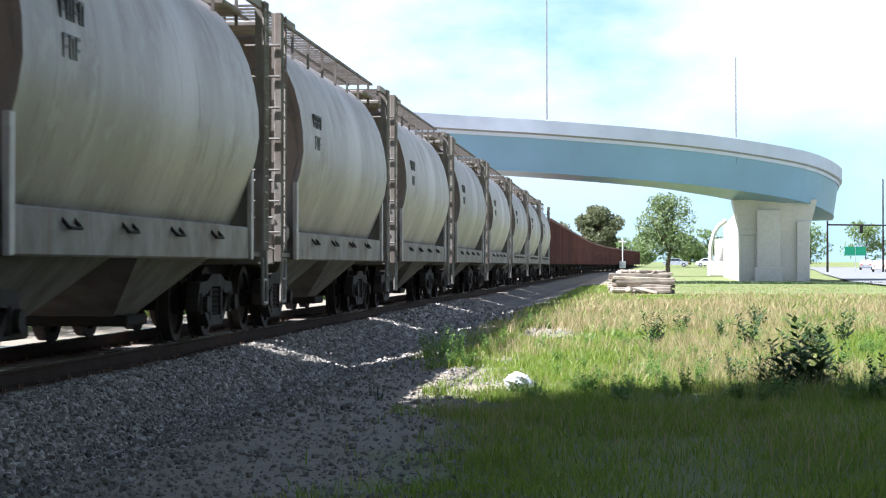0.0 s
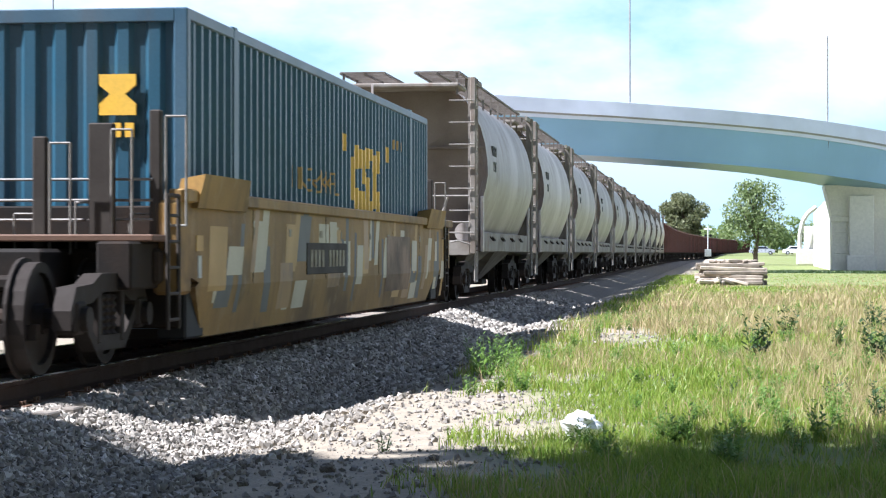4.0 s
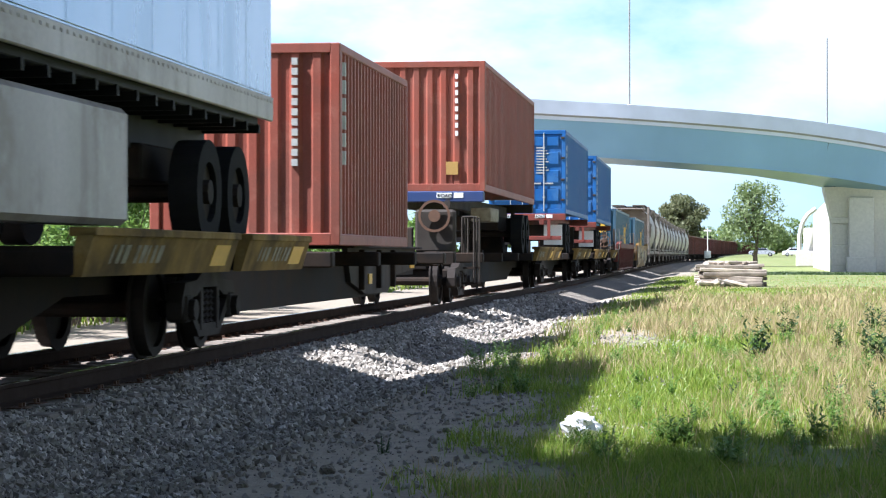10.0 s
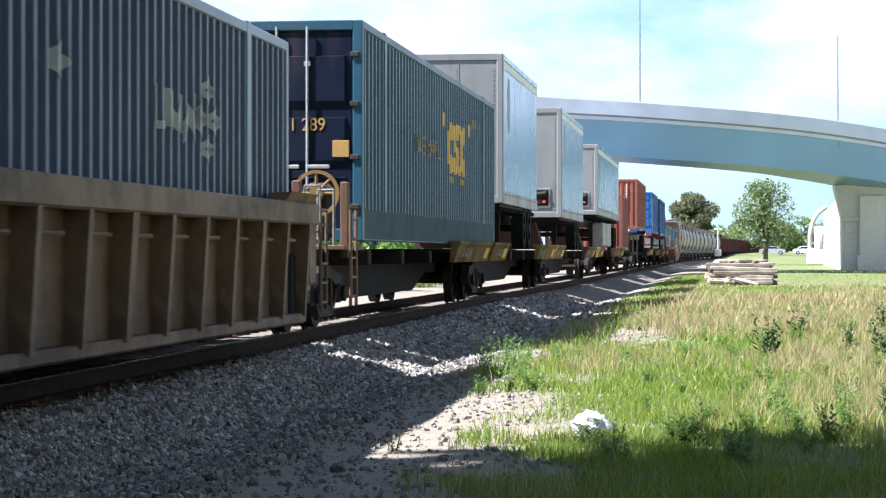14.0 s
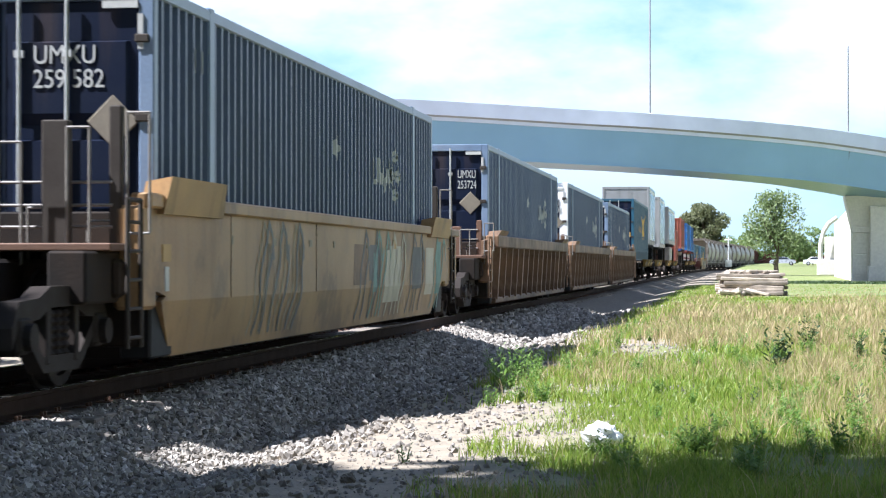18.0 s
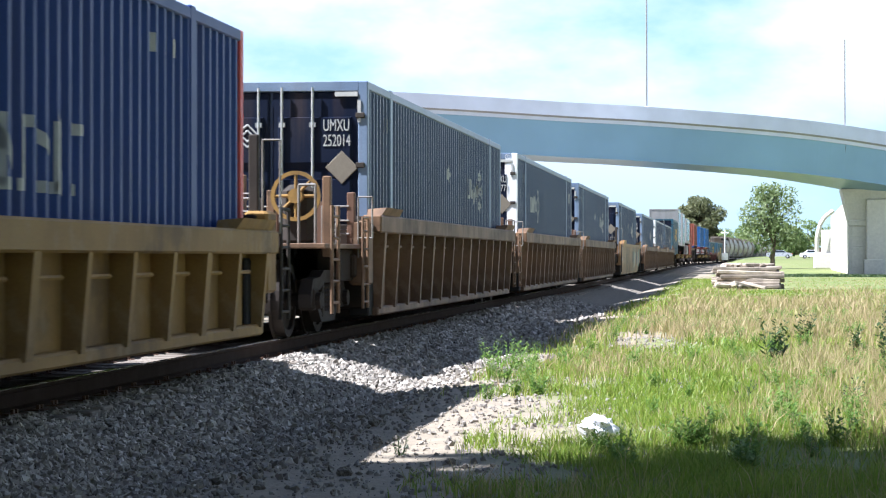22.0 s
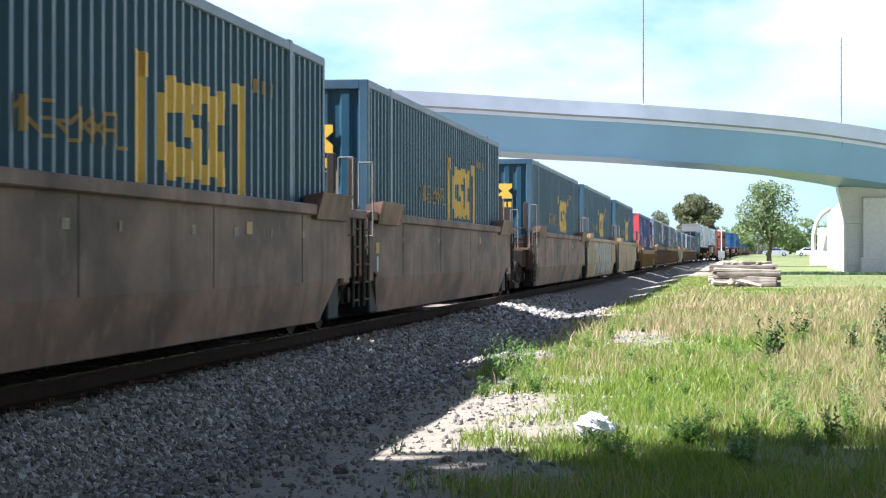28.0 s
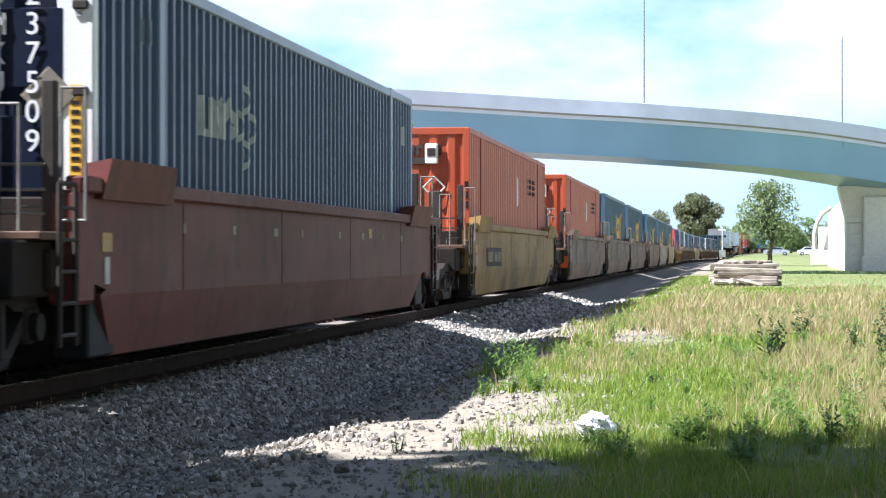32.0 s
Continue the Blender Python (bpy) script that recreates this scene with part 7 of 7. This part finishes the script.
# ---- the consist, front to back; places are metres along the train
def build_train():
    hop = on_train(make_hopper(), -26.45)
    for i in range(1, 11):
        c = copy_thing(hop, pose(TRACK_X, -26.45 + 13.9 * i, 0))
        MOVING.append((c, -26.45 + 13.9 * i, 0.0))
    box = on_train(make_boxcar(), 126.6)
    for i in range(1, 20):
        c = copy_thing(box, pose(TRACK_X, 126.6 + 15.2 * i, 0))
        MOVING.append((c, 126.6 + 15.2 * i, 0.0))

    wells = {}

    def well(kind, col, s, label):
        key = (kind, col.name)
        if key not in wells:
            wells[key] = make_well(kind, col, 16.15, label)
            return on_train(wells[key], s)
        c = copy_thing(wells[key], pose(TRACK_X, s, 0))
        MOVING.append((c, s, 0.0))
        return c

    cans = {}

    def can(key, make, s, z):
        if key not in cans:
            cans[key] = make()
            return on_train(cans[key], s, z)
        c = copy_thing(cans[key], pose(TRACK_X, s, z))
        MOVING.append((c, s, z))
        return c

    def camouflage(w):
        """Slanted bars and blocks of faded spray paint over the whole side."""
        rng = random.Random(4)
        for k, (mat, n) in enumerate(((CREAM, 12), (SLATE, 15), (OCHRE, 9), (WELL_DUN, 8), (CREAM, 9))):
            for i in range(n):
                y, wide, z = -8.0 + 17.0 * (i + rng.random()) / n, rng.uniform(0.12, 0.75), rng.uniform(0.24, 0.9)
                high = rng.uniform(0.25, 0.6) if wide > 0.4 else rng.uniform(0.4, 1.0)
                part("graffiti", side_patch(Shape(), y, y + wide, z, min(1.4, z + high), rng.uniform(-0.1, 0.5), 0.002 + 0.0006 * k + 0.00003 * i), mat, w, "faded camouflage graffiti patch")
        part("board_patch", side_patch(Shape(), 2.7, 5.0, 0.42, 1.2, 0.0, 0.008), WELL_TAN, w, "plain brown painted-over square")

    def scrawl(w):
        """Faded spray-can strokes: wavering upright lines in looping rows, over pale and teal patches."""
        rng = random.Random(17)
        for k, (mat, y, wide, z, high) in enumerate(((WELL_TAN, 0.3, 0.9, 0.7, 0.5), (CREAM, 2.6, 1.3, 0.45, 0.75), (SLATE, 1.4, 0.7, 0.75, 0.45), (TEAL, 1.7, 0.3, 0.6, 0.5), (SLATE, 5.0, 0.9, 0.6, 0.6), (CREAM, 6.3, 0.8, 0.5, 0.7), (TEAL, 7.4, 0.5, 0.5, 0.8))):
            part("graffiti", side_patch(Shape(), y, y + wide, z, z + high, 0.12, 0.002 + 0.0003 * k), mat, w, "faded graffiti patch")
        for k, (mat, y0, n) in enumerate(((FADED, -5.2, 6), (SLATE, -5.0, 6), (SLATE, 0.6, 4), (TEAL, 1.6, 3), (SLATE, 4.6, 4), (TEAL, 7.0, 3), (CREAM, 2.8, 4))):
            for i in range(n):
                y = y0 + i * 0.4 + rng.uniform(-0.08, 0.08)
                pts = [(y + 0.07 * math.sin(j * 0.9 + i) + 0.05 * j, 0.28 + j * 0.11) for j in range(9)]
                if i % 2 == 0:
                    pts += [(pts[-1][0] + 0.12, 1.36), (pts[-1][0] + 0.28, 1.24), (pts[-1][0] + 0.34, 1.0)]
                part("graffiti", side_stroke(Shape(), pts, 0.045 if mat is FADED else 0.07, 0.005 + 0.0006 * k + 0.0001 * i), mat, w, "faded looping graffiti stroke")

    def pale_letters(w):
        """Tall pale graffiti letters with dark outlines, in two groups."""
        forms = {"I": [[(0.0, 0.92), (1.0, 0.95)], [(0.55, 0.95), (0.42, 0.1)], [(0.0, 0.08), (0.75, 0.06)]], "V": [[(0.05, 1.0), (0.42, 0.05), (0.8, 1.0)]], "S": [[(0.9, 0.85), (0.5, 0.95), (0.25, 0.72), (0.75, 0.42), (0.6, 0.1), (0.1, 0.08)]],
                 "L": [[(0.15, 1.0), (0.32, 0.5), (0.12, 0.1), (0.85, 0.12)]], "E": [[(0.85, 0.9), (0.2, 0.92), (0.3, 0.5), (0.2, 0.08), (0.9, 0.14)], [(0.3, 0.5), (0.72, 0.55)]], "A": [[(0.1, 0.0), (0.35, 0.95), (0.62, 0.95), (0.88, 0.0)], [(0.3, 0.4), (0.75, 0.4)]],
                 "G": [[(0.85, 0.8), (0.5, 0.95), (0.2, 0.6), (0.25, 0.15), (0.6, 0.06), (0.85, 0.4), (0.55, 0.45)]], "U": [[(0.15, 1.0), (0.22, 0.2), (0.5, 0.06), (0.75, 0.2), (0.85, 1.0)]]}
        for word, y0, step in (("IVS", -4.55, 1.22), ("LEAGUE", -0.35, 1.03)):
            for k, ch in enumerate(word):
                lines = [[(y0 + step * (k + 0.98 * a), 0.37 + 1.0 * b) for a, b in pts] for pts in forms[ch]]
                edge, face = Shape(), Shape()
                for n, pts in enumerate(lines):
                    side_stroke(edge, pts, 0.44, 0.003 + 0.0002 * (k % 2))
                    side_stroke(face, pts, 0.36, 0.005 + 0.0004 * (k % 2) + 0.0001 * n)
                part("graffiti", edge, SLATE, w, "dark outline of a graffiti letter")
                part("graffiti", face, PALEPAINT, w, "pale grey graffiti letter")
                if ch in "EU":
                    part("graffiti", side_patch(Shape(), y0 + step * (k + 0.4), y0 + step * (k + 0.58), 1.05, 1.16, 0.0, 0.009), OCHRE, w, "small orange graffiti patch")

    def number_board(w, y):
        b = part("number_board", Shape().box(1.44, 1.452, y, y + 2.6, 0.72, 1.08, 0.01), DUSTY, w, "dark panel with pale number bars")
        s = Shape()
        for i in range(10):
            if i != 4:
                s.box(1.452, 1.457, y + 0.2 + i * 0.23, y + 0.34 + i * 0.23, 0.8, 1.0)
        part("number_bars", s, FADED, b)

    def navy(code, post=None, upright=False, near=False):
        def make():
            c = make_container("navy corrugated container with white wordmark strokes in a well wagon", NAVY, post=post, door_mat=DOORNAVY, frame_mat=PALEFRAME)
            umax_marks(c, near)
            if upright:
                for col, word in enumerate(code):
                    for i, ch in enumerate(word):
                        lettering(ch, 0.24, WHITE, c, on_end(0.45 + 0.32 * col, -8.1, 2.45 - i * 0.22))
                strip = part("caution_strip", Shape().box(1.11, 1.205, -8.085, -8.074, 0.98, 1.85), YELLOW, c, "yellow caution strip with dark bars")
                bars = Shape()
                for i in range(12):
                    bars.box(1.125, 1.19, -8.09, -8.084, 1.0 + i * 0.07, 1.03 + i * 0.07)
                part("strip_bars", bars, BLACK, strip)
            else:
                wide = code[1] == "259 582"
                for i, text in enumerate(code):
                    lettering(text, 0.22, WORDMARK, c, on_end(0.27 if wide else 0.7, -8.087, 2.25 - i * 0.2) @ Matrix.Diagonal((0.85 if wide else 0.56, 1, 1, 1)))
            part("hazard_placard", Shape().loft([[(0.95, y, 1.77 - r), (0.95 + r, y, 1.77), (0.95, y, 1.77 + r), (0.95 - r, y, 1.77)] for y, r in ((-8.08, 0.22), (-8.09, 0.21))]), PLACARD, c, "tan diamond placard")
            for x0, lean in ((-0.98, 0.0), (-0.88, 0.0), (-0.78, 0.035), (-0.7, -0.035), (-0.62, 0.035), (-0.55, -0.035), (-0.46, 0.05)):
                part("door_mark", Shape().loft([[(x0 + lean * k, q, 2.12 + 0.13 * k) for q in (-8.09, -8.075)] + [(x0 + 0.03 + lean * k, q, 2.12 + 0.13 * k) for q in (-8.075, -8.09)] for k in (0, 1)]), WORDMARK, c, "white wordmark bar on the door")
            for r in (0.15, 0.075):
                part("door_lozenge", Shape().path([(-0.31, -8.085, 2.19 - r), (-0.31 + r, -8.085, 2.19), (-0.31, -8.085, 2.19 + r), (-0.31 - r, -8.085, 2.19), (-0.31, -8.085, 2.19 - r)], 0.013), WORDMARK, c, "white lozenge outline on the door")
            part("seal_plate", Shape().box(0.86, 1.16, -8.09, -8.07, 2.7, 2.76), WORDMARK, c)
            part("seal_plate", Shape().box(1.16, 1.205, -8.09, -8.07, 2.36, 2.65), WORDMARK, c)
            return c
        return make

    def csx(bars=False):
        c = make_container("dark blue corrugated container with yellow block mark", CSXBLUE, end="ribs", pitch=WIDE, frame_mat=TEALFRAME)
        csx_marks(c, bars)
        part("end_mark", Shape().loft([[(x, q, z) for x, z in ((0.48, 2.3), (0.48, 2.2), (0.58, 2.12), (0.48, 2.03), (0.48, 1.93), (0.82, 1.93), (0.82, 2.03), (0.72, 2.12), (0.82, 2.2), (0.82, 2.3))] for q in (-8.09, -8.06)]), YELLOW, c, "yellow hourglass block on the end wall")
        for k in range(3):
            part("end_letter_bar", Shape().box(0.48 + 0.12 * k, 0.56 + 0.12 * k, -8.09, -8.06, 1.73, 1.86), YELLOW, c, "yellow lettering bar on the end wall")
        return c

    FLOOR = 0.28
    tan_l = "tan ribbed well wagon with worn paint"
    grey_l = "dusty brown smooth-sided well wagon with pale stencils"
    # two wells behind the hoppers
    w1 = on_train(make_well("smooth", WELL_YEL, 16.15, "yellow well wagon with faded camouflage graffiti"), -46.4)
    camouflage(w1)
    number_board(w1, -3.2)
    can("csx", csx, -46.4, FLOOR)
    wr = well("ribbed", WELL_RED, -71.6, "oxide brown ribbed well wagon")
    brake_wheel(wr, 0.8, -10.0, 1.6, RUSTY)
    can("csx", csx, -71.6, FLOOR)
    # spine wagons with trailers and containers
    for a, b, front, rear in ((-94.2, -82.4, 0.34, 0.2), (-106.6, -94.2, 0.4, 0.2), (-122.2, -106.6, 0.34, 0.18), (-142.0, -122.2, 0.28, 0.0), (-162.8, -144.2, 0.0, 0.18), (-178.6, -162.8, 0.32, 0.2),
                              (-198.6, -180.6, 0.28, 0.18), (-214.6, -198.6, 0.32, 0.2), (-230.4, -214.6, 0.34, None)):
        flat = on_train(make_platform(b - a, "dark spine wagon with worn yellow edge panels", front, rear), (a + b) / 2)
        if a == -230.4:
            end_deck(flat, a - (a + b) / 2 + 0.1, a - (a + b) / 2 + 1.6, 1.0)
            brake_wheel(flat, 0.85, a - (a + b) / 2 + 0.85, 1.72, WELL_YEL)

    def blue40():
        c = make_container("bright blue steel container with lock rods on a red chassis", BLUE, 12.19, 2.5, 2.7, posts_at=())
        s = Shape()
        for i in range(8):
            stroke(s, 1.238, [(-5.4, 0.3 + i * 0.25), (-5.4, 0.47 + i * 0.25)], 0.14)
        part("side_lettering", s, WHITE, c, "upright white lettering bars")
        for i in range(10):
            part("data_bar", Shape().box(0.3, 0.58 + 0.06 * (i * 5 % 3), -6.115, -6.1, 1.3 + i * 0.09, 1.335 + i * 0.09), WORDMARK, c, "white data lettering bar")
        part("data_bar", Shape().box(-0.85, -0.3, -6.115, -6.1, 2.05, 2.25), WORDMARK, c, "white data lettering bar")
        part("label_plate", Shape().box(-0.95, -0.62, -6.12, -6.1, 1.75, 1.9), OCHRE, c)
        part("label_plate", Shape().box(-0.92, -0.68, -6.12, -6.1, 0.8, 1.1), WELL_GREY, c)
        return c

    for s in (-90.1, -108.2):
        can("chassis", lambda: make_chassis(12.3, CHASSIS_RED, "red container chassis with tail lights and mud flaps"), s, 0.98)
        can("blue", blue40, s, 2.28)

    def brown40():
        c = make_container("brick-orange corrugated container on a blue trailer chassis", BROWN, 12.19, 2.54, 2.72, end="ribs", posts_at=())
        p = Shape()
        for i in range(8):
            p.box(0.64, 0.7, -6.115, -6.08, 2.35 - i * 0.17, 2.45 - i * 0.17)
        part("end_lettering", p, WHITE, c, "white number bars")
        part("label_plate", Shape().box(0.45, 0.7, -6.11, -6.08, 0.35, 0.62), OCHRE, c)
        s = Shape()
        for i in range(4):
            stroke(s, 1.238, [(-5.5, 1.3 + i * 0.3), (-5.5, 1.5 + i * 0.3)], 0.22)
        part("side_lettering", s, WHITE, c, "white lettering bars")
        return c

    can("chassis_blue", lambda: make_chassis(12.3, CHASSIS_BLUE, "blue container chassis with white plates", -1), -132.8, 0.98)
    can("brown", brown40, -132.8, 2.28)
    c20 = make_container("brick-orange twenty-foot container standing low on a flat wagon", BROWN, 6.06, 2.5, 2.6, end="ribs", posts_at=())
    for i in range(11):
        part("end_number_bar", Shape().box(0.62, 0.7, -3.05, -3.0, 2.32 - i * 0.13, 2.41 - i * 0.13), WORDMARK, c20, "upright white number bar")
    for i in range(6):
        g = Shape()
        stroke(g, 1.238, [(-2.62, 2.2 - i * 0.23), (-2.62, 2.38 - i * 0.23)], 0.2)
        part("side_letter_bar", g, WORDMARK, c20, "upright white lettering bar")
    on_train(c20, -153.1, 1.08)
    on_train(make_trailer(15.9, "long silver refrigerated box trailer with riveted nose", 2.62, 1.33), -168.5, 1.06)
    on_train(make_trailer(9.5, "short silver box trailer with hatch doors", 3.18, 0.93), -189.6, 1.06)
    on_train(make_trailer(8.4, "short polished aluminium box trailer", 3.2, 0.96), -206.7, 1.06)
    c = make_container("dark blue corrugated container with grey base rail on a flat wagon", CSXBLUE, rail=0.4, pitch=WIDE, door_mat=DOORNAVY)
    csx_marks(c)
    lettering("631 289", 0.24, OCHRE, c, on_end(0.1, -8.087, 1.45) @ Matrix.Diagonal((0.9, 1, 1, 1)))
    part("door_placard", Shape().box(0.9, 1.12, -8.09, -8.07, 1.1, 1.32, 0.004), OCHRE, c, "square orange door placard")
    part("skirt", Shape().box(1.24, 1.3, -7.9, 7.9, 0.02, 0.42, 0.01), SKIRT, c, "grey base rail")
    on_train(c, -220.6, 1.12)
    # wells with navy containers
    for s, code, kind, col, post in ((-241.5, ["UMXU", "251 980"], "ribbed", WELL_TAN, None), (-260.9, ["UMXU", "255 106"], "ribbed", WELL_TAN, WHITE), (-280.6, ["UMXU", "253724"], "ribbed", WELL_TAN, None),
                                     (-304.4, ["UMXU", "259 582"], "smooth", WELL_YEL, None), (-328.3, ["UMXU", "258022"], "ribbed", WELL_TAN, None), (-347.5, ["UMXU", "254 771"], "ribbed", WELL_TAN, WHITE),
                                     (-367.1, ["UMXU", "252014"], "ribbed", WELL_TAN, None)):
        if kind == "smooth":
            w2 = on_train(make_well("smooth", WELL_DUN, 16.15, "dun smooth well wagon with faded graffiti"), s)
            scrawl(w2)
        else:
            w = well(kind, col, s, tan_l)
            if s == -367.1:
                end_deck(w, -11.3, -9.4, 1.06)
                brake_wheel(w, 0.9, -10.8, 1.68, WELL_YEL)
        can(("navy", s), navy(code, post, near=s in (-347.5,)), s, FLOOR + 0.08)

    def royal():
        c = make_container("royal blue container with red corner post and white marks", ROYAL, end="ribs", post=REDPOST, both_posts=True)
        lettering("53", 0.55, WHITE, c, on_end(-0.3, -8.07, 1.85))
        for i, ch in enumerate("UMXU884"):
            lettering(ch, 0.24, WHITE, c, on_end(0.72, -8.09, 2.3 - i * 0.21))
        def mark(name, lines, w, mat, label):
            g = Shape()
            for pts in lines:
                stroke(g, 1.283, pts, w)
            part(name, g, mat, c, label)
        for i in range(12):
            z = 2.5 - i * 0.062
            mark("emblem_line", [[(-4.9 + 0.12 * abs(i - 6) / 6, z), (-3.95 - 0.04 * abs(i - 6), z - 0.03)]], 0.024, WORDMARK, "thin white emblem line")
        for lo, hi in ((2.24, 2.5), (1.95, 2.24), (1.7, 1.95)):
            d = Shape()
            lozenge(d, 1.283, -5.05, (lo + hi) / 2, 0.3 if lo == 1.95 else 0.17, (hi - lo) / 2)
            part("emblem_lozenge", d, WORDMARK, c, "white emblem lozenge")
        mark("length_figures", [[(-7.1, 1.95), (-6.8, 1.95)], [(-7.1, 2.12), (-6.8, 2.12)], [(-7.1, 2.29), (-6.8, 2.29)], [(-6.79, 1.95), (-6.79, 2.29)]], 0.07, WORDMARK, "white length figures")
        mark("index_plate", [[(-6.95, 1.47), (-6.95, 1.82)]], 0.44, WORDMARK, "white index plate")
        mark("index_plate", [[(0.0, 2.34), (0.0, 2.68)]], 0.36, WORDMARK, "white index plate")
        for i in range(5):                                    # tall first red bar, then lower ones
            y, top = -2.65 + i * 0.4, 1.84 if i == 0 else 1.58
            mark("red_bar", [[(y, 1.18), (y, top)], [(y - 0.07, 1.2), (y + 0.1, 1.2)], [(y, top - 0.05), (y + 0.22, top - 0.09 - 0.06 * (i % 2))]], 0.1, REDPOST, "red lettering bar")
        for i in range(10):
            y, top = -0.6 + i * 0.37, 1.84 if i == 0 else 1.66
            mark("white_bar", [[(y, 1.17), (y, top)], [(y - 0.08, 1.19), (y + 0.1, 1.19)], [(y - 0.08 * (i % 2), top - 0.03), (y + 0.2, top - 0.03 - 0.2 * (i % 3))]], 0.085, WORDMARK, "white lettering bar")
        mark("number_bars", [[(4.9 + k * 0.2, 2.4), (4.9 + k * 0.2, 2.56)] for k in range(4)], 0.07, WORDMARK, "small white number bars")
        return c

    well("low", WELL_YEL, -390.4, "yellow ribbed well wagon with brake platform")
    can("royal", royal, -390.4, FLOOR - 0.02)
    for s in (-414.1, -434.2, -453.0, -476.6, -495.8):
        if s == -434.2:
            w3 = on_train(make_well("smooth", WELL_DUN, 16.15, "tan well wagon with large pale graffiti lettering"), s)
            pale_letters(w3)
        else:
            well("smooth", WELL_DUN if s == -414.1 else WELL_GREY, s, "tan smooth-sided well wagon with pale stencils" if s == -414.1 else grey_l)
        if s in (-476.6, -495.8):
            can("csx_bars", lambda: csx(True), s, FLOOR + 0.1)
        else:
            can("csx", csx, s, FLOOR + 0.1)

    def orange():
        c = make_container("orange corrugated container with dark lettering panel", ORANGE, end="flat", side_mat=ORANGE_SIDE, pitch=0.36)
        for i in range(9):
            a = -0.68 + i * 0.165
            part("dark_letter_bar", Shape().box(a, a + 0.045, -8.085, -8.05, 2.39, 2.58).box(a + 0.02, a + 0.13, -8.085, -8.05, 2.53 - 0.14 * (i % 2), 2.58 - 0.14 * (i % 2)).box(a + 0.09, a + 0.13, -8.085, -8.05, 2.39 + 0.09 * (i % 3 == 0), 2.58), DUSTY, c, "dark lettering bar")
        part("dark_stripe", Shape().box(-0.7, 0.5, -8.083, -8.05, 2.23, 2.35), DUSTY, c, "dark stripe under the lettering")
        v = part("vent_box", Shape().box(0.48, 0.71, -8.15, -8.05, 2.23, 2.6, 0.02), WHITE, c, "white vent box")
        part("vent_screen", Shape().box(0.52, 0.67, -8.158, -8.148, 2.37, 2.52), DUSTY, v)
        part("placard_frame", Shape().path([(0.64, -8.09, 1.6), (0.84, -8.09, 1.8), (0.64, -8.09, 2.0), (0.44, -8.09, 1.8), (0.64, -8.09, 1.6)], 0.016), WORDMARK, c, "empty diamond placard frame")
        for i in range(3):
            part("post_figure", Shape().box(1.2, 1.27, -8.085, -8.07, 1.42 + i * 0.18, 1.55 + i * 0.18), BLACK, c, "dark number bar on the corner post")
        s = Shape()
        for i in range(3):
            stroke(s, 1.283, [(3.3, 2.02 + i * 0.14), (5.2, 2.02 + i * 0.14)], 0.09)
        part("side_lettering", s, BLACK, c, "small dark lettering block")
        d = Shape()
        lozenge(d, 1.283, 1.0, 1.97, 0.24, 0.36)
        part("placard", d, WHITE, c, "small white placard")
        return c

    w5 = well("smooth", WELL_GREY, -515.4, grey_l)
    part("marker_reflector", Shape().box(1.14, 1.46, -8.95, -8.9, 0.55, 0.9, 0.02), LAMPGLOW, w5, "orange-red end reflector")
    can("orange", orange, -515.4, FLOOR + 0.1)
    w4 = on_train(make_well("smooth", WELL_YEL, 16.15, "yellow smooth well wagon with dark number panel"), -538.8)
    number_board(w4, -6.6)
    can("orange", orange, -538.8, FLOOR + 0.1)
    well("smooth", WELL_RED, -562.1, "oxide red smooth well wagon with pale stencils")
    can("last", navy(["UMXU", "237509"], WHITE, True, True), -562.1, FLOOR + 0.1)
    well("smooth", WELL_GREY, -586, grey_l)
    can("csx", csx, -586, FLOOR + 0.1)


build_train()


# ---------------------------------------------------------------- what moves
def motions():
    """The train rolls away along the track and swings slowly to the right, far off."""
    for ob, s, z in MOVING:
        rows = []
        for t in range(0, 33, 2):
            y = s + SPEED * t
            rows.append((t, pose(TRACK_X + bend(y), y, z, 0, 0, -math.degrees(math.atan(max(0.0, y - 230) / 2800.0)))))
        walk(ob, rows)


motions()
